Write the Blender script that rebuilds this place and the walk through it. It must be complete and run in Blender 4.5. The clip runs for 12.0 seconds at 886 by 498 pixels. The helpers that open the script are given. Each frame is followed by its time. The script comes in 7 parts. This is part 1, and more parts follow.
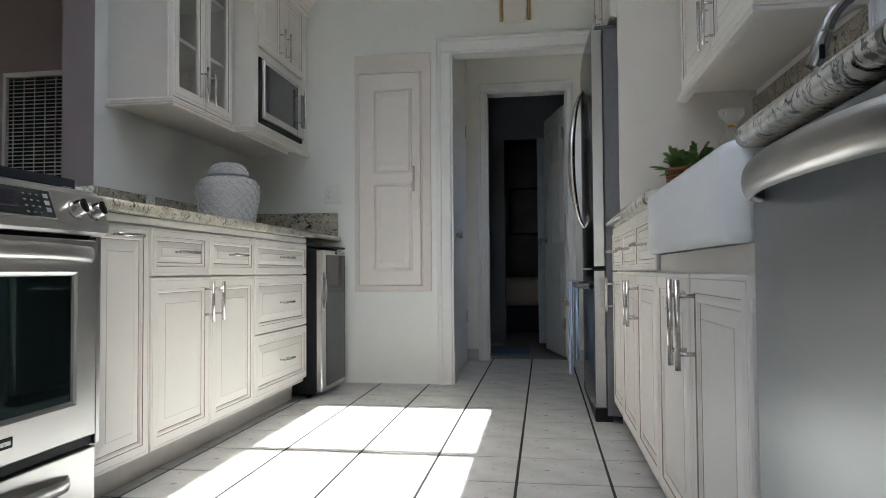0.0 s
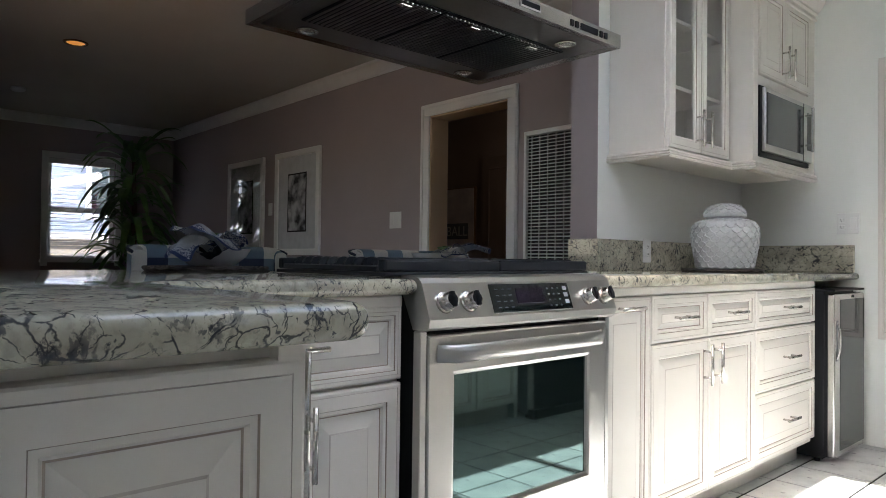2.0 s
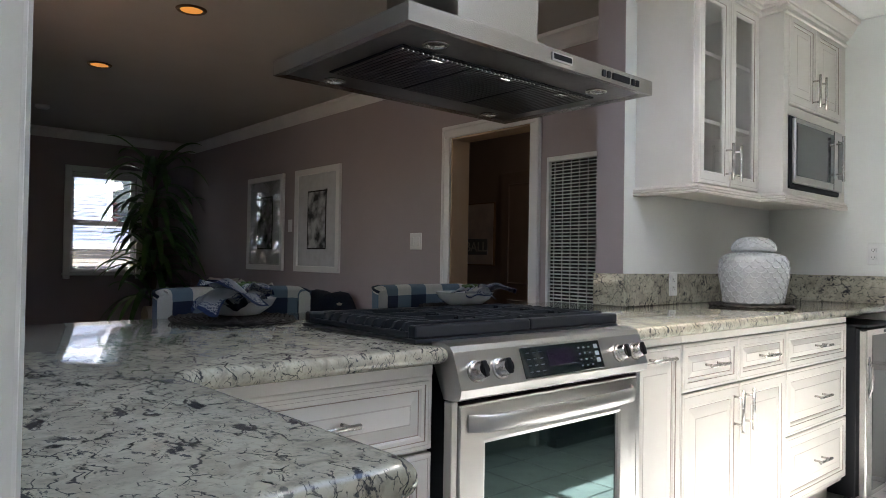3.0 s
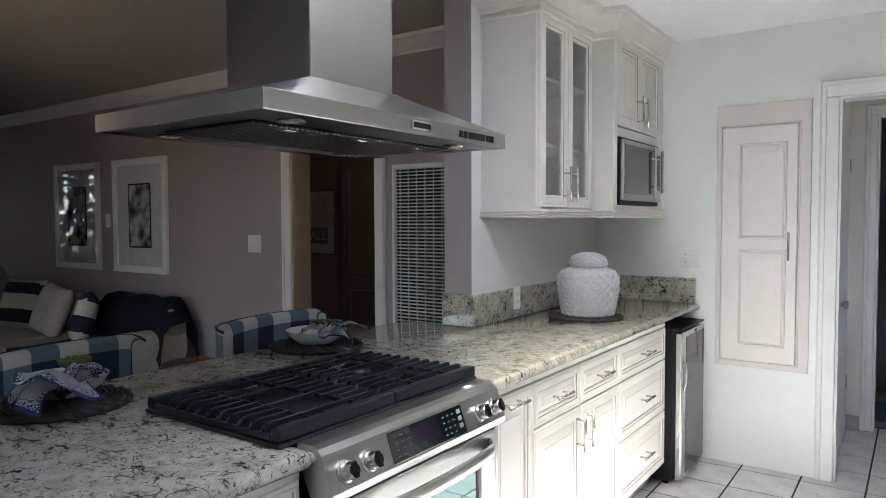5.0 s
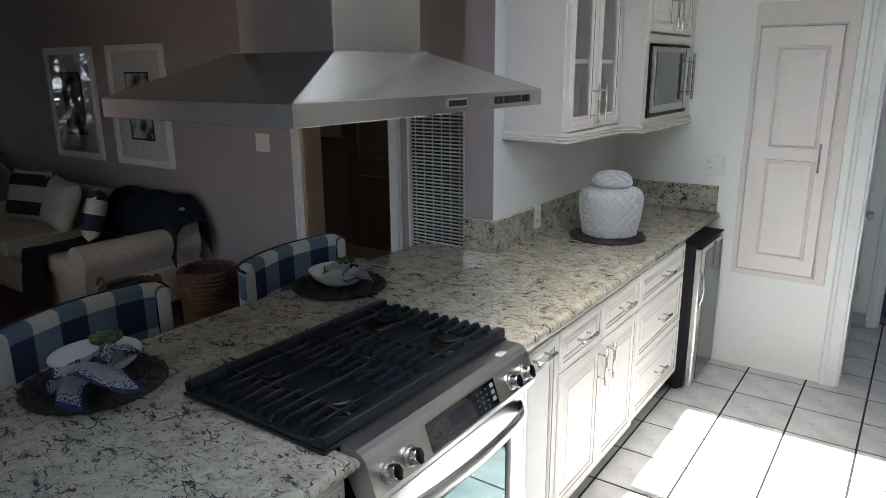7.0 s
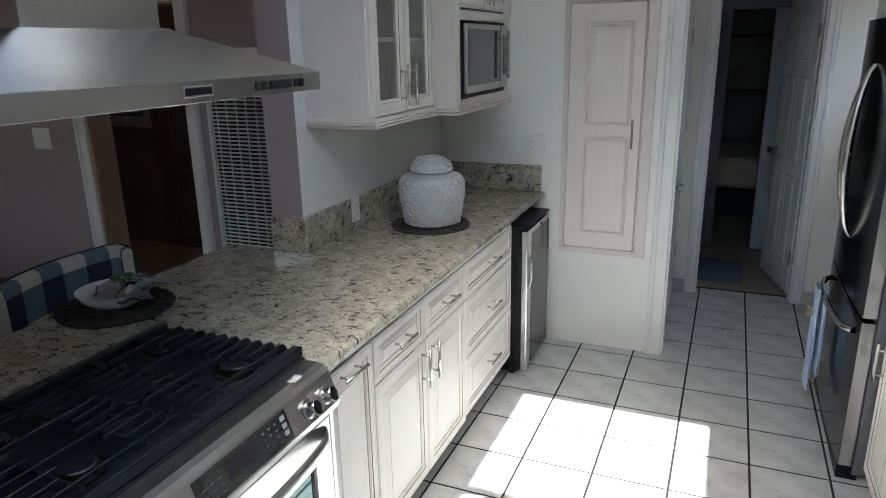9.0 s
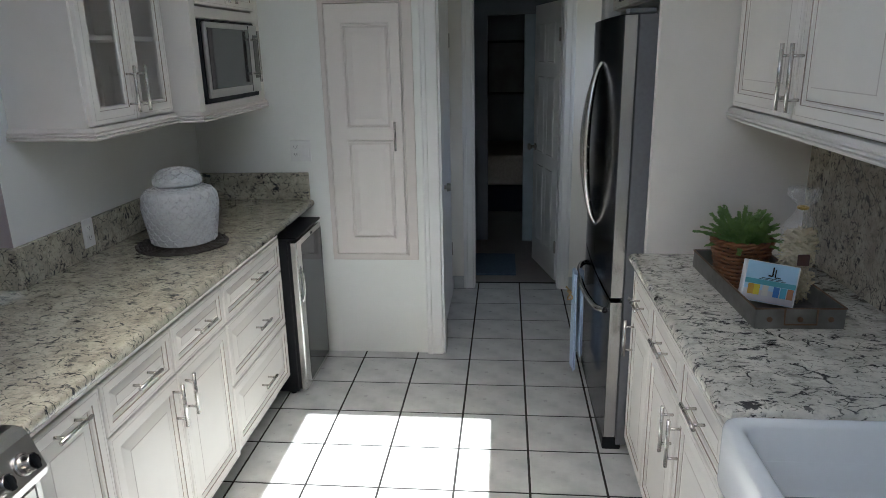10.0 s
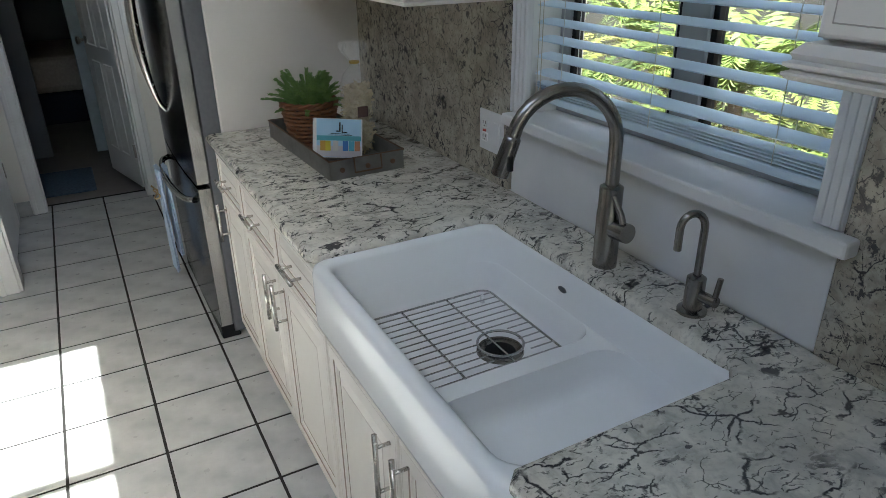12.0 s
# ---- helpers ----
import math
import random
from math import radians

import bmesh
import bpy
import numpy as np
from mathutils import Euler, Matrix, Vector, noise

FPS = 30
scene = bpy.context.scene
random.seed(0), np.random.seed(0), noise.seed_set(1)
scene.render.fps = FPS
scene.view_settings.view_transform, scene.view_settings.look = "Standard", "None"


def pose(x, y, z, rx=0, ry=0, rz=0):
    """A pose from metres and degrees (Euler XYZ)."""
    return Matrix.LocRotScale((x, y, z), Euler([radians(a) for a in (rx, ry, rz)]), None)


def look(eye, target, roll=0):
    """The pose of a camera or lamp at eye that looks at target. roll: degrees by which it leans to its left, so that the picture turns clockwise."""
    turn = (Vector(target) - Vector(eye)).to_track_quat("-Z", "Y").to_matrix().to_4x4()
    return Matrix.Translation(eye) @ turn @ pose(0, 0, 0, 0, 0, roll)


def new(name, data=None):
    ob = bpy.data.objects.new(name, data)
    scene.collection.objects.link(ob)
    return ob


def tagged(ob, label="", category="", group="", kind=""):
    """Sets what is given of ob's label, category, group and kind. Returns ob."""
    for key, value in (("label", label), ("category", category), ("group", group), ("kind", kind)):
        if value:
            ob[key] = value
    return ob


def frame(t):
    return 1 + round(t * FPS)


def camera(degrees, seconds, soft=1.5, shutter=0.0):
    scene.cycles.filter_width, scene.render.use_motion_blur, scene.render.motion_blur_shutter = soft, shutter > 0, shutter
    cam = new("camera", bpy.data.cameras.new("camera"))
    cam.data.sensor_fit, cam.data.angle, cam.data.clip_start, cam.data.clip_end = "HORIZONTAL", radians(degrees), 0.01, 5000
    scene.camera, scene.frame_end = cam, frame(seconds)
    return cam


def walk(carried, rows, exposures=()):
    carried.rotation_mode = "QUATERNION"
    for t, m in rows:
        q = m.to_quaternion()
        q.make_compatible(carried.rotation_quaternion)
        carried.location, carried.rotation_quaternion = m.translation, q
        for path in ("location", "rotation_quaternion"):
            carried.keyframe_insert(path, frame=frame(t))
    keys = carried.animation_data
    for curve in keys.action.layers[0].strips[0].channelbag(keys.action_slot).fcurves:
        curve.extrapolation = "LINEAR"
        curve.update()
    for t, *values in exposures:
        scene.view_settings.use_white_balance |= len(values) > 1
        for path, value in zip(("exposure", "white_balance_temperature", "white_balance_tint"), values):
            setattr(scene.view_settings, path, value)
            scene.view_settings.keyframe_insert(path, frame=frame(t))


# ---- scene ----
cam = camera(66.3, 12.0, soft=0.8)
PATH = [
    (0, (1.3, -4.191, 0.701), (1.008, -2.214, 0.767), -0.4),
    (0.5, (1.254, -4.168, 0.75), (0.49, -2.32, 0.803), 0.4),
    (1, (1.231, -4.162, 0.798), (0.037, -2.559, 0.84), 0.6),
    (1.5, (1.232, -4.163, 0.886), (-0.201, -2.769, 0.916), 0.8),
    (2, (1.235, -4.182, 0.974), (-0.243, -2.836, 1.005), 0.7),
    (2.5, (1.215, -4.193, 1.044), (-0.282, -2.867, 1.074), 0.9),
    (2.7, (1.2, -4.195, 1.074), (-0.312, -2.886, 1.104), 0.9),
    (4.3, (1.173, -4.179, 1.322), (-0.09, -2.629, 1.365), 0.9),
    (4.5, (1.142, -4.18, 1.332), (-0.03, -2.56, 1.352), 0.4),
    (5, (1.095, -4.197, 1.428), (-0.053, -2.562, 1.345), -0.2),
    (5.5, (1.007, -4.208, 1.534), (-0.146, -2.576, 1.428), -0.1),
    (6, (0.967, -4.205, 1.618), (-0.195, -2.581, 1.511), -0.3),
    (6.2, (0.964, -4.203, 1.655), (-0.193, -2.586, 1.535), -0.3),
    (6.3, (0.962, -4.201, 1.673), (-0.192, -2.59, 1.498), -0.3),
    (6.4, (0.96, -4.199, 1.692), (-0.19, -2.594, 1.422), -0.3),
    (6.5, (0.958, -4.196, 1.71), (-0.188, -2.598, 1.341), -0.3),
    (6.7, (0.954, -4.18, 1.739), (-0.179, -2.598, 1.276), -0.3),
    (8.3, (0.964, -3.938, 1.783), (-0.08, -2.332, 1.208), -1.4),
    (8.5, (0.954, -3.909, 1.777), (-0.028, -2.262, 1.205), -1.3),
    (9, (0.989, -3.834, 1.754), (0.243, -2.069, 1.181), -1.1),
    (9.5, (1.042, -3.736, 1.741), (0.587, -1.87, 1.181), -1.2),
    (10, (1.101, -3.66, 1.714), (0.916, -1.749, 1.153), -1.2),
    (10.5, (1.158, -3.621, 1.681), (1.2, -1.702, 1.119), -0.9),
    (11, (1.185, -3.611, 1.652), (1.49, -1.712, 1.104), -0.7),
    (11.5, (1.18, -3.634, 1.625), (1.824, -1.821, 1.079), -0.6),
    (12, (1.187, -3.661, 1.612), (2.043, -2.064, 0.764), -0.8),
]
walk(cam, [(t, look(eye, target, roll)) for t, eye, target, roll in PATH], exposures=[(0, 2.8, 6350, 5), (0.5, 2.66, 6350, 5), (1, 2.74, 6400, 6), (1.5, 3.1, 6450, 6), (2.5, 3.65, 6500, 7), (4.3, 3.7, 6300, 6), (6, 3.72, 6250, 6), (6.7, 3.45, 6200, 6), (8.4, 3.02, 6100, 5), (10.5, 2.65, 6150, 4), (11.5, 2.74, 6250, 2), (12, 2.87, 6350, 2)])

# ---- world and sun ----
SUN_EL = 60.0
world = bpy.data.worlds.new("world")
scene.world = world
world.use_nodes = True
sky = world.node_tree.nodes.new("ShaderNodeTexSky")
sky.sky_type = "NISHITA"
sky.sun_disc = False
sky.air_density, sky.dust_density, sky.ozone_density = 0.8, 4.0, 0.3
sky.sun_elevation = radians(SUN_EL)
sky.sun_rotation = radians(180)
back = world.node_tree.nodes["Background"]
back.inputs["Strength"].default_value = 0.13
world.node_tree.links.new(sky.outputs["Color"], back.inputs["Color"])
sun_data = bpy.data.lights.new("sun", "SUN")
sun_data.energy, sun_data.angle, sun_data.color = 3.3, radians(0.5), (1.0, 0.97, 0.94)
sun = new("sun", sun_data)
el = radians(SUN_EL)
sun.matrix_world = look((0.6, -6, 8), (0.6, -6 + math.cos(el), 8 - math.sin(el)))


# ---- materials ----
def mat(name, c1, c2=None, rough=0.5, metal=0.0, scale=12.0, bump=0.0, bscale=80.0, rvar=0.08, stretch=(1, 1, 1), coat=0.0, rnd=0.0):
    m = bpy.data.materials.new(name)
    m.use_nodes = True
    nt = m.node_tree
    p = nt.nodes["Principled BSDF"]
    c2 = c2 or tuple(v * 0.86 for v in c1)
    tc = nt.nodes.new("ShaderNodeTexCoord")
    mp = nt.nodes.new("ShaderNodeMapping")
    mp.inputs["Scale"].default_value = stretch
    nt.links.new(tc.outputs["Object"], mp.inputs["Vector"])
    n1 = nt.nodes.new("ShaderNodeTexNoise")
    n1.inputs["Scale"].default_value = scale
    n1.inputs["Detail"].default_value = 6
    nt.links.new(mp.outputs["Vector"], n1.inputs["Vector"])
    mx = nt.nodes.new("ShaderNodeMix")
    mx.data_type = "RGBA"
    mx.inputs["A"].default_value = (*c1, 1)
    mx.inputs["B"].default_value = (*c2, 1)
    rp = nt.nodes.new("ShaderNodeValToRGB")
    rp.color_ramp.elements[0].position, rp.color_ramp.elements[1].position = 0.35, 0.7
    nt.links.new(n1.outputs["Fac"], rp.inputs["Fac"])
    nt.links.new(rp.outputs["Color"], mx.inputs["Factor"])
    colour = mx.outputs["Result"]
    if rnd:
        oi = nt.nodes.new("ShaderNodeObjectInfo")
        mr = nt.nodes.new("ShaderNodeMapRange")
        mr.inputs["To Min"].default_value, mr.inputs["To Max"].default_value = 1 - rnd, 1.0
        nt.links.new(oi.outputs["Random"], mr.inputs["Value"])
        hs = nt.nodes.new("ShaderNodeHueSaturation")
        nt.links.new(mr.outputs["Result"], hs.inputs["Value"])
        nt.links.new(colour, hs.inputs["Color"])
        colour = hs.outputs["Color"]
    nt.links.new(colour, p.inputs["Base Color"])
    n2 = nt.nodes.new("ShaderNodeTexNoise")
    n2.inputs["Scale"].default_value = bscale
    n2.inputs["Detail"].default_value = 4
    nt.links.new(mp.outputs["Vector"], n2.inputs["Vector"])
    mr2 = nt.nodes.new("ShaderNodeMapRange")
    mr2.inputs["To Min"].default_value, mr2.inputs["To Max"].default_value = max(0.02, rough - rvar), min(1, rough + rvar)
    nt.links.new(n2.outputs["Fac"], mr2.inputs["Value"])
    nt.links.new(mr2.outputs["Result"], p.inputs["Roughness"])
    p.inputs["Metallic"].default_value = metal
    p.inputs["Coat Weight"].default_value = coat
    if bump:
        b = nt.nodes.new("ShaderNodeBump")
        b.inputs["Strength"].default_value = bump
        b.inputs["Distance"].default_value = 0.003
        nt.links.new(n2.outputs["Fac"], b.inputs["Height"])
        nt.links.new(b.outputs["Normal"], p.inputs["Normal"])
    return m


def glow(name, c, strength):
    m = bpy.data.materials.new(name)
    m.use_nodes = True
    p = m.node_tree.nodes["Principled BSDF"]
    p.inputs["Base Color"].default_value = (*c, 1)
    p.inputs["Emission Color"].default_value = (*c, 1)
    p.inputs["Emission Strength"].default_value = strength
    return m


def glass(name, c=(1, 1, 1), rough=0.0):
    m = bpy.data.materials.new(name)
    m.use_nodes = True
    p = m.node_tree.nodes["Principled BSDF"]
    p.inputs["Base Color"].default_value = (*c, 1)
    p.inputs["Transmission Weight"].default_value = 1.0
    p.inputs["Roughness"].default_value = rough
    p.inputs["IOR"].default_value = 1.45
    return m


def granite(name, base, cloud, vein, scale=1.0, cover=0.5, lean=0.75):
    """Polished granite: pale clouded ground, fine flecks, and dark broken veins that run one way."""
    m = bpy.data.materials.new(name)
    m.use_nodes = True
    nt = m.node_tree
    p = nt.nodes["Principled BSDF"]
    tc = nt.nodes.new("ShaderNodeTexCoord")

    def tex(sc, detail, dist, rot, st, rough=0.6):
        mp = nt.nodes.new("ShaderNodeMapping")
        mp.inputs["Scale"].default_value = st
        mp.inputs["Rotation"].default_value = rot
        nt.links.new(tc.outputs["Object"], mp.inputs["Vector"])
        n = nt.nodes.new("ShaderNodeTexNoise")
        n.inputs["Scale"].default_value = sc * scale
        n.inputs["Detail"].default_value = detail
        n.inputs["Distortion"].default_value = dist
        n.inputs["Roughness"].default_value = rough
        nt.links.new(mp.outputs["Vector"], n.inputs["Vector"])
        return n.outputs["Fac"]

    def ramp(src, stops):
        r = nt.nodes.new("ShaderNodeValToRGB")
        while len(r.color_ramp.elements) < len(stops):
            r.color_ramp.elements.new(0.5)
        for e, (pos, v) in zip(r.color_ramp.elements, stops):
            e.position, e.color = pos, (v, v, v, 1)
        nt.links.new(src, r.inputs["Fac"])
        return r.outputs["Color"]

    def mix(f, a, b):
        x = nt.nodes.new("ShaderNodeMix")
        x.data_type = "RGBA"
        nt.links.new(f, x.inputs["Factor"])
        for key, v in (("A", a), ("B", b)):
            if isinstance(v, tuple):
                x.inputs[key].default_value = (*v, 1)
            else:
                nt.links.new(v, x.inputs[key])
        return x.outputs["Result"]

    def mul(a, b):
        x = nt.nodes.new("ShaderNodeMath")
        x.operation = "MULTIPLY"
        nt.links.new(a, x.inputs[0])
        nt.links.new(b, x.inputs[1])
        return x.outputs[0]

    warm = ramp(tex(9, 5, 0.6, (0.2, 0.1, 0.9), (1, 1, 1)), [(0.42, 0), (0.62, 1)])
    col = mix(warm, base, cloud)
    grey = ramp(tex(16, 6, 0.8, (0.3, 0.1, 0.4), (1, 1, 1)), [(0.52, 0), (0.68, 0.6)])
    col = mix(grey, col, tuple(v * 0.5 for v in cloud))
    fine = ramp(tex(80, 3, 0.2, (0, 0.3, 0.2), (1, 1, 1)), [(0.5, 0), (0.72, 0.4)])
    col = mix(fine, col, tuple(v * 0.5 for v in cloud))
    mask = ramp(tex(4.5, 4, 0.5, (0.1, 0.2, 0.1), (1, 1, 1)), [(cover - 0.06, 0.05), (cover + 0.05, 1)])
    blot = ramp(tex(17, 6, 0.25, (0.5, 0.35, lean), (0.7, 1.35, 1.1), 0.66), [(0.575, 0), (0.615, 0.92)])
    col = mix(mul(blot, mask), col, tuple(v * 1.5 for v in vein))
    spot = ramp(tex(46, 5, 0.3, (0.4, 0.2, lean - 0.9), (0.8, 1.3, 1.1), 0.62), [(0.61, 0), (0.65, 0.85)])
    col = mix(mul(spot, mask), col, tuple(v * 1.8 for v in vein))
    wn = nt.nodes.new("ShaderNodeTexNoise")
    wn.inputs["Scale"].default_value = 14 * scale
    wn.inputs["Detail"].default_value = 5
    nt.links.new(tc.outputs["Object"], wn.inputs["Vector"])
    half = nt.nodes.new("ShaderNodeVectorMath")
    half.operation = "SCALE"
    half.inputs["Scale"].default_value = 0.07 / scale
    nt.links.new(wn.outputs["Color"], half.inputs[0])
    bent = nt.nodes.new("ShaderNodeVectorMath")
    nt.links.new(tc.outputs["Object"], bent.inputs[0])
    nt.links.new(half.outputs["Vector"], bent.inputs[1])
    for sc, ang, wide, amt in ((9, lean, 0.027, 0.95), (17, lean + 0.5, 0.034, 0.9), (33, lean - 0.4, 0.045, 0.8)):
        mp = nt.nodes.new("ShaderNodeMapping")
        mp.inputs["Rotation"].default_value = (0.3, 0.2, ang)
        mp.inputs["Scale"].default_value = (0.62, 1.4, 1.0)
        nt.links.new(bent.outputs["Vector"], mp.inputs["Vector"])
        vo = nt.nodes.new("ShaderNodeTexVoronoi")
        vo.feature = "DISTANCE_TO_EDGE"
        vo.inputs["Scale"].default_value = sc * scale
        nt.links.new(mp.outputs["Vector"], vo.inputs["Vector"])
        line = ramp(vo.outputs["Distance"], [(wide * 0.35, amt), (wide, 0)])
        gap = ramp(tex(sc * 0.9, 4, 0.3, (0.1, 0.9, ang), (1, 1, 1)), [(0.515, 0), (0.57, 1)])
        col = mix(mul(line, gap), col, vein)
    nt.links.new(col, p.inputs["Base Color"])
    p.inputs["Roughness"].default_value = 0.06
    return m


M_WALL = mat("kitchen_paint", (0.76, 0.768, 0.74), (0.73, 0.738, 0.71), rough=0.6, scale=2.5, bump=0.06, bscale=160)
M_CEIL = mat("ceiling_paint", (0.84, 0.85, 0.83), rough=0.8, scale=2, bump=0.1, bscale=120, c2=(0.81, 0.82, 0.80))
# darker and warmer colour than the kitchen ceiling
M_CEIL2 = mat("living_ceiling_grey", (0.50, 0.485, 0.44), (0.47, 0.455, 0.41), rough=0.8, scale=2, bump=0.1, bscale=120)
M_MAUVE = mat("mauve_paint", (0.34, 0.295, 0.30), (0.31, 0.27, 0.275), rough=0.65, scale=1.6, bump=0.08, bscale=140)
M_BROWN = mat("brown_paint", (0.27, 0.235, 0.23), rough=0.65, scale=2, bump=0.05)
# tan stands for the side room's warm light on the jamb
M_LIT_TAN = mat("warm_lit_tan", (0.55, 0.40, 0.26), rough=0.6, scale=2, bump=0.05)
M_TRIM = mat("trim_paint", (0.74, 0.74, 0.73), (0.69, 0.69, 0.68), rough=0.4, scale=6, bump=0.04, bscale=60)
M_CAB = mat("cabinet_paint", (0.73, 0.695, 0.645), (0.695, 0.66, 0.61), rough=0.42, scale=5, bump=0.05, bscale=45)
M_PINKD = mat("panel_door_paint", (0.74, 0.695, 0.66), (0.71, 0.665, 0.63), rough=0.5, scale=5, bump=0.05, bscale=45)
M_PINK = mat("panel_paint", (0.67, 0.62, 0.585), (0.64, 0.59, 0.555), rough=0.5, scale=5, bump=0.05, bscale=45)
M_GLAZE = mat("cabinet_glaze", (0.36, 0.30, 0.255), (0.26, 0.21, 0.17), rough=0.5, scale=14)
M_GLAZE2 = mat("soft_glaze", (0.58, 0.53, 0.49), (0.47, 0.42, 0.38), rough=0.5, scale=14)
M_TILE = mat("floor_tile", (0.53, 0.54, 0.54), (0.37, 0.385, 0.395), rough=0.3, scale=8, bump=0.05, bscale=25, rnd=0.06)
M_GROUT = mat("dark_grout", (0.016, 0.015, 0.015), rough=0.9, scale=40, bump=0.3)
M_GRAN = granite("granite", (0.50, 0.475, 0.38), (0.38, 0.36, 0.29), (0.020, 0.024, 0.032), 1.45, 0.49)
M_GRANS = granite("granite_sink", (0.66, 0.635, 0.56), (0.50, 0.48, 0.42), (0.012, 0.013, 0.017), 1.0, 0.46, 2.2)
M_GRANB = granite("granite_splash", (0.47, 0.43, 0.34), (0.34, 0.305, 0.245), (0.025, 0.024, 0.026), 1.5, 0.44, 0.3)
M_STEEL = mat("brushed_steel", (0.60, 0.59, 0.57), (0.58, 0.57, 0.555), rough=0.24, metal=1.0, scale=2, bscale=30, rvar=0.015, stretch=(6, 6, 0.3))
M_STEELH = mat("brushed_steel_level", (0.53, 0.52, 0.50), (0.505, 0.495, 0.48), rough=0.32, metal=1.0, scale=2, bscale=30, rvar=0.015, stretch=(0.3, 0.3, 6))
M_CHROME = mat("satin_nickel", (0.60, 0.58, 0.55), rough=0.25, metal=1.0, scale=10)
M_NICKEL = mat("brushed_nickel", (0.27, 0.255, 0.235), rough=0.24, metal=1.0, scale=30, rvar=0.05)
M_BLACK = mat("black_plastic", (0.008, 0.009, 0.011), rough=0.5, scale=20)
M_BLACK.node_tree.nodes["Principled BSDF"].inputs["Specular IOR Level"].default_value = 0.2
M_IRON = mat("cast_iron", (0.008, 0.012, 0.018), (0.006, 0.009, 0.013), rough=0.42, scale=30, bump=0.15, bscale=220)
M_DGLASS = mat("dark_glass", (0.010, 0.016, 0.017), rough=0.05, scale=3, rvar=0.01, coat=0.5)
M_DSTEEL = mat("dark_stainless", (0.024, 0.028, 0.034), (0.02, 0.023, 0.028), rough=0.16, metal=1.0, scale=3, rvar=0.04)
M_OVEN = mat("oven_glass", (0.075, 0.12, 0.118), (0.07, 0.11, 0.108), rough=0.03, metal=0.9, scale=3, rvar=0.01)
M_FSIDE = mat("fridge_grey", (0.13, 0.135, 0.145), rough=0.5, scale=60, bump=0.15, bscale=300)
M_PORC = mat("porcelain", (0.80, 0.82, 0.83), (0.78, 0.80, 0.81), rough=0.22, scale=4, rvar=0.03)
M_CERAM = mat("white_ceramic", (0.53, 0.55, 0.56), (0.48, 0.50, 0.52), rough=0.28, scale=14)
M_GLASS = glass("clear_glass")
M_WOODF = mat("wood_floor", (0.17, 0.075, 0.035), (0.11, 0.045, 0.02), rough=0.3, scale=6, stretch=(1, 8, 1))
# the far room's lack of light is put into this dark wall colour
M_UNLIT = mat("unlit_room_shade", (0.20, 0.22, 0.25), rough=0.7, scale=3)


# ---- mesh helpers ----
def link(name, bm, material, parent=None, label=""):
    me = bpy.data.meshes.new(name)
    bm.normal_update()
    bm.to_mesh(me)
    bm.free()
    ob = new(name, me)
    for m in material if isinstance(material, (list, tuple)) else [material]:
        me.materials.append(m)
    if parent:
        ob.parent = parent
    if label:
        ob["label"] = label
    return ob


def part(name, bm, material, parent, label=""):
    return link(name, bm, material, parent, label)


def thing(name, m, label, category, group="", kind=""):
    ob = new(name)
    ob.matrix_world = m
    ob.empty_display_size = 0.1
    return tagged(ob, label, category, group, kind)


def smooth(ob, angle=40):
    me = ob.data
    me.polygons.foreach_set("use_smooth", [True] * len(me.polygons))
    me.set_sharp_from_angle(angle=radians(angle))
    return ob


def add_box(bm, x0, x1, y0, y1, z0, z1, bevel=0.0, seg=1, mi=0):
    g = bmesh.ops.create_cube(bm, size=1.0, matrix=Matrix.LocRotScale(((x0 + x1) / 2, (y0 + y1) / 2, (z0 + z1) / 2), None, (abs(x1 - x0), abs(y1 - y0), abs(z1 - z0))))
    faces = {f for v in g["verts"] for f in v.link_faces}
    for f in faces:
        f.material_index = mi
    if bevel:
        r = bmesh.ops.bevel(bm, geom=list({e for v in g["verts"] for e in v.link_edges}), offset=bevel, segments=seg, affect="EDGES", profile=0.5)
        for f in r["faces"]:
            f.material_index = mi
    return bm


def box(x0, x1, y0, y1, z0, z1, bevel=0.0, seg=1):
    return add_box(bmesh.new(), x0, x1, y0, y1, z0, z1, bevel, seg)


def ring_faces(bm, loops, close_first=True, close_last=True, mats=None, cyclic=True):
    rows = [[bm.verts.new(p) for p in lp] for lp in loops]
    n = len(rows[0])
    for k in range(len(rows) - 1):
        for a in range(n if cyclic else n - 1):
            b = (a + 1) % n
            f = bm.faces.new((rows[k][a], rows[k][b], rows[k + 1][b], rows[k + 1][a]))
            if mats:
                f.material_index = mats[k]
    if close_first:
        f = bm.faces.new(rows[0][::-1])
        f.material_index = mats[0] if mats else 0
    if close_last:
        f = bm.faces.new(rows[-1])
        f.material_index = mats[-1] if mats else 0
    return rows


def lathe(profile, n=32, bm=None, centre=(0, 0)):
    bm = bm or bmesh.new()
    loops = [[(centre[0] + r * math.cos(2 * math.pi * a / n), centre[1] + r * math.sin(2 * math.pi * a / n), z) for a in range(n)] for r, z in profile]
    ring_faces(bm, loops)
    return bm


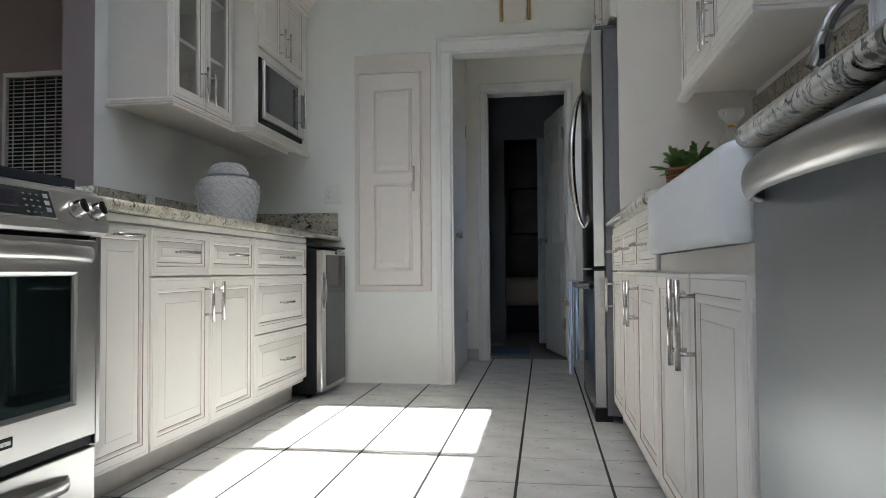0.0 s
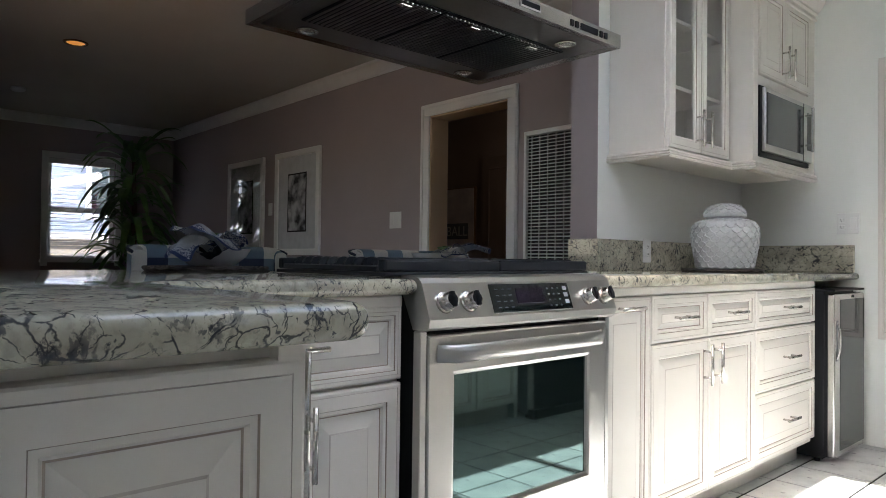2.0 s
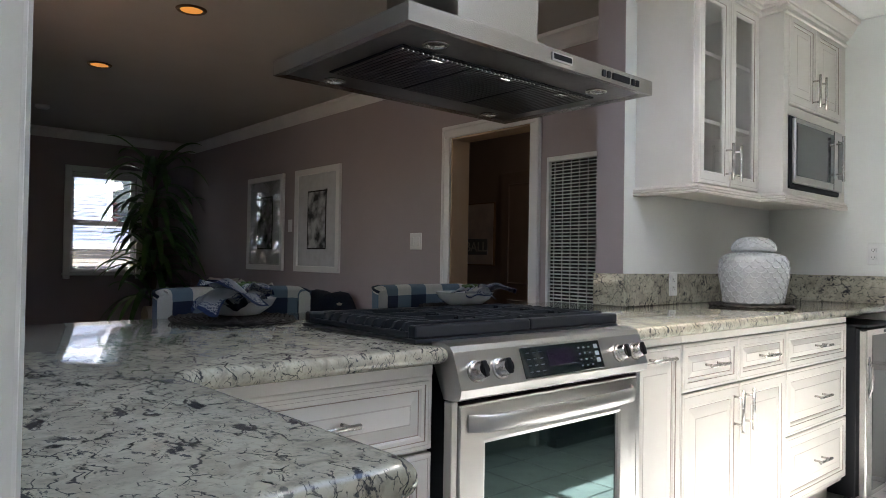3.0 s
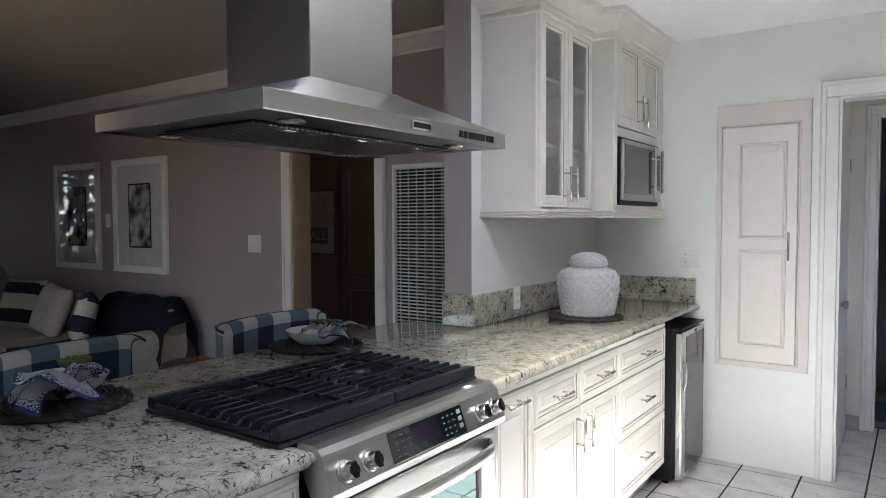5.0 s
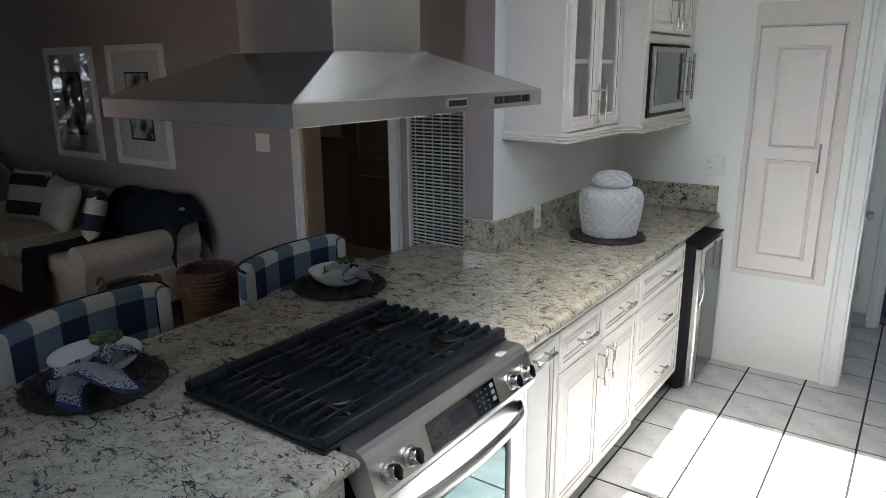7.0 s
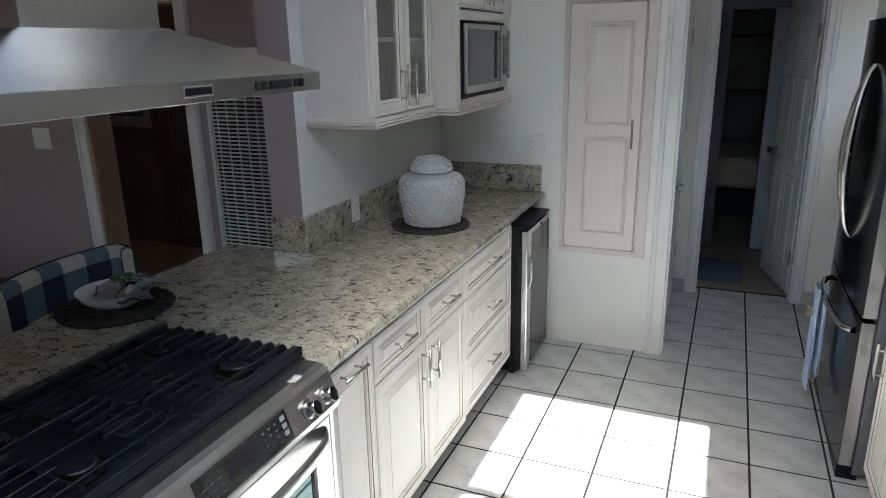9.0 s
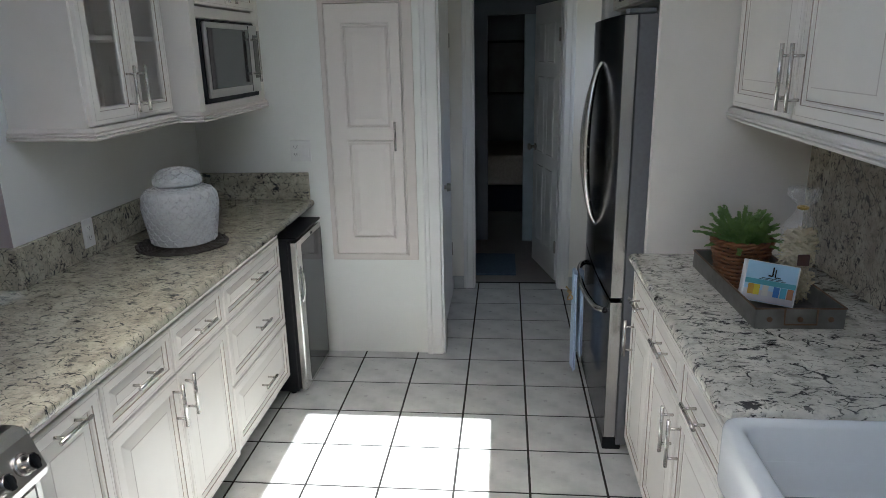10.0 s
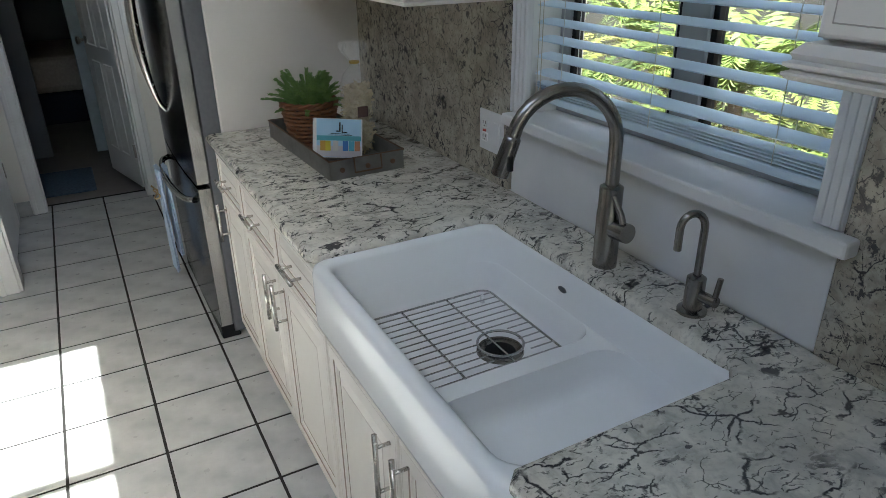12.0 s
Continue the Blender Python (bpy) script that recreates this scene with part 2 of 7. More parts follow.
def tube(bm, points, r, n=10, closed=False):
    pts = [Vector(p) for p in points]
    loops = []
    up = Vector((0, 0, 1))
    last = None
    for k, p in enumerate(pts):
        if closed:
            d = (pts[(k + 1) % len(pts)] - pts[k - 1]).normalized()
        else:
            d = (pts[min(k + 1, len(pts) - 1)] - pts[max(k - 1, 0)]).normalized()
        if last is None:
            s = d.cross(up if abs(d.dot(up)) < 0.95 else Vector((1, 0, 0))).normalized()
        else:
            s = (last - d * last.dot(d)).normalized()
        last = s
        u = s.cross(d)
        rr = r[k] if isinstance(r, (list, tuple)) else r
        loops.append([p + rr * (math.cos(2 * math.pi * a / n) * s + math.sin(2 * math.pi * a / n) * u) for a in range(n)])
    if closed:
        loops.append(loops[0])
        ring_faces(bm, loops, False, False)
        bmesh.ops.remove_doubles(bm, verts=bm.verts, dist=1e-6)
    else:
        ring_faces(bm, loops)
    return bm


def rrect(x0, x1, y0, y1, r, z, n=5):
    out = []
    for cx, cy, a0 in ((x1 - r, y1 - r, 0), (x0 + r, y1 - r, 90), (x0 + r, y0 + r, 180), (x1 - r, y0 + r, 270)):
        for k in range(n + 1):
            a = radians(a0 + 90 * k / n)
            out.append((cx + r * math.cos(a), cy + r * math.sin(a), z))
    return out


def slab(poly, z0, z1, nose=0.018):
    bm = bmesh.new()
    bot = [bm.verts.new((x, y, z0)) for x, y in poly]
    top = [bm.verts.new((x, y, z1)) for x, y in poly]
    n = len(poly)
    f1, f2 = bm.faces.new(top), bm.faces.new(bot[::-1])
    for a in range(n):
        bm.faces.new((bot[a], bot[(a + 1) % n], top[(a + 1) % n], top[a]))
    bmesh.ops.recalc_face_normals(bm, faces=bm.faces)
    bmesh.ops.bevel(bm, geom=list(f1.edges) + list(f2.edges), offset=nose, segments=4, affect="EDGES", profile=0.5)
    return bm


def wall(name, bm, material, label):
    return tagged(link(name, bm, material), label, "wall", kind="structure")


# ---- plan ----
CT = 0.93      # counter top
CEIL = 2.50
XL = -0.62     # kitchen face of the wall with the wall cabinets
XR = 2.25      # kitchen face of the window wall
LRY = -0.987   # living room wall
LRX = -7.30    # living room window wall
BACKY = -4.115  # wall that the walk starts in

# floors
floor = tagged(link("floor", box(-0.8, 2.4, -6.2, 1.3, -0.12, -0.003), M_GROUT), "dark grouted bed under the kitchen floor tiles", "floor", kind="structure")
tagged(link("floor_living", box(-7.6, -0.8, -8.0, -0.8, -0.12, -0.004), M_WOODF), "red-brown polished wooden living room floor", "floor", kind="structure")
# far room floor is coloured dim, as its walls are
tagged(link("floor_far_room", box(-0.8, 3.0, 1.3, 6.0, -0.12, -0.002), mat("far_floor", (0.25, 0.23, 0.21), rough=0.5)), "floor of the room beyond the hall, dimness put in its colour", "floor", kind="structure")
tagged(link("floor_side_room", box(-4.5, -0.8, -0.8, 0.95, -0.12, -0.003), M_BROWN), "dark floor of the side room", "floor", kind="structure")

# wall with the doorway to the hall
DX0, DX1, DH = 0.737, 1.60, 2.08
bm = bmesh.new()
add_box(bm, XL - 0.15, DX0, 0, 0.12, 0, CEIL)
add_box(bm, DX1, XR, 0, 0.12, 0, CEIL)
add_box(bm, DX0, DX1, 0, 0.12, DH, CEIL)
wall("wall_north", bm, M_WALL, "smooth pale green-white painted kitchen wall")
# short wall that carries the wall cabinets
bm = bmesh.new()
add_box(bm, XL - 0.15, XL, -1.52, 0, 0, CEIL)
wall("wall_stub", bm, M_WALL, "pale painted wall end beside the counter")
# window wall
WY0, WY1, WZ0, WZ1 = -3.03, -2.17, 1.16, 2.25
bm = bmesh.new()
add_box(bm, XR, XR + 0.15, -6.2, WY0, 0, CEIL)
add_box(bm, XR, XR + 0.15, WY1, 0.1, 0, CEIL)
add_box(bm, XR, XR + 0.15, WY0, WY1, 0, WZ0)
add_box(bm, XR, XR + 0.15, WY0, WY1, WZ1, CEIL)
wall("wall_east", bm, M_WALL, "pale painted kitchen wall with the window")
# wall that the walk starts in, with its doorway
bm = bmesh.new()
add_box(bm, -2.15, 0.72, BACKY - 0.14, BACKY, 0, CEIL)
add_box(bm, -7.6, -3.3, BACKY - 0.14, BACKY, 0, CEIL)
# unseen opening between these two, added to let daylight into the living room
add_box(bm, -3.3, -2.15, BACKY - 0.14, BACKY, 0, 0.9)
add_box(bm, -3.3, -2.15, BACKY - 0.14, BACKY, 2.1, CEIL)
add_box(bm, 1.62, XR, BACKY - 0.14, BACKY, 0, CEIL)
add_box(bm, 0.72, 1.62, BACKY - 0.14, BACKY, 2.1, CEIL)
wall("wall_south", bm, M_WALL, "pale painted wall with an open doorway")
# room behind the start; its unseen window is added as a daylight source
bm = bmesh.new()
add_box(bm, -0.95, -0.8, -6.2, BACKY - 0.14, 0, CEIL)
add_box(bm, -0.95, 0.35, -6.35, -6.2, 0, CEIL)
add_box(bm, 1.45, 2.4, -6.35, -6.2, 0, CEIL)
add_box(bm, 0.35, 1.45, -6.35, -6.2, 0, 1.0)
add_box(bm, 0.35, 1.45, -6.35, -6.2, 2.05, CEIL)
wall("wall_rear", bm, M_WALL, "plain pale wall behind the doorway with an added daylight opening")

# ceiling with a skylight well
SX0, SX1 = 0.13, 1.03
SHIFT = CEIL / math.tan(radians(SUN_EL))
SY1, SY0 = -0.74 - SHIFT, -2.30 - SHIFT
bm = bmesh.new()
add_box(bm, -0.77, SX0, -6.2, 1.3, CEIL, CEIL + 0.12)
add_box(bm, SX1, 2.4, -6.2, 1.3, CEIL, CEIL + 0.12)
add_box(bm, SX0, SX1, SY1, 1.3, CEIL, CEIL + 0.12)
add_box(bm, SX0, SX1, -6.2, SY0, CEIL, CEIL + 0.12)
tagged(link("ceiling", bm, M_CEIL), "white painted kitchen ceiling with a skylight opening", "ceiling", kind="structure")
sb = SY0 + 0.66
bm = box(SX0, SX1, sb, sb + 0.045, CEIL + 0.02, CEIL + 0.06)
tagged(link("window_skylight_bar", bm, M_TRIM), "white crossbar of the skylight", "window", kind="structure")
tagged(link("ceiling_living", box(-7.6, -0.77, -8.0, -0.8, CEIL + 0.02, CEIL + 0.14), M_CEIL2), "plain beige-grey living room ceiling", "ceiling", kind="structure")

# hall beyond the doorway
HY = 1.16
bm = bmesh.new()
add_box(bm, 0.55, 0.70, 0.12, HY, 0, CEIL)
# right wall leaves a window gap, unseen and added to brighten the hall
add_box(bm, 1.95, 2.10, 0.12, 0.26, 0, CEIL)
add_box(bm, 1.95, 2.10, 1.06, HY, 0, CEIL)
add_box(bm, 1.95, 2.10, 0.26, 1.06, 0, 1.45)
add_box(bm, 1.95, 2.10, 0.26, 1.06, 2.1, CEIL)
FX0, FX1, FH = 0.860, 1.49, 2.12
add_box(bm, 0.55, FX0, HY, HY + 0.12, 0, CEIL)
add_box(bm, FX1, 2.10, HY, HY + 0.12, 0, CEIL)
add_box(bm, FX0, FX1, HY, HY + 0.12, FH, CEIL)
wall("wall_hall", bm, mat("hall_paint", (0.80, 0.78, 0.73), (0.77, 0.75, 0.70), rough=0.6, scale=2), "pale painted hall walls with a doorway")
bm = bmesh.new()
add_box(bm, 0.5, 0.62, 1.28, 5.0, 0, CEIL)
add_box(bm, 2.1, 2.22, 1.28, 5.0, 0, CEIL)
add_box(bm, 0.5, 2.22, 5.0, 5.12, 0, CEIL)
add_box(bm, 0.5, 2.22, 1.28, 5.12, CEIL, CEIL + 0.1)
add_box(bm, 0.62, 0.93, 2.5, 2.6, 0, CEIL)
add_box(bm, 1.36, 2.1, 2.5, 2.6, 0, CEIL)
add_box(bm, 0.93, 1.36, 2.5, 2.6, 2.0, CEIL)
wall("wall_far_room", bm, M_UNLIT, "walls of the room beyond the hall, unlit dimness put in their colour")

# living room walls
LD0, LD1, LDH = -2.42, -1.665, 2.0
bm = bmesh.new()
add_box(bm, LRX - 0.15, LD0, LRY, LRY + 0.14, 0, CEIL + 0.02)
add_box(bm, LD1, XL - 0.15, LRY, LRY + 0.14, 0, CEIL + 0.02)
add_box(bm, LD0, LD1, LRY, LRY + 0.14, LDH, CEIL + 0.02)
wall("wall_living_north", bm, M_MAUVE, "mauve-grey painted living room wall")
LWY0, LWY1, LWZ0, LWZ1 = -2.36, -1.66, 0.92, 2.06
bm = bmesh.new()
add_box(bm, LRX - 0.15, LRX, -8.0, LWY0, 0, CEIL + 0.02)
add_box(bm, LRX - 0.15, LRX, LWY1, LRY, 0, CEIL + 0.02)
add_box(bm, LRX - 0.15, LRX, LWY0, LWY1, 0, LWZ0)
add_box(bm, LRX - 0.15, LRX, LWY0, LWY1, LWZ1, CEIL + 0.02)
wall("wall_living_west", bm, M_MAUVE, "mauve-grey painted living room wall with the window")
bm = bmesh.new()
add_box(bm, -4.6, -4.5, LRY + 0.14, 1.0, -0.12, CEIL)
add_box(bm, -4.5, -0.78, 0.9, 1.0, -0.12, CEIL)
add_box(bm, -0.90, -0.78, LRY + 0.14, 0.9, -0.12, CEIL)
add_box(bm, -4.6, -0.78, LRY + 0.14, 1.0, CEIL, CEIL + 0.1)
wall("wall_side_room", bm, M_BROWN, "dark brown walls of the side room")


# ---- trim ----
def casing(name, x0, x1, h, y, w=0.09, d=0.02, facing=-1, label="white moulded door casing"):
    """Casing round an opening in a wall across y."""
    e = thing(name, pose(0, y, 0), label, "door casing", kind="structure")
    y0, y1 = (0, d) if facing > 0 else (-d, 0)
    for nm, bx in (("casing_side", (x0 - w, x0, y0, y1, 0, h)), ("casing_side", (x1, x1 + w, y0, y1, 0, h)), ("casing_head", (x0 - w, x1 + w, y0, y1, h, h + w))):
        bm = box(*bx, bevel=0.006, seg=2)
        part(nm, bm, M_TRIM, e)
        xa, xb, ya, yb, za, zb = bx
        o = -0.008 if facing < 0 else 0.008
        ya, yb = (ya + o, ya + 0.002) if facing < 0 else (yb - 0.002, yb + o)
        if nm == "casing_side":
            q = (xa + 0.006, xa + 0.03) if xa < x0 else (xb - 0.03, xb - 0.006)
            bm = box(*q, ya, yb, 0, h + w - 0.03, bevel=0.004, seg=2)
        else:
            bm = box(xa + 0.006, xb - 0.006, ya, yb, zb - 0.03, zb - 0.006, bevel=0.004, seg=2)
        part("casing_bead", bm, M_TRIM, e)
    return e


def jamb(name, x0, x1, h, y0, y1, material, label):
    bm = bmesh.new()
    add_box(bm, x0, x0 + 0.012, y0, y1, 0, h - 0.012)
    add_box(bm, x1 - 0.012, x1, y0, y1, 0, h - 0.012)
    add_box(bm, x0, x1, y0, y1, h - 0.012, h)
    return tagged(link(name, bm, material), label, "door jamb", kind="structure")


casing("door_1", DX0, DX1, DH, 0)
jamb("door_jamb_1", DX0, DX1, DH, -0.004, 0.124, M_TRIM, "white painted jamb of the hall doorway")
casing("door_2", FX0, FX1, FH, HY, w=0.07)
jamb("door_jamb_2", FX0, FX1, FH, HY - 0.004, HY + 0.124, M_TRIM, "white painted jamb of the far doorway")
casing("door_3", LD0, LD1, LDH, LRY, w=0.085)
jamb("door_jamb_3", LD0, LD1, LDH, LRY - 0.004, LRY + 0.16, M_LIT_TAN, "jamb of the living room doorway, warm light put in its tan colour")
bm = bmesh.new()
add_box(bm, 0.72, 0.732, BACKY - 0.15, BACKY - 0.004, 0, 2.1, 0.003, 2)
tagged(link("door_jamb_4", bm, M_TRIM), "white painted jamb beside the short counter", "door jamb", kind="structure")

# ---- cabinet parts ----
MESHES = {}


def shared(key, build, material):
    if key not in MESHES:
        bm = build()
        me = bpy.data.meshes.new(key[0])
        bmesh.ops.recalc_face_normals(bm, faces=bm.faces)
        bm.to_mesh(me)
        bm.free()
        for m in material if isinstance(material, (list, tuple)) else [material]:
            me.materials.append(m)
        MESHES[key] = me
    return MESHES[key]


def child(name, me, parent, loc=(0, 0, 0), rot=(0, 0, 0), label=""):
    ob = new(name, me)
    ob.parent = parent
    ob.matrix_basis = pose(*loc, *rot)
    if label:
        ob["label"] = label
    return ob


def front_bm(w, h, f, raised=True, glassy=False):
    """A raised-panel front: x 0 to w, z 0 to h, front at y = 0."""
    bm = bmesh.new()
    e_ = 0.011 if f < 0.06 else 0.016
    steps = [(0, 0.021), (0, 0.005), (0.002, 0.0015), (0.005, 0), (e_, 0), (e_ + 0.0008, 0.0012), (e_ + 0.0018, 0), (f - 0.014, 0), (f - 0.0125, 0.003), (f - 0.005, 0.0035), (f - 0.001, 0.009), (f + 0.0015, 0.010)]
    mats = [0, 0, 0, 0, 2, 2, 0, 1, 0, 0, 1]
    if glassy:
        steps[-1] = (f, 0.021)
        mats[-1] = 0
    elif raised:
        g = min(0.036, (min(w, h) / 2 - f) * 0.55)
        steps += [(f + g, 0.003), (f + g + 0.003, 0.002)]
        mats += [0, 2]
    loops = [[(i, d, i), (w - i, d, i), (w - i, d, h - i), (i, d, h - i)] for i, d in steps]
    rows = ring_faces(bm, loops, not glassy, not glassy, mats)
    if glassy:
        n = 4
        for a in range(n):
            bm.faces.new((rows[-1][a], rows[-1][(a + 1) % n], rows[0][(a + 1) % n], rows[0][a]))
    else:
        bm.faces.ensure_lookup_table()
        bm.faces[-1].material_index = 0
    return bm


def pull_bm(length):
    bm = bmesh.new()
    tube(bm, [(-length / 2, -0.034, 0), (length / 2, -0.034, 0)], 0.0062, 12)
    for s in (-1, 1):
        tube(bm, [(s * length * 0.32, 0.001, 0), (s * length * 0.32, -0.034, 0)], 0.0045, 10)
    return bm


CABM = [M_CAB, M_GLAZE, M_GLAZE2]


def front(unit, kind, x0, x1, z0, z1, pull=None, material=None, f=None, plen=None):
    """A door or drawer front with its pull. pull: (x, z, 'v' or 'h')."""
    w, h = x1 - x0, z1 - z0
    f = f or (0.034 if kind == "drawer" else 0.055)
    material = material or CABM
    me = shared((kind, round(w, 3), round(h, 3), f, material[0].name), lambda: front_bm(w, h, f, glassy=kind == "glass_door"), material)
    d = child("door" if kind == "glass_door" else kind, me, unit, (x0, 0, z0))
    if kind == "glass_door":
        g = child("pane", shared(("pane", round(w, 3), round(h, 3)), lambda: box(f - 0.005, w - f + 0.005, 0.012, 0.016, f - 0.005, h - f + 0.005), M_GLASS), d, label="clear glass pane")
        g.visible_shadow = False
    if pull:
        px, pz, way = pull
        length = plen or (0.13 if way == "h" else 0.155)
        me = shared(("handle", length), lambda: pull_bm(length), M_CHROME)
        hd = child("handle", me, d, (px - x0, 0, pz - z0), (0, 90 if way == "v" else 0, 0), "satin nickel bar handle")
        me.polygons.foreach_set("use_smooth", [True] * len(me.polygons))
    return d


def base_unit(name, m, w, label, fronts, depth=0.58, top=CT - 0.04, toe=0.10, group="", bottom=0.1):
    u = thing(name, m, label, "cabinet", group)
    part("body", box(0, w, 0.021, depth, bottom, top, 0.001), M_CAB, u)
    if toe:
        part("plinth", box(0, w, 0.085, 0.11, 0, bottom), mat_plinth, u, "plain recessed plinth")
    part("top_rail", box(0.0, w, 0.004, 0.02, top - 0.028, top - 0.002, 0.002), M_CAB, u)
    for fr in fronts:
        front(u, *fr)
    return u


mat_plinth = mat("plinth_paint", (0.62, 0.585, 0.54), rough=0.5, scale=6)

G1 = "base cabinets along the range wall"
R90 = lambda y: pose(0, y, 0, 0, 0, 90)
g = 0.003
# local x runs along +y
base_unit("drawer_cabinet", R90(-1.256), 0.684, "cream painted three-drawer base cabinet with bar handles", [
    ("drawer", g, 0.684 - g, 0.693, 0.858, (0.342, 0.777, "h"), None, 0.045),
    ("drawer", g, 0.684 - g, 0.417, 0.687, (0.342, 0.552, "h"), None, 0.05),
    ("drawer", g, 0.684 - g, 0.125, 0.411, (0.342, 0.268, "h"), None, 0.05)], group=G1)
base_unit("double_cabinet", R90(-2.087), 0.831, "cream painted base cabinet with two drawers and two doors", [
    ("drawer", g, 0.40, 0.693, 0.858, (0.20, 0.777, "h"), None, 0.045),
    ("drawer", 0.406, 0.831 - g, 0.693, 0.858, (0.62, 0.777, "h"), None, 0.045),
    ("door", g, 0.413, 0.105, 0.687, (0.373, 0.59, "v")),
    ("door", 0.418, 0.831 - g, 0.105, 0.687, (0.458, 0.59, "v"))], group=G1)
base_unit("narrow_cabinet", R90(-2.405), 0.318, "narrow cream painted pull-out base cabinet", [
    ("door", g, 0.318 - g, 0.105, 0.858, (0.16, 0.822, "h"), None, 0.05, 0.13)], group=G1)
base_unit("corner_cabinet", R90(-3.80), 0.62, "cream painted base cabinet beside the range with one drawer", [
    ("drawer", 0.045, 0.62 - g, 0.695, 0.864, (0.332, 0.785, "h")),
    ("door", 0.045, 0.328, 0.105, 0.687, (0.295, 0.59, "v")),
    ("door", 0.332, 0.62 - g, 0.105, 0.687, (0.366, 0.59, "v"))], group=G1)

# short return run, doors face the range aisle, panelled end faces the aisle
u = thing("return_cabinet", pose(0.62, -3.822, 0, 0, 0, 180), "cream painted shallow base cabinet with a panelled end", "cabinet", G1)
part("body", box(0.021, 0.62, 0.021, 0.283, 0.1, CT - 0.04), M_CAB, u)
part("plinth", box(0.03, 0.62, 0.08, 0.28, 0, 0.1), mat_plinth, u)
front(u, "door", 0.022, 0.60, 0.105, 0.858, (0.04, 0.77, "v"), None, None, 0.2)
e = child("end_panel", shared(("end_panel",), lambda: front_bm(0.304, 0.764, 0.066), CABM), u, (0, 0.292, 0.108), (0, 0, -90))
part("corner_post", box(0.001, 0.02, -0.010, 0.021, 0.1, CT - 0.045), M_CAB, u)

# pony wall that closes the bar side
wall("wall_bar", box(-0.74, -0.60, BACKY, -1.52, 0, CT - 0.042), M_MAUVE, "low mauve-grey wall under the bar counter")

# countertops
poly = [(XL, -0.002), (XL, -1.52), (-1.02, -1.52), (-1.0, BACKY), (0.67, BACKY), (0.675, -4.10), (0.675, -3.785), (0.668, -3.768), (0.65, -3.762), (0.06, -3.775), (0.03, -3.745), (0.03, -3.165), (-0.55, -3.165), (-0.55, -2.41), (0.03, -2.41), (0.03, -0.02), (0.015, -0.002)]
ctp = thing("countertop", pose(0, 0, 0), "polished cream granite bar counter with dark grey veins", "countertop")
smooth(part("slab", slab(poly, CT - 0.04, CT), M_GRAN, ctp))
poly = [(2.249, -1.02), (1.60, -1.02), (1.585, -1.035), (1.585, -2.215), (1.61, -2.245), (2.06, -2.245), (2.09, -2.27), (2.09, -3.03), (2.06, -3.055), (1.62, -3.055), (1.60, -3.075), (1.60, BACKY + 0.002), (2.249, BACKY + 0.002)]
ctp = thing("countertop", pose(0, 0, 0), "polished cream granite sink counter with black veins", "countertop")
smooth(part("slab", slab(poly, CT - 0.04, CT), M_GRANS, ctp))
# splashbacks
def splash(name, m, bxs, label):
    t_ = thing(name, m, label, "splashback")
    for b in bxs:
        part("slab", box(*b, bevel=0.003, seg=2), M_GRAN if name == "low_splashback" else M_GRANB, t_)
    return t_
splash("low_splashback", pose(0, 0, 0), [(XL, XL + 0.022, -1.515, -0.024, CT, CT + 0.15), (XL - 0.15, XL + 0.0215, -1.545, -1.52, CT, CT + 0.15), (XL, 0.005, -0.024, -0.001, CT, CT + 0.15)], "low polished granite upstand along the wall")
splash("high_splashback", pose(0, 0, 0), [(XR - 0.02, XR - 0.001, -2.115, -1.02, CT, 1.46), (XR - 0.02, XR - 0.001, BACKY + 0.01, -3.085, CT, 1.46)], "full-height polished dark-veined granite splashback")

# right-hand base cabinets; local x runs along -y
RM90 = lambda y: pose(1.61, y, 0, 0, 0, -90)
G2 = "base cabinets along the sink wall"
base_unit("single_cabinet", RM90(-1.03), 0.36, "cream painted base cabinet with one drawer and one door", [
    ("drawer", g, 0.36 - g, 0.70, 0.862, (0.18, 0.78, "h")),
    ("door", g, 0.36 - g, 0.105, 0.694, (0.06, 0.59, "v"))], depth=0.62, group=G2)
base_unit("double_cabinet", RM90(-1.39), 0.845, "cream painted base cabinet with two drawers and two doors", [
    ("drawer", g, 0.42, 0.70, 0.862, (0.21, 0.78, "h")),
    ("drawer", 0.425, 0.845 - g, 0.70, 0.862, (0.635, 0.78, "h")),
    ("door", g, 0.42, 0.105, 0.694, (0.382, 0.59, "v")),
    ("door", 0.425, 0.845 - g, 0.105, 0.694, (0.463, 0.59, "v"))], depth=0.62, group=G2)
base_unit("sink_cabinet", RM90(-2.24), 0.855, "cream painted sink base cabinet with two doors", [
    ("door", g, 0.425, 0.105, 0.694, (0.385, 0.585, "v"), None, None, 0.19),
    ("door", 0.43, 0.855 - g, 0.105, 0.694, (0.47, 0.585, "v"), None, None, 0.19)], depth=0.62, top=0.66, group=G2)
bm = box(1.622, 1.66, -3.09, -2.245, 0.66, 0.742)
tagged(link("trim_sink_rail", bm, M_CAB), "cream rail between the sink apron and the doors", "trim", kind="structure")

# dishwasher
M_DISH = mat("dishwasher_steel", (0.40, 0.42, 0.43), (0.37, 0.39, 0.40), rough=0.4, metal=1.0, scale=2, bscale=30, rvar=0.03, stretch=(0.3, 0.3, 6))
dw = thing("dishwasher", pose(1.63, -3.095, 0, 0, 0, -90), "brushed stainless steel dishwasher with a bowed handle", "dishwasher")
part("body", box(0.005, 0.595, 0.03, 0.58, 0.1, CT - 0.042), M_FSIDE, dw)
smooth(part("door", box(0.0, 0.60, -0.012, 0.028, 0.115, CT - 0.05, 0.008, 3), M_DISH, dw, "brushed stainless door"))
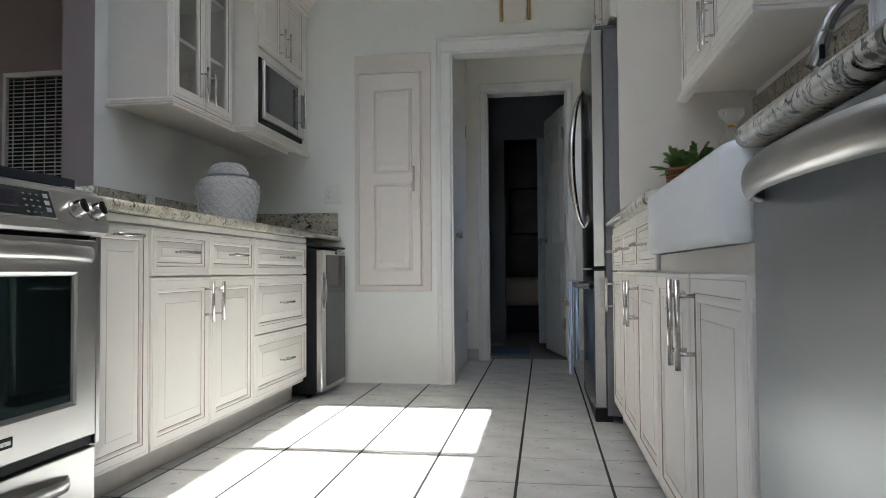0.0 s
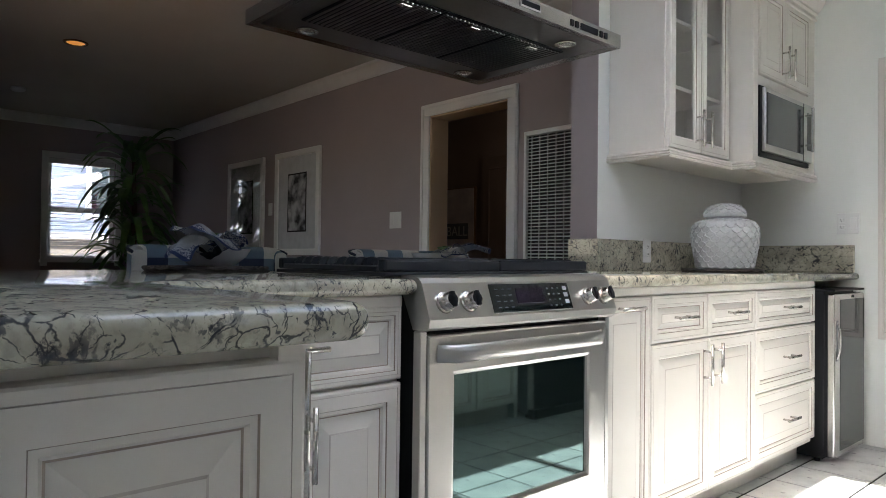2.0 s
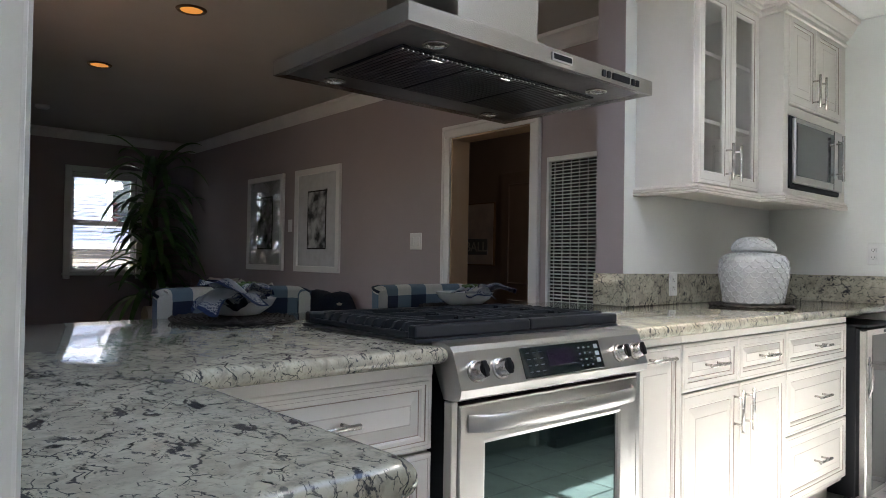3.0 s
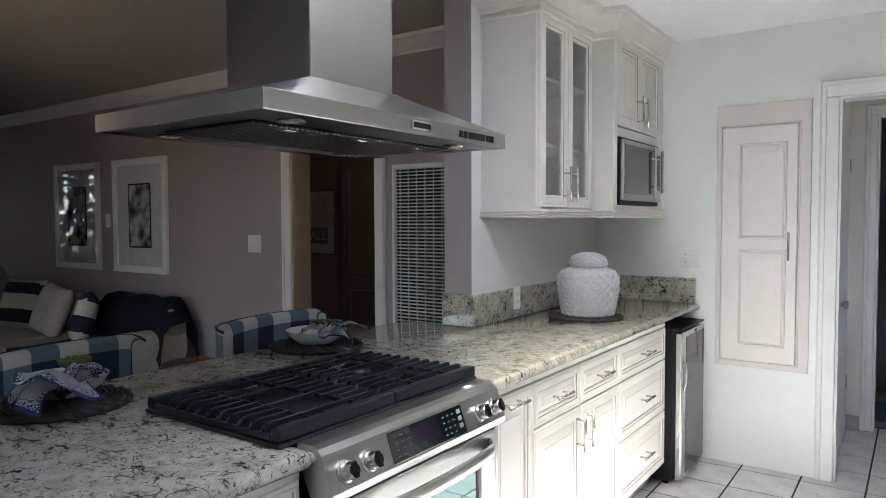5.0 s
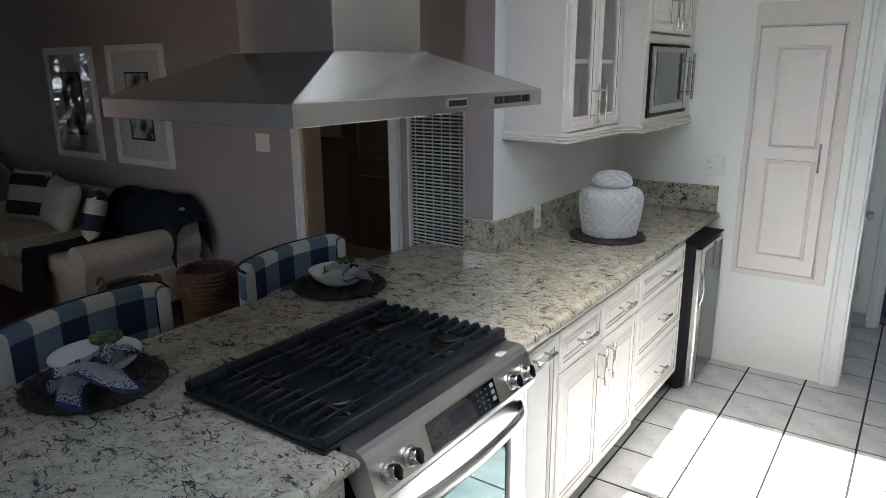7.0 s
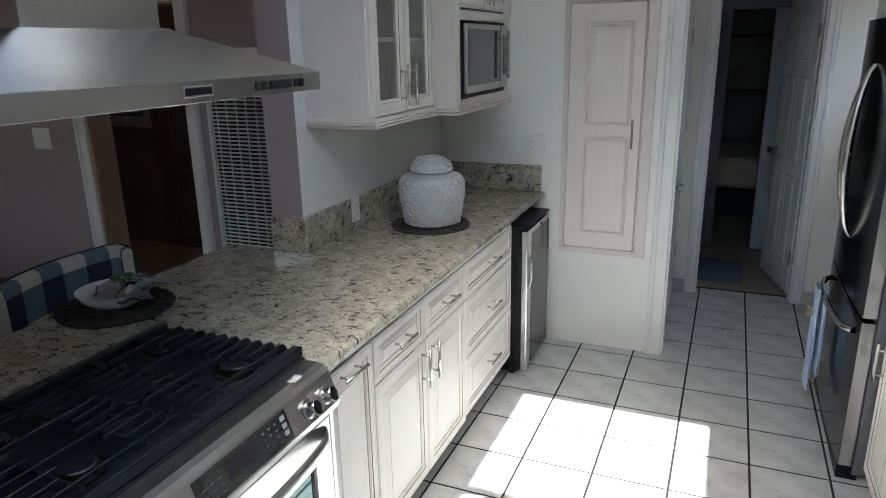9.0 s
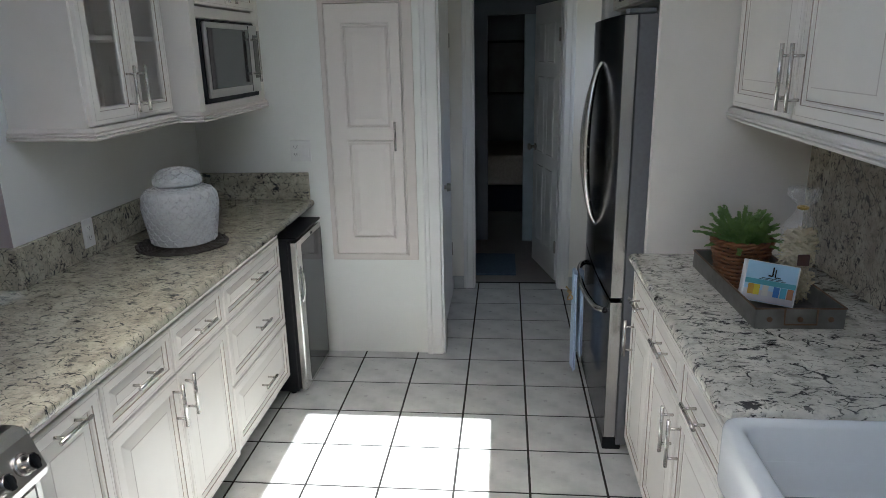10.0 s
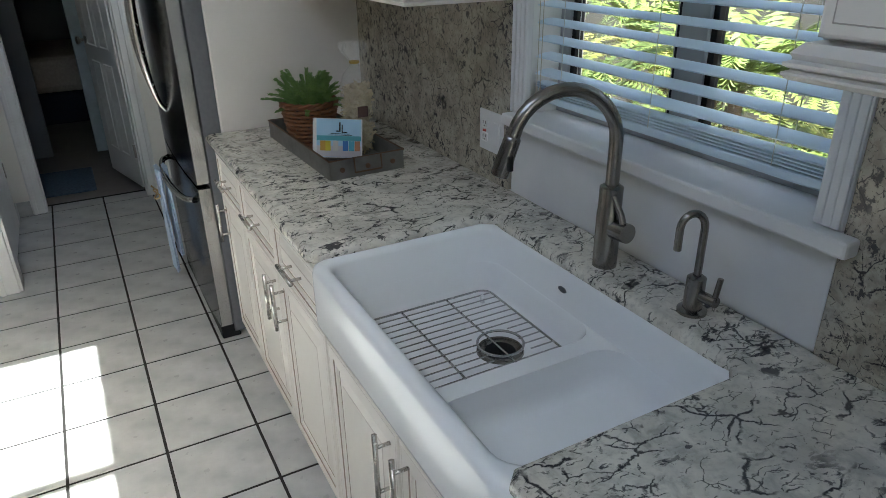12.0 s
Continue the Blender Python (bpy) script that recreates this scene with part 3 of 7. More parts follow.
part("kickplate", box(0.005, 0.595, 0.05, 0.07, 0.0, 0.1), M_BLACK, dw)
bm = bmesh.new()
pts = []
for k in range(21):
    a = k / 20
    pts.append((0.055 + 0.49 * a, -0.016 - 0.05 * math.sin(math.pi * a) ** 0.45, 0.822))
loops = []
for k, (px, py, pz) in enumerate(pts):
    loops.append([(px, py + 0.011 * math.cos(b), pz + 0.024 * math.sin(b)) for b in [2 * math.pi * q / 12 for q in range(12)]])
ring_faces(bm, loops)
smooth(part("handle", bm, M_STEELH, dw, "bowed stainless bar handle"), 60)

# range
rg = thing("range", pose(0.045, -3.163, 0, 0, 0, 90), "stainless steel slide-in gas range with black grates", "range")
RW = 0.746
part("body", box(0.003, RW - 0.003, 0.025, 0.57, 0.04, 0.905), M_BLACK, rg, "black enamelled body")
for x in (-0.004, RW - 0.0155):
    part("front_stile", box(x, x + 0.0195, -0.003, 0.024, 0.225, 0.806, 0.002), M_STEELH, rg, "brushed steel front stile")
bm = bmesh.new()
prof = [(0.03, 0.808), (-0.012, 0.808), (-0.026, 0.816), (-0.03, 0.835), (0.0, 0.918), (0.012, 0.93), (0.03, 0.936), (0.075, 0.936), (0.075, 0.90)]
ring_faces(bm, [[(x, y, z) for y, z in prof] for x in (0.0, RW)])
bmesh.ops.recalc_face_normals(bm, faces=bm.faces)
cp = part("control_panel", bm, M_STEELH, rg, "sloped stainless control panel")
tilt = math.degrees(math.atan2(0.03, 0.083))
kn = bmesh.new()
lathe([(0.026, 0), (0.026, 0.006), (0.022, 0.008), (0.020, 0.030), (0.017, 0.034), (0.0005, 0.034)], 24, kn)
add_box(kn, -0.0065, 0.0065, -0.0185, 0.0185, 0.03, 0.040, 0.003, 2)
lathe([(0.0145, 0.0342), (0.0145, 0.0352), (0.0005, 0.0352)], 20, kn)
for f in kn.faces:
    f.material_index = 1 if f.calc_center_median().z > 0.0341 else 0
kme = bpy.data.meshes.new("knob")
kn.to_mesh(kme)
kn.free()
kme.materials.append(M_CHROME)
kme.materials.append(M_BLACK)
for x in (0.055, 0.135, 0.615, 0.692):
    k = child("knob", kme, cp, (x, -0.016, 0.872), (90 - tilt, 0, 0), "chrome-capped knob")
    smooth(k)
def on_panel(name, x0, x1, v0, v1, lift, material, label=""):
    """A plate on the sloped panel; v runs up the slope."""
    L_ = math.hypot(0.03, 0.083)
    o = part(name, box(x0, x1, -lift, 0.0005, v0, v1, 0.001), material, cp, label)
    o.matrix_basis = pose(0, -0.03, 0.835, -math.degrees(math.atan2(0.03, 0.083)), 0, 0)
    return o
on_panel("display_glass", 0.215, 0.535, 0.006, 0.082, 0.003, M_DGLASS, "black glass control display")
M_PURPLE = mat("unlit_display", (0.018, 0.012, 0.028), rough=0.12, scale=8)
M_GREYP = mat("grey_print", (0.10, 0.105, 0.115), rough=0.5, scale=20)
on_panel("screen", 0.31, 0.42, 0.028, 0.07, 0.0036, M_PURPLE)
for i in range(3):
    for j in range(4):
        on_panel("key", 0.232 + 0.024 * i, 0.246 + 0.024 * i, 0.018 + 0.016 * j, 0.0215 + 0.016 * j, 0.0036, M_GREYP)
for i in range(3):
    for j in range(4):
        on_panel("key", 0.437 + 0.022 * i, 0.447 + 0.022 * i, 0.016 + 0.016 * j, 0.021 + 0.016 * j, 0.0036, M_GREYP)
for j in range(3):
    on_panel("key", 0.507, 0.525, 0.022 + 0.019 * j, 0.035 + 0.019 * j, 0.0036, mat("pale_key", (0.28, 0.30, 0.32), rough=0.4))
# oven door with a window
bm = bmesh.new()
x0, x1, z0, z1 = 0.018, RW - 0.018, 0.252, 0.795
wx0, wx1, wz0, wz1 = 0.108, 0.636, 0.36, 0.695
outer = lambda y, i: [(x0 + i, y, z0 + i), (x1 - i, y, z0 + i), (x1 - i, y, z1 - i), (x0 + i, y, z1 - i)]
inner = lambda y, i: [(wx0 - i, y, wz0 - i), (wx1 + i, y, wz0 - i), (wx1 + i, y, wz1 + i), (wx0 - i, y, wz1 + i)]
ring_faces(bm, [outer(0.024, 0), outer(-0.002, 0), outer(-0.006, 0.004), inner(-0.006, 0.012), inner(-0.002, 0.004), inner(0.006, 0)], True, False)
od = part("oven_door", bm, M_STEELH, rg, "stainless oven door")
part("oven_window", box(wx0 - 0.002, wx1 + 0.002, 0.004, 0.008, wz0 - 0.002, wz1 + 0.002), M_OVEN, od, "dark greenish oven window")
bm = bmesh.new()
loops = []
for k in range(17):
    a = k / 16
    x = 0.045 + 0.656 * a
    y = -0.006 - 0.058 * math.sin(math.pi * a) ** 0.4
    loops.append([(x, y + 0.010 * math.cos(b), 0.752 + 0.006 * math.sin(math.pi * a) + 0.021 * math.sin(b)) for b in [2 * math.pi * q / 12 for q in range(12)]])
ring_faces(bm, loops)
smooth(part("handle", bm, M_STEELH, od, "bowed stainless oven handle"), 60)
M_PLATE = mat("badge", (0.45, 0.45, 0.45), rough=0.3, metal=1.0)
part("badge", box(0.335, 0.425, -0.009, -0.005, 0.292, 0.318, 0.002), M_BLACK, od, "small dark badge plate")
part("badge_bar", box(0.345, 0.415, -0.0105, -0.0085, 0.300, 0.310), M_PLATE, od)
# storage drawer
dr = part("storage_drawer", box(0.018, RW - 0.018, -0.006, 0.024, 0.045, 0.222, 0.004, 2), M_STEELH, rg)
bm = bmesh.new()
loops = []
for k in range(17):
    a = k / 16
    x = 0.13 + 0.486 * a
    loops.append([(x, -0.006 - 0.045 * math.sin(math.pi * a) ** 0.45 + 0.009 * math.cos(b), 0.165 - 0.012 * (1 - math.sin(math.pi * a)) + 0.018 * math.sin(b)) for b in [2 * math.pi * q / 10 for q in range(10)]])
ring_faces(bm, loops)
smooth(part("handle", bm, M_STEELH, dr, "bowed stainless drawer handle"), 60)
part("gap_trim", box(0.02, RW - 0.02, 0.006, 0.022, 0.226, 0.25), M_BLACK, rg)
# cooktop, burners and grates
part("cooktop", box(-0.05, RW + 0.005, 0.076, 0.592, CT + 0.002, CT + 0.012, 0.003, 2), M_IRON, rg, "black enamel cooktop")
for bx, by, br in ((0.13, 0.20, 0.045), (0.13, 0.46, 0.038), (0.373, 0.33, 0.05), (0.615, 0.20, 0.048), (0.615, 0.46, 0.036)):
    b = part("burner", lathe([(br + 0.014, CT + 0.012), (br + 0.012, CT + 0.018), (br, CT + 0.020), (br, CT + 0.026), (0.001, CT + 0.027)], 28, None, (bx, by)), M_NICKEL, rg, "round steel burner")
    part("cap", lathe([(br - 0.008, CT + 0.0275), (br - 0.008, CT + 0.033), (br - 0.012, CT + 0.036), (0.001, CT + 0.036)], 28, None, (bx, by)), M_IRON, b)
    smooth(b)
def grate_bm(w):
    """One of the two cast grates: flat side rails, long fingers with toothed ends, thin cross rods."""
    bm = bmesh.new()
    d0, d1 = 0.080, 0.588
    zt = CT + 0.048
    for y in (d0, d1 - 0.03):
        add_box(bm, 0.0, w, y, y + 0.03, CT + 0.013, zt - 0.004, 0.006, 2)
    for x in (0.0, w - 0.012):
        add_box(bm, x, x + 0.012, d0 + 0.03, d1 - 0.03, CT + 0.013, CT + 0.028, 0.003)
    for x in (w * 0.30, w * 0.70):
        add_box(bm, x - 0.004, x + 0.004, d0 + 0.03, d1 - 0.03, zt - 0.016, zt - 0.004, 0.002)
    n = 10
    whole = (0, 3, 6, 9)
    for k in range(n):
        y = d0 + 0.056 + (d1 - d0 - 0.146) * k / (n - 1)
        reach = (0.36, 0.30)[k % 2]
        spans = [(0.004, w - 0.004)] if k in whole else [(0.004, w * reach), (w * (1 - reach), w - 0.004)]
        for xa, xb in spans:
            add_box(bm, xa + (0.02 if xa < w * 0.5 else 0.0), xb - (0.0 if xb < w * 0.5 else 0.02), y - 0.0036, y + 0.0036, zt - 0.013, zt, 0.0015)
            for xe, s in ((xa, 1), (xb, -1)):
                if 0.1 * w < xe < 0.9 * w:
                    continue
                prof = [(0.0, CT + 0.016, CT + 0.032, 0.0085), (0.010, CT + 0.018, zt - 0.002, 0.0085), (0.022, zt - 0.018, zt + 0.001, 0.0065), (0.040, zt - 0.0135, zt + 0.0005, 0.0042)]
                loops = [[(xe + s * o, y - h_, a), (xe + s * o, y + h_, a), (xe + s * o, y + h_ * 0.6, b), (xe + s * o, y - h_ * 0.6, b)] for o, a, b, h_ in prof]
                ring_faces(bm, loops)
    bmesh.ops.recalc_face_normals(bm, faces=bm.faces)
    return bm
gw = (RW + 0.050) / 2
gme = shared(("grate",), lambda: grate_bm(gw), M_IRON)
for k in range(2):
    child("grate", gme, rg, (-0.047 + k * (gw + 0.002), 0, 0))
for x in (0.06, 0.44):
    part("vent_slot", box(x, x + 0.25, 0.533, 0.541, CT + 0.0115, CT + 0.0165, 0.002), M_CHROME, rg, "bright steel vent strip")
part("sticker", box(0.62, 0.66, 0.02, 0.045, 0.9362, 0.9375), mat("pale_label", (0.6, 0.6, 0.6)), rg, "small pale label")

# island hood
hd = thing("range_hood", pose(0, 0, 0), "stainless steel island range hood with a pyramid canopy", "range hood")
HX0, HX1, HY0, HY1, HZ0, HZ1 = -0.622, 0.016, -3.285, -2.315, 1.655, 1.70
CX0, CX1, CY0, CY1, CZ = -0.545, -0.205, -2.94, -2.605, 1.80
M_HOODS = mat("hood_steel", (0.50, 0.49, 0.475), (0.47, 0.46, 0.45), rough=0.26, metal=1.0, scale=2, rvar=0.02, stretch=(0.3, 0.3, 6))
bm = bmesh.new()
q = lambda x0, x1, y0, y1, z: [(x0, y0, z), (x1, y0, z), (x1, y1, z), (x0, y1, z)]
ring_faces(bm, [q(HX0 + 0.03, HX1 - 0.03, HY0 + 0.03, HY1 - 0.03, HZ0 + 0.004), q(HX0 + 0.0005, HX1 - 0.0005, HY0 + 0.0005, HY1 - 0.0005, HZ0), q(HX0, HX1, HY0, HY1, HZ0 + 0.0006), q(HX0, HX1, HY0, HY1, HZ1 - 0.002), q(HX0 + 0.003, HX1 - 0.003, HY0 + 0.003, HY1 - 0.003, HZ1), q(CX0 - 0.015, CX1 + 0.015, CY0 - 0.015, CY1 + 0.015, CZ), q(CX0 - 0.015, CX1 + 0.015, CY0 - 0.015, CY1 + 0.015, CZ + 0.004)], False, True)
part("canopy", bm, M_HOODS, hd, "brushed stainless pyramid canopy")
part("chimney", box(CX0, CX1, CY0, CY1, CZ, CEIL, 0.002), M_HOODS, hd, "brushed stainless chimney")
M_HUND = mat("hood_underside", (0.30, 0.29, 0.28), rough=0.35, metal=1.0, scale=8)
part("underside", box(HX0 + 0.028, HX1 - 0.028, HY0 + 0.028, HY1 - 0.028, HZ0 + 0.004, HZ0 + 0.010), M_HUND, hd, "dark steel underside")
for k in range(3):
    ya = HY0 + 0.10 + k * 0.259
    fl = part("filter", box(-0.475, -0.135, ya, ya + 0.254, HZ0 + 0.0, HZ0 + 0.0038), M_BLACK, hd, "dark baffle grease filter")
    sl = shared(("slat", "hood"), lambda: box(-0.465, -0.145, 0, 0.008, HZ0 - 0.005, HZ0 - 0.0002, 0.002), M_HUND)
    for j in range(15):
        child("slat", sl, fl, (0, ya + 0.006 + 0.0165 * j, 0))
    part("latch", box(-0.18, -0.155, ya + 0.11, ya + 0.15, HZ0 - 0.009, HZ0 - 0.0055, 0.002), M_CHROME, fl)
for x, y in ((-0.08, HY0 + 0.16), (-0.08, HY1 - 0.16), (-0.545, HY0 + 0.16), (-0.545, HY1 - 0.16)):
    l_ = part("lamp", lathe([(0.032, HZ0 + 0.003), (0.034, HZ0 - 0.001), (0.03, HZ0 - 0.003), (0.024, HZ0 - 0.002), (0.023, HZ0 + 0.002)], 24, None, (x, y)), M_CHROME, hd, "unlit round hood lamp")
    smooth(l_)
part("badge", box(HX1, HX1 + 0.004, -2.80, -2.715, HZ0 + 0.012, HZ0 + 0.034, 0.001), M_PLATE, hd, "small pale badge plate")
part("badge_face", box(HX1 + 0.003, HX1 + 0.0048, -2.795, -2.72, HZ0 + 0.016, HZ0 + 0.030), M_BLACK, hd)
for y0_, y1_ in ((-2.575, -2.56), (-2.552, -2.537), (-2.525, -2.44), (-2.428, -2.413), (-2.405, -2.39)):
    part("button", box(HX1, HX1 + 0.003, y0_, y1_, HZ0 + 0.012, HZ0 + 0.031, 0.001), M_BLACK, hd)

# fridge
fr = thing("refrigerator", pose(1.53, -0.975, 0, 0, 0, -90), "dark stainless french-door refrigerator with bowed handles", "refrigerator")
# local x runs along -y, so the fridge lies at negative x
FW = 0.90
part("cabinet_body", box(-FW, 0, 0.056, 0.70, 0.03, 1.83, 0.004, 2), M_FSIDE, fr, "textured grey fridge side")
part("base_grille", box(-FW + 0.01, -0.01, 0.0, 0.08, 0.0, 0.06, 0.006, 2), M_BLACK, fr)
def curved_door(xa, xb, za, zb):
    bm = bmesh.new()
    n = 12
    loop = []
    for k in range(n + 1):
        x = xa + (xb - xa) * k / n
        c = (x + FW / 2) / (FW / 2)
        loop.append((x, -0.012 + 0.014 * c * c))
    loop += [(xb, 0.05), (xa, 0.05)]
    ring_faces(bm, [[(x, y, z) for x, y in loop] for z in (za, zb)])
    bmesh.ops.recalc_face_normals(bm, faces=bm.faces)
    return bm
d1 = smooth(part("door", curved_door(-FW / 2 + 0.002, -0.001, 0.715, 1.83), M_DSTEEL, fr, "dark reflective door"), 50)
d2 = smooth(part("door", curved_door(-FW + 0.001, -FW / 2 - 0.002, 0.715, 1.83), M_DSTEEL, fr, "dark reflective door"), 50)
fz = smooth(part("freezer_drawer", curved_door(-FW + 0.001, -0.001, 0.065, 0.703), M_DSTEEL, fr, "dark reflective freezer drawer"), 50)
part("edge_strip", box(-0.0015, 0.0015, 0.003, 0.0495, 0.72, 1.827), M_STEEL, d1, "bright steel door edge")
part("edge_strip", box(-0.0015, 0.0015, 0.003, 0.0495, 0.07, 0.698), M_STEEL, fz, "bright steel drawer edge")
for dd, s in ((d1, 1), (d2, -1)):
    bm = bmesh.new()
    pts = []
    for k in range(25):
        a = k / 24
        bow = math.sin(math.pi * a)
        pts.append((-FW / 2 + s * (0.012 + 0.045 * bow), -0.014 - 0.062 * bow ** 0.6, 0.93 + 0.72 * a))
    tube(bm, pts, [0.008 + 0.009 * math.sin(math.pi * k / 24) for k in range(25)], 12)
    smooth(part("handle", bm, M_CHROME, dd, "bowed satin handle"), 70)
bm = bmesh.new()
pts = [(-0.10 - 0.70 * k / 20, -0.006 - 0.06 * math.sin(math.pi * k / 20) ** 0.4, 0.625) for k in range(21)]
tube(bm, pts, 0.013, 12)
smooth(part("handle", bm, M_CHROME, fz, "bowed satin bar handle"), 70)
part("hinge_cover", box(-0.11, -0.01, 0.02, 0.12, 1.831, 1.852, 0.006, 2), M_FSIDE, fr)
part("badge", box(-0.16, -0.13, -0.0005, 0.004, 1.72, 1.745, 0.001), M_PLATE, d1)
# panel and cabinet round the fridge
tagged(link("trim_fridge_panel", box(1.652, XR, -1.018, -0.985, 0, CEIL, 0.002), M_CAB), "tall cream painted end panel beside the fridge", "trim", kind="structure")
u = thing("fridge_cabinet", pose(1.62, -0.983, 0, 0, 0, -90), "cream painted wall cabinet above the fridge", "cabinet")
part("body", box(-0.93, 0, 0.021, 0.62, 1.88, CEIL - 0.01), M_CAB, u)
front(u, "door", -0.93, -0.467, 1.885, CEIL - 0.06, (-0.50, 1.98, "v"))
front(u, "door", -0.463, -0.002, 1.885, CEIL - 0.06, (-0.43, 1.98, "v"))


# ---- wall cabinets ----
def swept(profile, path, mats=None):
    """A moulding: profile (out, z) swept along a flat path of (x, y), mitred; out is to the right of the way."""
    bm = bmesh.new()
    loops = []
    n = len(path)
    for k in range(n):
        p = Vector(path[k])
        a = (p - Vector(path[k - 1])).normalized() if k else None
        b = (Vector(path[k + 1]) - p).normalized() if k < n - 1 else None
        na = Vector((a.y, -a.x)) if a else None
        nb = Vector((b.y, -b.x)) if b else None
        if na and nb:
            m = (na + nb).normalized()
            m = m / max(0.3, m.dot(na))
        else:
            m = na or nb
        loops.append([(p.x + m.x * o, p.y + m.y * o, z) for o, z in profile])
    ring_faces(bm, loops)
    bmesh.ops.recalc_face_normals(bm, faces=bm.faces)
    return bm


CROWN = [(-0.02, 2.36), (0.010, 2.36), (0.013, 2.366), (0.010, 2.374), (0.004, 2.378), (0.004, 2.392), (0.018, 2.396), (0.018, 2.408), (0.026, 2.412), (0.052, 2.448), (0.060, 2.466), (0.060, 2.472), (0.076, 2.476), (0.076, 2.4985), (-0.02, 2.4985)]
RAIL = [(-0.02, 1.440), (0.012, 1.440), (0.018, 1.446), (0.018, 1.449), (0.010, 1.452), (0.018, 1.456), (0.018, 1.460), (0.010, 1.463), (0.014, 1.470), (0.004, 1.482), (-0.02, 1.482)]
gc = thing("glass_cabinet", pose(-0.31, -1.435, 0, 0, 0, 90), "cream painted wall cabinet with two glazed doors", "cabinet", "wall cabinets beside the range")
GW = 0.605
for nm, b in (("side", (0, 0.018, 0.021, 0.308, 1.48, 2.40)), ("side", (GW - 0.018, GW, 0.021, 0.308, 1.48, 2.40)), ("back_panel", (0.018, GW - 0.018, 0.30, 0.308, 1.48, 2.40)), ("base_board", (0.018, GW - 0.018, 0.021, 0.30, 1.48, 1.498)), ("top_board", (0.018, GW - 0.018, 0.021, 0.30, 2.38, 2.40)), ("shelf", (0.018, GW - 0.018, 0.045, 0.30, 1.775, 1.793)), ("shelf", (0.018, GW - 0.018, 0.045, 0.30, 2.085, 2.103))):
    part(nm, box(*b, bevel=0.001), M_CAB, gc)
front(gc, "glass_door", 0.012, 0.30, 1.488, 2.37, (0.262, 1.60, "v"), None, 0.06, 0.17)
front(gc, "glass_door", 0.304, GW - 0.012, 1.488, 2.37, (0.342, 1.60, "v"), None, 0.06, 0.17)
mc = thing("microwave_cabinet", pose(-0.20, -0.815, 0, 0, 0, 90), "cream painted wall cabinet with an open microwave niche", "cabinet", "wall cabinets beside the range")
MW = 0.81
for nm, b in (("side", (0, 0.055, 0.004, 0.418, 1.48, 2.40)), ("side", (MW - 0.10, MW, 0.004, 0.418, 1.48, 2.40)), ("back_panel", (0.055, MW - 0.1, 0.40, 0.418, 1.48, 2.40)), ("base_board", (0.055, MW - 0.1, 0.004, 0.40, 1.48, 1.508)), ("shelf", (0.055, MW - 0.1, 0.004, 0.40, 1.87, 1.915)), ("top_board", (0.055, MW - 0.1, 0.004, 0.40, 2.38, 2.40))):
    part(nm, box(*b, bevel=0.001), M_CAB, mc)
front(mc, "door", 0.062, 0.39, 1.925, 2.375, (0.352, 2.03, "v"), None, None, 0.17)
front(mc, "door", 0.394, 0.745, 1.925, 2.375, (0.432, 2.03, "v"), None, None, 0.17)
tagged(smooth(link("trim_crown", swept(CROWN, [(XL, -1.435), (-0.31, -1.435), (-0.31, -0.83), (-0.2, -0.815), (-0.2, -0.012)]), M_CAB), 15), "cream stepped crown moulding over the wall cabinets", "trim", kind="structure")
tagged(smooth(link("trim_rail", swept(RAIL, [(XL, -1.435), (-0.31, -1.435), (-0.31, -0.83), (-0.2, -0.815), (-0.2, -0.012)]), M_CAB), 15), "cream moulding under the wall cabinets", "trim", kind="structure")
tagged(link("trim_soffit", box(XL + 0.002, -0.33, -1.425, -0.01, 1.462, 1.479), M_CAB), "cream underside board of the wall cabinets", "trim", kind="structure")
mw = thing("microwave", pose(-0.20, -0.76, 1.508, 0, 0, 90), "built-in stainless microwave with a black window", "microwave")
part("case", box(0.002, 0.653, 0.02, 0.36, 0.002, 0.358), M_BLACK, mw)
part("surround", box(0.003, 0.652, -0.004, 0.02, 0.003, 0.358, 0.004), M_BLACK, mw)
fd = part("door", box(0.022, 0.640, -0.024, -0.004, 0.026, 0.346, 0.004, 2), M_STEELH, mw, "stainless microwave door")
part("window", box(0.034, 0.508, -0.0265, -0.023, 0.062, 0.322, 0.001), M_DGLASS, fd, "black microwave window")
part("control_strip", box(0.572, 0.628, -0.0265, -0.023, 0.092, 0.300, 0.001), M_DGLASS, fd)
part("door_gap", box(0.514, 0.520, -0.0255, -0.023, 0.030, 0.342), M_BLACK, fd)
bm = bmesh.new()
tube(bm, [(0.544, -0.062, 0.075), (0.544, -0.062, 0.318)], 0.008, 12)
for z in (0.115, 0.278):
    tube(bm, [(0.544, -0.024, z), (0.544, -0.062, z)], 0.006, 10)
smooth(part("handle", bm, M_CHROME, fd, "vertical bar handle"))

# wall cabinets over the sink counter; local x runs along -y
def upper(y0, w, label):
    u = thing("wall_cabinet", pose(1.925, y0, 0, 0, 0, -90), label, "cabinet", "wall cabinets over the sink counter")
    part("body", box(0, w, 0.021, 0.322, 1.496, 2.40), M_CAB, u)
    n = 2
    for k in range(n):
        a, b = 0.004 + k * (w - 0.004) / n, (k + 1) * (w - 0.004) / n
        px = b - 0.035 if k == 0 else a + 0.035
        front(u, "door", a, b, 1.50, 2.375, (px, 1.62, "v"), None, 0.06, 0.19)
    return u
upper(-1.03, 1.09, "cream painted two-door wall cabinet over the sink counter")
upper(-3.165, 0.91, "cream painted two-door wall cabinet beside the window")
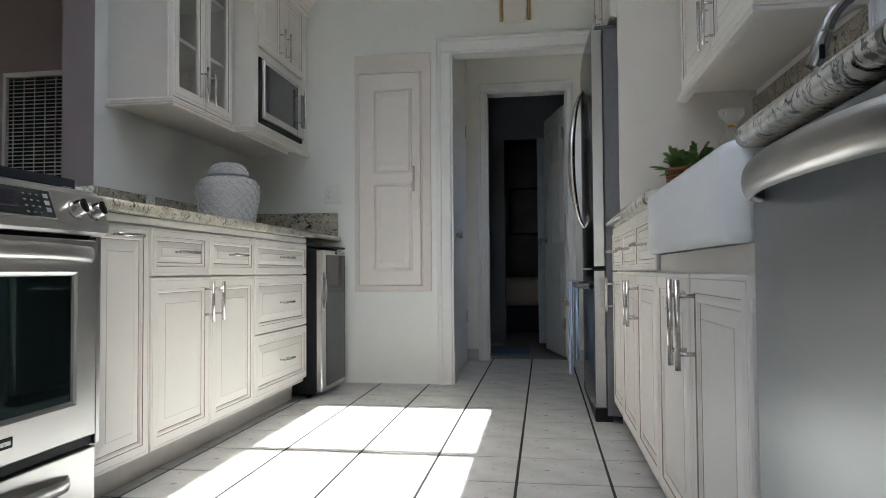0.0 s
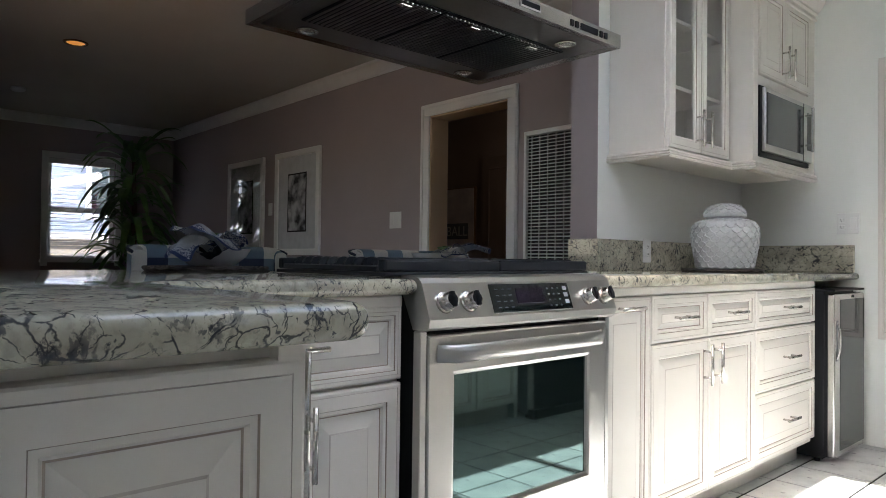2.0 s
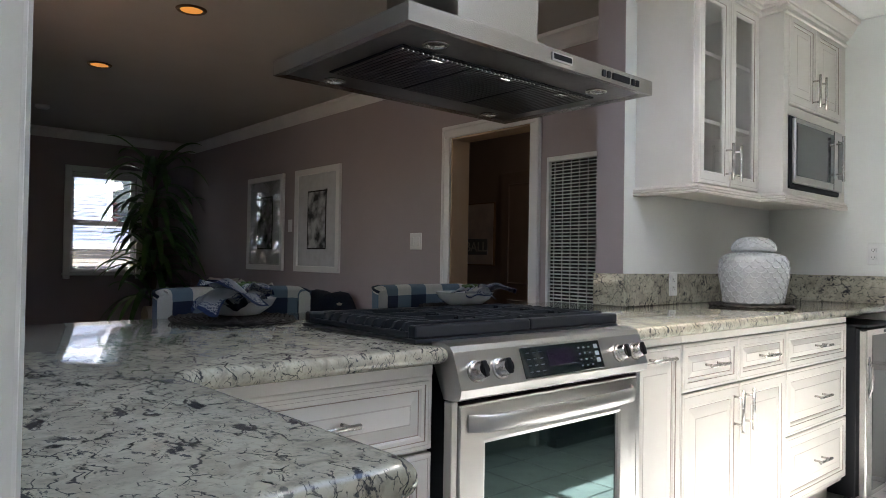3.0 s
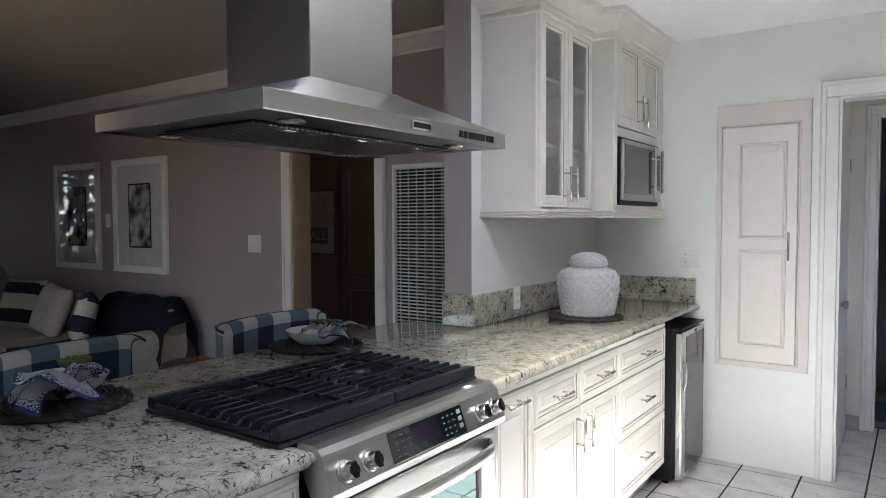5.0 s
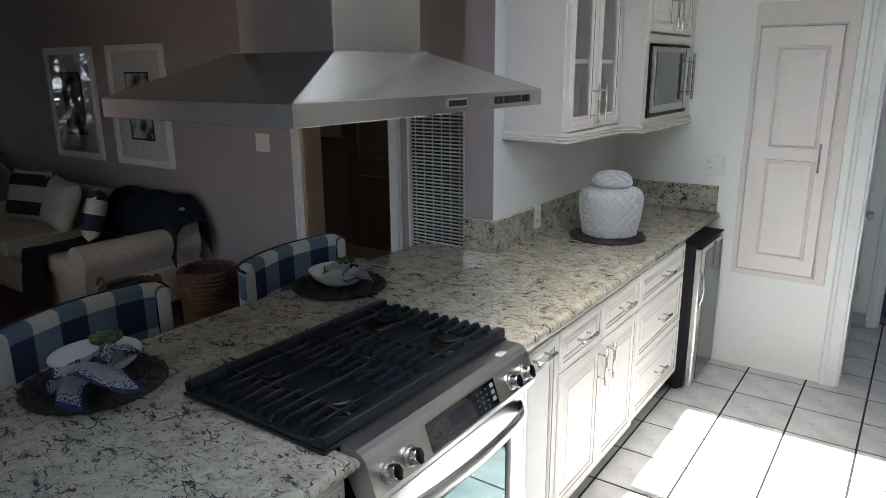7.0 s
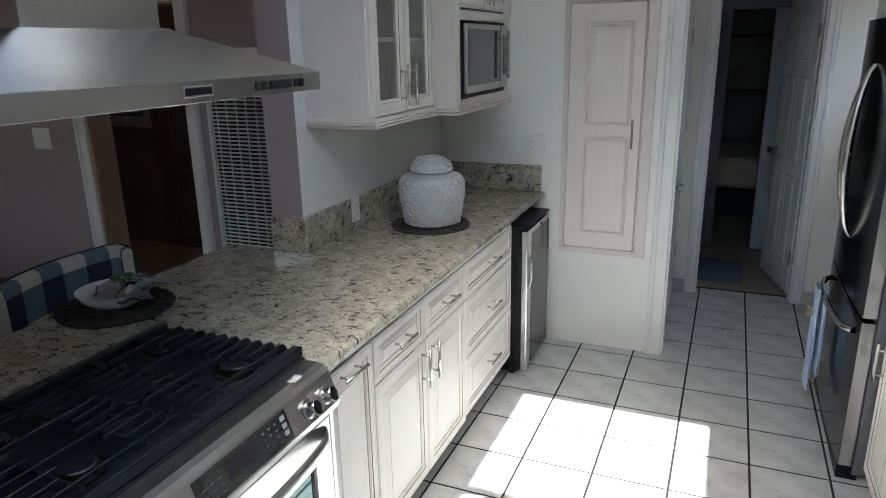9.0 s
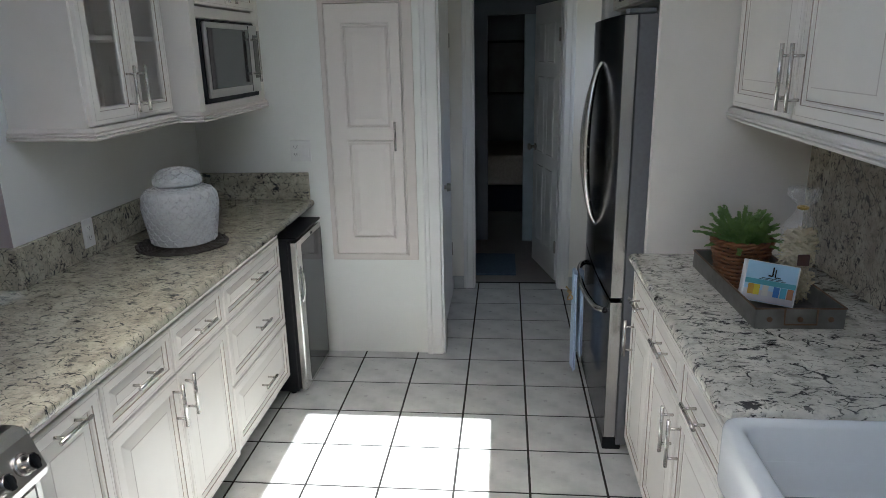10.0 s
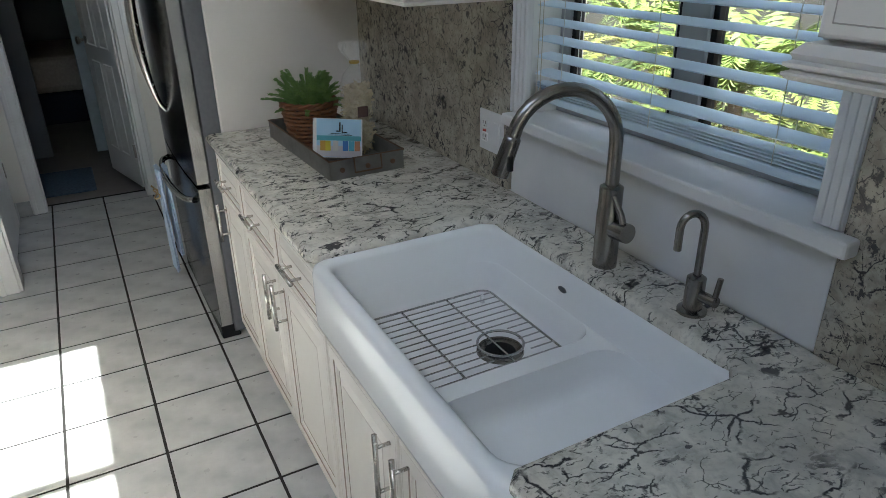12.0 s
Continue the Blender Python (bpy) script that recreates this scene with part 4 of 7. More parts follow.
for pth in ([(1.925, -1.03), (1.925, -2.12), (XR - 0.022, -2.12)], [(XR - 0.022, -3.165), (1.925, -3.165), (1.925, -4.075)]):
    tagged(smooth(link("trim_rail", swept([(o_, z_ + 0.012) for o_, z_ in RAIL], pth), M_CAB), 15), "cream moulding under the wall cabinet", "trim", kind="structure")
    tagged(smooth(link("trim_crown", swept(CROWN, pth), M_CAB), 15), "cream crown moulding over the wall cabinet", "trim", kind="structure")

# wine cooler
wc = thing("wine_cooler", pose(0.082, -0.553, 0, 0, 0, 90), "small black wine cooler with a steel-framed glass door", "wine cooler")
part("case", box(0.0, 0.44, 0.05, 0.50, 0.02, 0.84, 0.004), M_BLACK, wc)
wd = part("door", box(0.0, 0.44, 0.0, 0.036, 0.03, 0.828, 0.008, 3), M_STEEL, wc, "brushed steel door frame")
part("pane", box(0.074, 0.434, -0.0015, 0.003, 0.058, 0.800), mat("smoked_glass", (0.032, 0.042, 0.045), (0.028, 0.036, 0.039), rough=0.06, metal=0.7, scale=2, rvar=0.02), wd, "smoked reflective pane")
part("pull_recess", box(0.022, 0.044, -0.001, 0.002, 0.50, 0.70, 0.001), M_FSIDE, wd, "recessed door pull")
part("logo_plate", box(0.24, 0.275, -0.0012, 0.002, 0.806, 0.820), M_BLACK, wd)
part("door_seal", box(0.006, 0.434, 0.036, 0.05, 0.035, 0.83), M_BLACK, wc)
part("top_trim", box(-0.004, 0.444, 0.0, 0.50, 0.841, 0.852, 0.003), M_BLACK, wc)
bm = bmesh.new()
tube(bm, [(0.033, 0.001, 0.51), (0.031, -0.012, 0.55), (0.030, -0.016, 0.60), (0.031, -0.012, 0.65), (0.033, 0.001, 0.69)], 0.005, 10)
smooth(part("handle", bm, M_STEEL, wd))
for x in (0.03, 0.40):
    for y in (0.09, 0.46):
        part("foot", lathe([(0.015, 0), (0.015, 0.02)], 12, None, (x, y)), M_BLACK, wc)

# pantry panel on the wall
pp = thing("wall_cupboard", pose(0.0, 0, 0), "recessed wall cupboard with a pink-cream panelled door", "cupboard")
PX0, PX1, PZ0, PZ1 = 0.118, 0.609, 0.577, 2.085
r_ = lambda i, y: [(PX0 + i, y, PZ0 + i), (PX1 - i, y, PZ0 + i), (PX1 - i, y, PZ1 - i), (PX0 + i, y, PZ1 - i)]
d_ = lambda i, y: [(0.150 - i, y, 0.616 - i), (0.546 + i, y, 0.616 - i), (0.546 + i, y, 1.958 + i), (0.150 - i, y, 1.958 + i)]
bm = bmesh.new()
ring_faces(bm, [r_(0, 0), r_(0, -0.012), r_(0.002, -0.014), d_(0.012, -0.014), d_(0.009, -0.019), d_(0.003, -0.019), d_(0.0, -0.014), d_(0.0, 0)], False, False)
part("frame", bm, M_PINK, pp, "wide flat pink-beige frame")
PM = [M_PINKD, M_PINK, M_GLAZE2]
dp = part("door", box(0.1515, 0.5445, -0.026, -0.004, 0.6175, 1.9565, 0.005, 2), M_PINKD, pp)
for za, zb in ((0.705, 1.258), (1.318, 1.860)):
    w_, h_ = 0.252, zb - za
    bm = bmesh.new()
    st_ = [(0, 0.0), (0.003, -0.008), (0.011, -0.008), (0.016, 0.0), (0.024, 0.0), (0.052, -0.007), (0.055, -0.0075)]
    ring_faces(bm, [[(i, d, i), (w_ - i, d, i), (w_ - i, d, h_ - i), (i, d, h_ - i)] for i, d in st_], False, True, [0, 0, 1, 1, 0, 0])
    o = part("panel", bm, PM, dp)
    o.matrix_basis = pose(0.240, -0.0262, za)
me = shared(("handle", 0.155), lambda: pull_bm(0.155), M_CHROME)
child("handle", me, dp, (0.508, -0.026, 1.28), (0, 90, 0), "satin nickel bar handle")


# ---- sink and taps ----
M_WIRE = mat("sink_wire", (0.5, 0.5, 0.5), rough=0.25, metal=1.0, scale=20)
sk = thing("sink", pose(0, 0, 0), "white fireclay apron-front sink with two bowls", "sink")
SX_F, SX_B, SY_A, SY_B = 1.584, 2.115, -3.085, -2.232
ST, SM, SB0, SB1 = 0.908, 0.815, 0.735, 0.755
bm = bmesh.new()
o = lambda i, z, r: rrect(SX_F + i, SX_B - i, SY_A + i, SY_B - i, r, z)
inn = lambda i, z, r: rrect(SX_F + 0.04 + i, SX_B - 0.03 - i, SY_A + 0.04 + i, SY_B - 0.03 - i, r, z)
rows = ring_faces(bm, [o(0.012, 0.742, 0.034), o(0.003, 0.747, 0.043), o(0, 0.76, 0.046), o(0, ST - 0.018, 0.046), o(0.004, ST - 0.006, 0.042), o(0.014, ST, 0.034), inn(-0.012, ST, 0.06), inn(-0.003, ST - 0.005, 0.055), inn(0.001, ST - 0.016, 0.055), inn(0.007, SM + 0.01, 0.06), inn(0.010, SM, 0.06)], False, False)
top_ring = rows[-1]
ydiv = -2.735
def bowl(x0, x1, y0, y1, zb, rad):
    ls = [rrect(x0, x1, y0, y1, rad, SM), rrect(x0 + 0.006, x1 - 0.006, y0 + 0.006, y1 - 0.006, rad, SM - 0.02), rrect(x0 + 0.012, x1 - 0.012, y0 + 0.012, y1 - 0.012, rad, zb + 0.03), rrect(x0 + 0.02, x1 - 0.02, y0 + 0.02, y1 - 0.02, rad - 0.01, zb + 0.008), rrect(x0 + 0.045, x1 - 0.045, y0 + 0.045, y1 - 0.045, rad - 0.03, zb)]
    return ring_faces(bm, ls, False, True)[0]
ix0, ix1, iy0, iy1 = SX_F + 0.05, SX_B - 0.04, SY_A + 0.05, SY_B - 0.04
b1 = bowl(ix0 + 0.0006, ix1 - 0.0006, ydiv + 0.022, iy1 - 0.0006, SB0 - 0.01, 0.06)
b2 = bowl(ix0 + 0.0006, ix1 - 0.0006, iy0 + 0.0006, ydiv - 0.022, SB1 - 0.01, 0.06)
edges = []
for r in (top_ring, b1, b2):
    for a in range(len(r)):
        edges.append(bm.edges.get((r[a], r[(a + 1) % len(r)])))
bmesh.ops.triangle_fill(bm, edges=edges, use_beauty=True)
bmesh.ops.recalc_face_normals(bm, faces=bm.faces)
smooth(part("basin", bm, M_PORC, sk), 60)
bm = lathe([(0.056, SB0 - 0.0095), (0.054, SB0 - 0.004), (0.045, SB0 - 0.004), (0.036, SB0 - 0.009)], 28, None, (1.93, -2.55))
smooth(part("drain", bm, M_NICKEL, sk, "round steel drain"))
part("drain_hole", lathe([(0.037, SB0 - 0.0088), (0.001, SB0 - 0.0085)], 24, None, (1.93, -2.55)), M_BLACK, sk)
bm = lathe([(0.012, 0.0), (0.012, 0.002), (0.001, 0.0025)], 16)
ov = part("maker_mark", bm, M_GREYP, sk, "small grey oval mark")
ov.matrix_basis = pose(SX_B - 0.0375, -2.58, 0.862, 0, -92, 0) @ Matrix.Diagonal((0.6, 1.2, 1, 1))
gd = thing("sink_grid", pose(0, 0, 0), "chrome wire grid in the large sink bowl", "sink grid")
bm = bmesh.new()
gx0, gx1, gy0, gy1, gz = ix0 + 0.04, ix1 - 0.032, ydiv + 0.06, iy1 - 0.034, SB0 + 0.010
tube(bm, rrect(gx0, gx1, gy0, gy1, 0.03, gz), 0.0028, 8, True)
part("rim", bm, M_WIRE, gd)
for k in range(1, 15):
    y = gy0 + (gy1 - gy0) * k / 15
    gaps = [(gx0, gx1)] if abs(y + 2.55) > 0.052 else [(gx0, 1.93 - 0.05), (1.93 + 0.05, gx1)]
    for a, b in gaps:
        bm = bmesh.new()
        tube(bm, [(a, y, gz), (b, y, gz)], 0.0018, 6)
        part("wire", bm, M_WIRE, gd)
for x in (gx0 + 0.12, gx1 - 0.12):
    bm = bmesh.new()
    tube(bm, [(x, gy0, gz - 0.004), (x, gy1, gz - 0.004)], 0.0026, 8)
    part("bar", bm, M_WIRE, gd)
bm = bmesh.new()
tube(bm, [(1.93 + 0.054 * math.cos(a), -2.55 + 0.054 * math.sin(a), gz + 0.002) for a in [2 * math.pi * k / 28 for k in range(28)]], 0.003, 8, True)
part("ring", bm, M_WIRE, gd)
for x, y in ((gx0 + 0.03, gy0 + 0.03), (gx1 - 0.03, gy0 + 0.03), (gx0 + 0.03, gy1 - 0.03), (gx1 - 0.03, gy1 - 0.03)):
    part("foot", lathe([(0.006, SB0 - 0.009), (0.007, gz - 0.002), (0.004, gz + 0.003)], 10, None, (x, y)), M_PORC, gd)

fa = thing("kitchen_tap", pose(2.150, -2.63, CT), "brushed nickel gooseneck pull-down kitchen tap", "tap")
smooth(part("base", lathe([(0.027, 0), (0.027, 0.13), (0.0255, 0.134), (0.0255, 0.185), (0.018, 0.19), (0.001, 0.19)], 28), M_NICKEL, fa))
bm = bmesh.new()
pts = [(0, 0, 0.185), (0, 0, 0.27)]
sw = Vector((-0.93, 0.30, 0)).normalized()
R_ = 0.112
for k in range(0, 15):
    a = math.pi - (math.pi * 0.93) * k / 14
    pts.append(tuple(sw * (R_ + R_ * math.cos(a)) + Vector((0, 0, 0.285 + R_ * math.sin(a)))))
tube(bm, pts, 0.0145, 16)
smooth(part("neck", bm, M_NICKEL, fa))
pe, pd = Vector(pts[-1]), (Vector(pts[-1]) - Vector(pts[-2])).normalized()
bm = bmesh.new()
tube(bm, [pe, pe + pd * 0.004, pe + pd * 0.012, pe + pd * 0.075, pe + pd * 0.085, pe + pd * 0.088], [0.0145, 0.0175, 0.018, 0.0195, 0.0185, 0.012], 18)
sp = smooth(part("spray_head", bm, M_NICKEL, fa))
tip = pe + pd * 0.05
part("button", box(tip.x - 0.006, tip.x + 0.006, tip.y - 0.024, tip.y - 0.014, tip.z - 0.02, tip.z + 0.012, 0.002), M_BLACK, sp)
bm = bmesh.new()
tube(bm, [(0, -0.02, 0.095), (0, -0.062, 0.098)], 0.0215, 20)
smooth(part("valve", bm, M_NICKEL, fa))
bm = bmesh.new()
tube(bm, [(0, -0.052, 0.095), (-0.004, -0.040, 0.135), (-0.012, -0.020, 0.172)], [0.009, 0.0075, 0.0065], 12)
smooth(part("lever", bm, M_NICKEL, fa))
ft = thing("filter_tap", pose(2.160, -2.875, CT), "small brushed nickel filtered-water tap", "tap")
smooth(part("base", lathe([(0.029, 0), (0.029, 0.006), (0.019, 0.010), (0.0185, 0.075), (0.012, 0.08), (0.001, 0.08)], 24), M_NICKEL, ft))
bm = bmesh.new()
pts = [(0, 0, 0.075), (0, 0, 0.165)]
for k in range(0, 11):
    a = math.pi - math.pi * k / 10
    pts.append((-(0.024 + 0.024 * math.cos(a)) * 0.9, (0.024 + 0.024 * math.cos(a)) * 0.4, 0.178 + 0.03 * math.sin(a)))
pts.append((-0.043, 0.019, 0.135))
tube(bm, pts, 0.0075, 12)
smooth(part("spout", bm, M_NICKEL, ft))
bm = bmesh.new()
tube(bm, [(0, -0.015, 0.042), (0.0, -0.052, 0.044)], 0.011, 14)
tube(bm, [(0, -0.047, 0.044), (0.006, -0.049, 0.092)], 0.0055, 10)
smooth(part("lever", bm, M_NICKEL, ft))

# ---- kitchen window ----
wn = thing("window_1", pose(0, 0, 0), "white sliding window over the sink with a deep sill", "window", kind="structure")
M_VINYL = mat("window_vinyl", (0.40, 0.41, 0.42), rough=0.4, scale=5)
part("window_sill", box(2.198, XR + 0.14, -3.115, -2.12, 1.13, 1.162, 0.006, 2), M_TRIM, wn)
part("apron_panel", box(XR - 0.010, XR - 0.001, -3.08, -2.12, CT, 1.128), M_TRIM, wn)
for y0_, y1_ in ((-2.188, -2.12), (-3.085, -3.03)):
    c_ = part("casing_side", box(XR - 0.024, XR - 0.001, y0_, y1_, 1.162, WZ1 + 0.08, 0.006, 2), M_TRIM, wn)
    for q_ in (0.22, 0.5, 0.78):
        yy = y0_ + (y1_ - y0_) * q_
        part("flute", box(XR - 0.028, XR - 0.022, yy - 0.008, yy + 0.008, 1.165, WZ1 + 0.06, 0.003, 2), M_TRIM, c_)
part("casing_head", box(XR - 0.024, XR - 0.001, -3.03, -2.188, WZ1, WZ1 + 0.08, 0.006, 2), M_TRIM, wn)
WX = XR + 0.095
for b in ((WY1 - 0.045, WY1, WZ0, WZ1), (WY0, WY0 + 0.045, WZ0, WZ1)):
    part("window_frame", box(WX, WX + 0.05, b[0], b[1], b[2], b[3], 0.003), M_VINYL, wn)
for z0_, z1_ in ((WZ0, WZ0 + 0.05), (WZ1 - 0.05, WZ1)):
    part("window_frame", box(WX, WX + 0.05, WY0 + 0.045, WY1 - 0.045, z0_, z1_, 0.003), M_VINYL, wn)
ym = (WY0 + WY1) / 2 - 0.02
part("meeting_stile", box(WX - 0.004, WX + 0.04, ym - 0.04, ym + 0.04, WZ0 + 0.05, WZ1 - 0.05, 0.003), M_VINYL, wn)
for y0_ in (WY1 - 0.062, ym - 0.055, ym + 0.04, WY0 + 0.045):
    part("gasket", box(WX + 0.004, WX + 0.03, y0_, y0_ + 0.015, WZ0 + 0.05, WZ1 - 0.05), M_BLACK, wn)
for y0_, y1_ in ((ym + 0.045, WY1 - 0.05), (WY0 + 0.05, ym - 0.045)):
    g_ = part("pane", box(WX + 0.018, WX + 0.022, y0_, y1_, WZ0 + 0.045, WZ1 - 0.045), M_GLASS, wn)
    g_.visible_shadow = False
bl = thing("window_blind", pose(0, 0, 0), "pale blue-white slatted blind lowered over the window", "blind")
M_SLAT = mat("blind_slat", (0.62, 0.74, 0.82), (0.58, 0.70, 0.79), rough=0.4, scale=6)
def slat_bm():
    bm = bmesh.new()
    n = 6
    w = 0.05
    up = [((k / n - 0.5) * w, 0.003 * (1 - (2 * k / n - 1) ** 2)) for k in range(n + 1)]
    prof = [(x, z + 0.0013) for x, z in up] + [(x, z - 0.0013) for x, z in up[::-1]]
    ring_faces(bm, [[(x, y, z) for x, z in prof] for y in (WY0 + 0.012, WY1 - 0.012)])
    bmesh.ops.recalc_face_normals(bm, faces=bm.faces)
    return bm
sl_me = shared(("slat", "kitchen"), slat_bm, M_SLAT)
for k in range(22):
    child("slat", sl_me, bl, (XR + 0.038, 0, 1.275 + 0.0425 * k), (0, -9, 0))
for k in range(4):
    child("slat", sl_me, bl, (XR + 0.040, 0, 1.226 + 0.0065 * k), (0, 2, 0))
part("bottom_rail", box(XR + 0.012, XR + 0.064, WY0 + 0.012, WY1 - 0.012, 1.203, 1.222, 0.004, 2), M_SLAT, bl)
part("head_rail", box(XR + 0.008, XR + 0.068, WY0 + 0.008, WY1 - 0.008, WZ1 - 0.055, WZ1 - 0.004, 0.003), M_SLAT, bl)
M_CORD = mat("blind_cord", (0.62, 0.62, 0.58), rough=0.8, scale=60)
for yy in (WY1 - 0.12, (WY0 + WY1) / 2, WY0 + 0.12):
    for dx in (0.014, 0.064):
        bm = bmesh.new()
        tube(bm, [(XR + dx, yy, 1.21), (XR + dx, yy, WZ1 - 0.05)], 0.0011, 5)
        part("ladder_cord", bm, M_CORD, bl)
for yy in (WY1 - 0.03, WY1 - 0.045):
    bm = bmesh.new()
    tube(bm, [(XR + 0.006, yy, 1.235), (XR + 0.008, yy, WZ1 - 0.05)], 0.0012, 5)
    tube(bm, [(XR + 0.006, yy, 1.19), (XR + 0.006, yy, 1.215), (XR + 0.006, yy, 1.24)], [0.008, 0.006, 0.003], 8)
    part("pull_cord", bm, mat("cord_tassel", (0.5, 0.47, 0.36), rough=0.6), bl, "lift cord with a small tassel")
bm = bmesh.new()
tube(bm, [(XR + 0.002, WY0 + 0.05, 1.40), (XR + 0.004, WY0 + 0.05, WZ1 - 0.06)], 0.005, 8)
part("wand", bm, M_TRIM, bl)

# outside the kitchen window
tagged(link("ground", box(-60, 60, -60, 60, -0.4, -0.3), mat("garden_soil", (0.12, 0.09, 0.06), (0.16, 0.13, 0.08), rough=0.95, scale=3, bump=0.4)), "bare brown garden soil", "ground", kind="structure")
M_STUCCO = mat("garden_wall", (0.20, 0.19, 0.155), (0.165, 0.155, 0.125), rough=0.9, scale=2, bump=0.2)
wall("wall_garden", box(5.3, 5.45, -9, 3, -0.3, 3.0), M_STUCCO, "ochre garden wall outside the window")
M_FERN = mat("fern_green", (0.12, 0.17, 0.03), (0.075, 0.12, 0.02), rough=0.55, scale=3)
M_FERN2 = mat("fern_yellow", (0.17, 0.18, 0.035), (0.11, 0.13, 0.025), rough=0.55, scale=3)
rng = random.Random(4)
def fern(name, cx, cy, cz, n, length, material):
    bm = bmesh.new()
    for k in range(n):
        az = 2 * math.pi * (k + rng.random()) / n
        L_ = length * rng.uniform(0.7, 1.1)
        rise = rng.uniform(0.5, 1.1)
        d = Vector((math.cos(az), math.sin(az), 0))
        s = Vector((-d.y, d.x, 0))
        pts = [Vector((cx, cy, cz)) + d * (L_ * u) + Vector((0, 0, L_ * rise * (1.5 * u - 1.3 * u * u))) for u in [q / 30 for q in range(31)]]
        for q in range(1, 31):
            w = 0.15 * length * (1 - q / 32.0) * (0.5 + min(1, q / 8) * 0.5) + 0.008
            t_ = (pts[q] - pts[q - 1]).normalized()
            for sg in (-1, 1):
                tipv = pts[q] + s * sg * w + t_ * w * 0.35 - Vector((0, 0, 0.18 * w))
                a = bm.verts.new(pts[q - 1])
                b = bm.verts.new(pts[q] * 0.35 + tipv * 0.65 - t_ * w * 0.16)
                c = bm.verts.new(tipv)
                e = bm.verts.new(pts[q] * 0.5 + tipv * 0.5 + t_ * w * 0.10)
                bm.faces.new((a, b, c, e))
    ob = thing("fern", pose(0, 0, 0), "bushy yellow-green fern in the garden", "fern", "ferns outside the window")
    part("fronds", bm, material, ob)
    bm = bmesh.new()
    tube(bm, [(cx, cy, -0.3), (cx, cy, cz)], [0.05, 0.03], 8)
    part("stem", bm, mat_stem, ob)
    return ob
mat_stem = mat("stem_brown", (0.10, 0.07, 0.04), rough=0.9, scale=30)
for k in range(16):
    fern("fern", 3.0 + 1.6 * rng.random(), -3.6 + 3.3 * (k + rng.random()) / 16, 0.35 + 0.75 * rng.random(), 24, rng.uniform(0.5, 0.85), M_FERN if k % 3 else M_FERN2)

# ---- outlets and switches ----
def plate(name, m, w, h, kind, label):
    e = thing(name, m, label, "outlet" if kind != "switch" else "light switch")
    part("cover_plate", box(-w / 2, w / 2, -0.006, 0.0, -h / 2, h / 2, 0.003, 2), M_TRIM, e)
    def socket(x):
        for z in (-0.02, 0.02):
            s_ = part("socket", box(x - 0.016, x + 0.016, -0.0085, -0.005, z - 0.013, z + 0.013, 0.004, 2), M_TRIM, e)
            for dx in (-0.0065, 0.0065):
                part("slot", box(x + dx - 0.001, x + dx + 0.001, -0.0092, -0.008, z - 0.001, z + 0.007), M_BLACK, s_)
            part("earth_hole", box(x - 0.002, x + 0.002, -0.0092, -0.008, z - 0.009, z - 0.005), M_BLACK, s_)
    def rocker(x):
        part("rocker", box(x - 0.016, x + 0.016, -0.010, -0.005, -0.033, 0.033, 0.002), M_TRIM, e)
    if kind == "both":
        socket(-w / 4)
        rocker(w / 4)
    elif kind == "gfci":
        socket(-w / 4)
        part("reset_button", box(-w / 4 - 0.006, -w / 4 + 0.006, -0.0105, -0.005, -0.004, 0.002), mat("red_button", (0.45, 0.03, 0.02), rough=0.4), e)
        rocker(w / 4)
    elif kind == "socket":
        socket(0)
    elif kind == "switch2":
        rocker(-w / 4)
        rocker(w / 4)
    else:
        rocker(0)
    return e
plate("wall_outlet", pose(-0.03, 0, 1.20, 0, 0, 0), 0.115, 0.117, "both", "white wall plate with a socket and a switch")
plate("wall_outlet", pose(XL + 0.022, -1.13, 1.03, 0, 0, 90), 0.07, 0.117, "socket", "white socket plate on the granite upstand")
plate("wall_outlet", pose(XR - 0.02, -2.03, 1.083, 0, 0, -90), 0.125, 0.12, "gfci", "white safety outlet plate with a red button")
plate("light_switch", pose(-2.81, LRY, 1.268), 0.14, 0.125, "switch2", "white double light switch on the mauve wall")
plate("light_switch", pose(-4.77, LRY, 1.44), 0.075, 0.12, "switch", "white single light switch between the pictures")

# ---- jar and woven mats ----
M_RATTAN = mat("dark_rattan", (0.022, 0.018, 0.016), (0.045, 0.036, 0.03), rough=0.7, scale=60, bump=0.4, bscale=140)
def placemat(x, y, r, label):
    e = thing("placemat", pose(x, y, CT), label, "placemat", "woven placemats on the counter")
    part("disc", lathe([(r - 0.006, 0.0005), (r - 0.004, 0.004), (0.001, 0.004)], 40), M_RATTAN, e)
    bm = bmesh.new()
    turns = int(r / 0.0165)
    pts = []
    n = turns * 44
    for k in range(n + 1):
        a = 2 * math.pi * k / 44
        rr = 0.01 + (r - 0.012) * k / n + 0.0022 * (1 if k % 2 else -1)
        pts.append((rr * math.cos(a), rr * math.sin(a), 0.0075 + 0.0025 * (1 if (k // 1) % 2 else -1)))
    tube(bm, pts, 0.0062, 6)
    part("braid", bm, M_RATTAN, e)
    return e
placemat(-0.295, -0.94, 0.195, "round dark woven mat under the jar")
placemat(-0.86, -2.29, 0.19, "round dark woven placemat under the bowl")
placemat(-0.815, -3.30, 0.19, "round dark woven placemat under the napkin")
jar = thing("ginger_jar", pose(-0.29, -0.93, CT + 0.014) @ Matrix.Diagonal((0.93, 0.93, 1, 1)), "white glazed lidded jar with fish-scale relief", "jar")
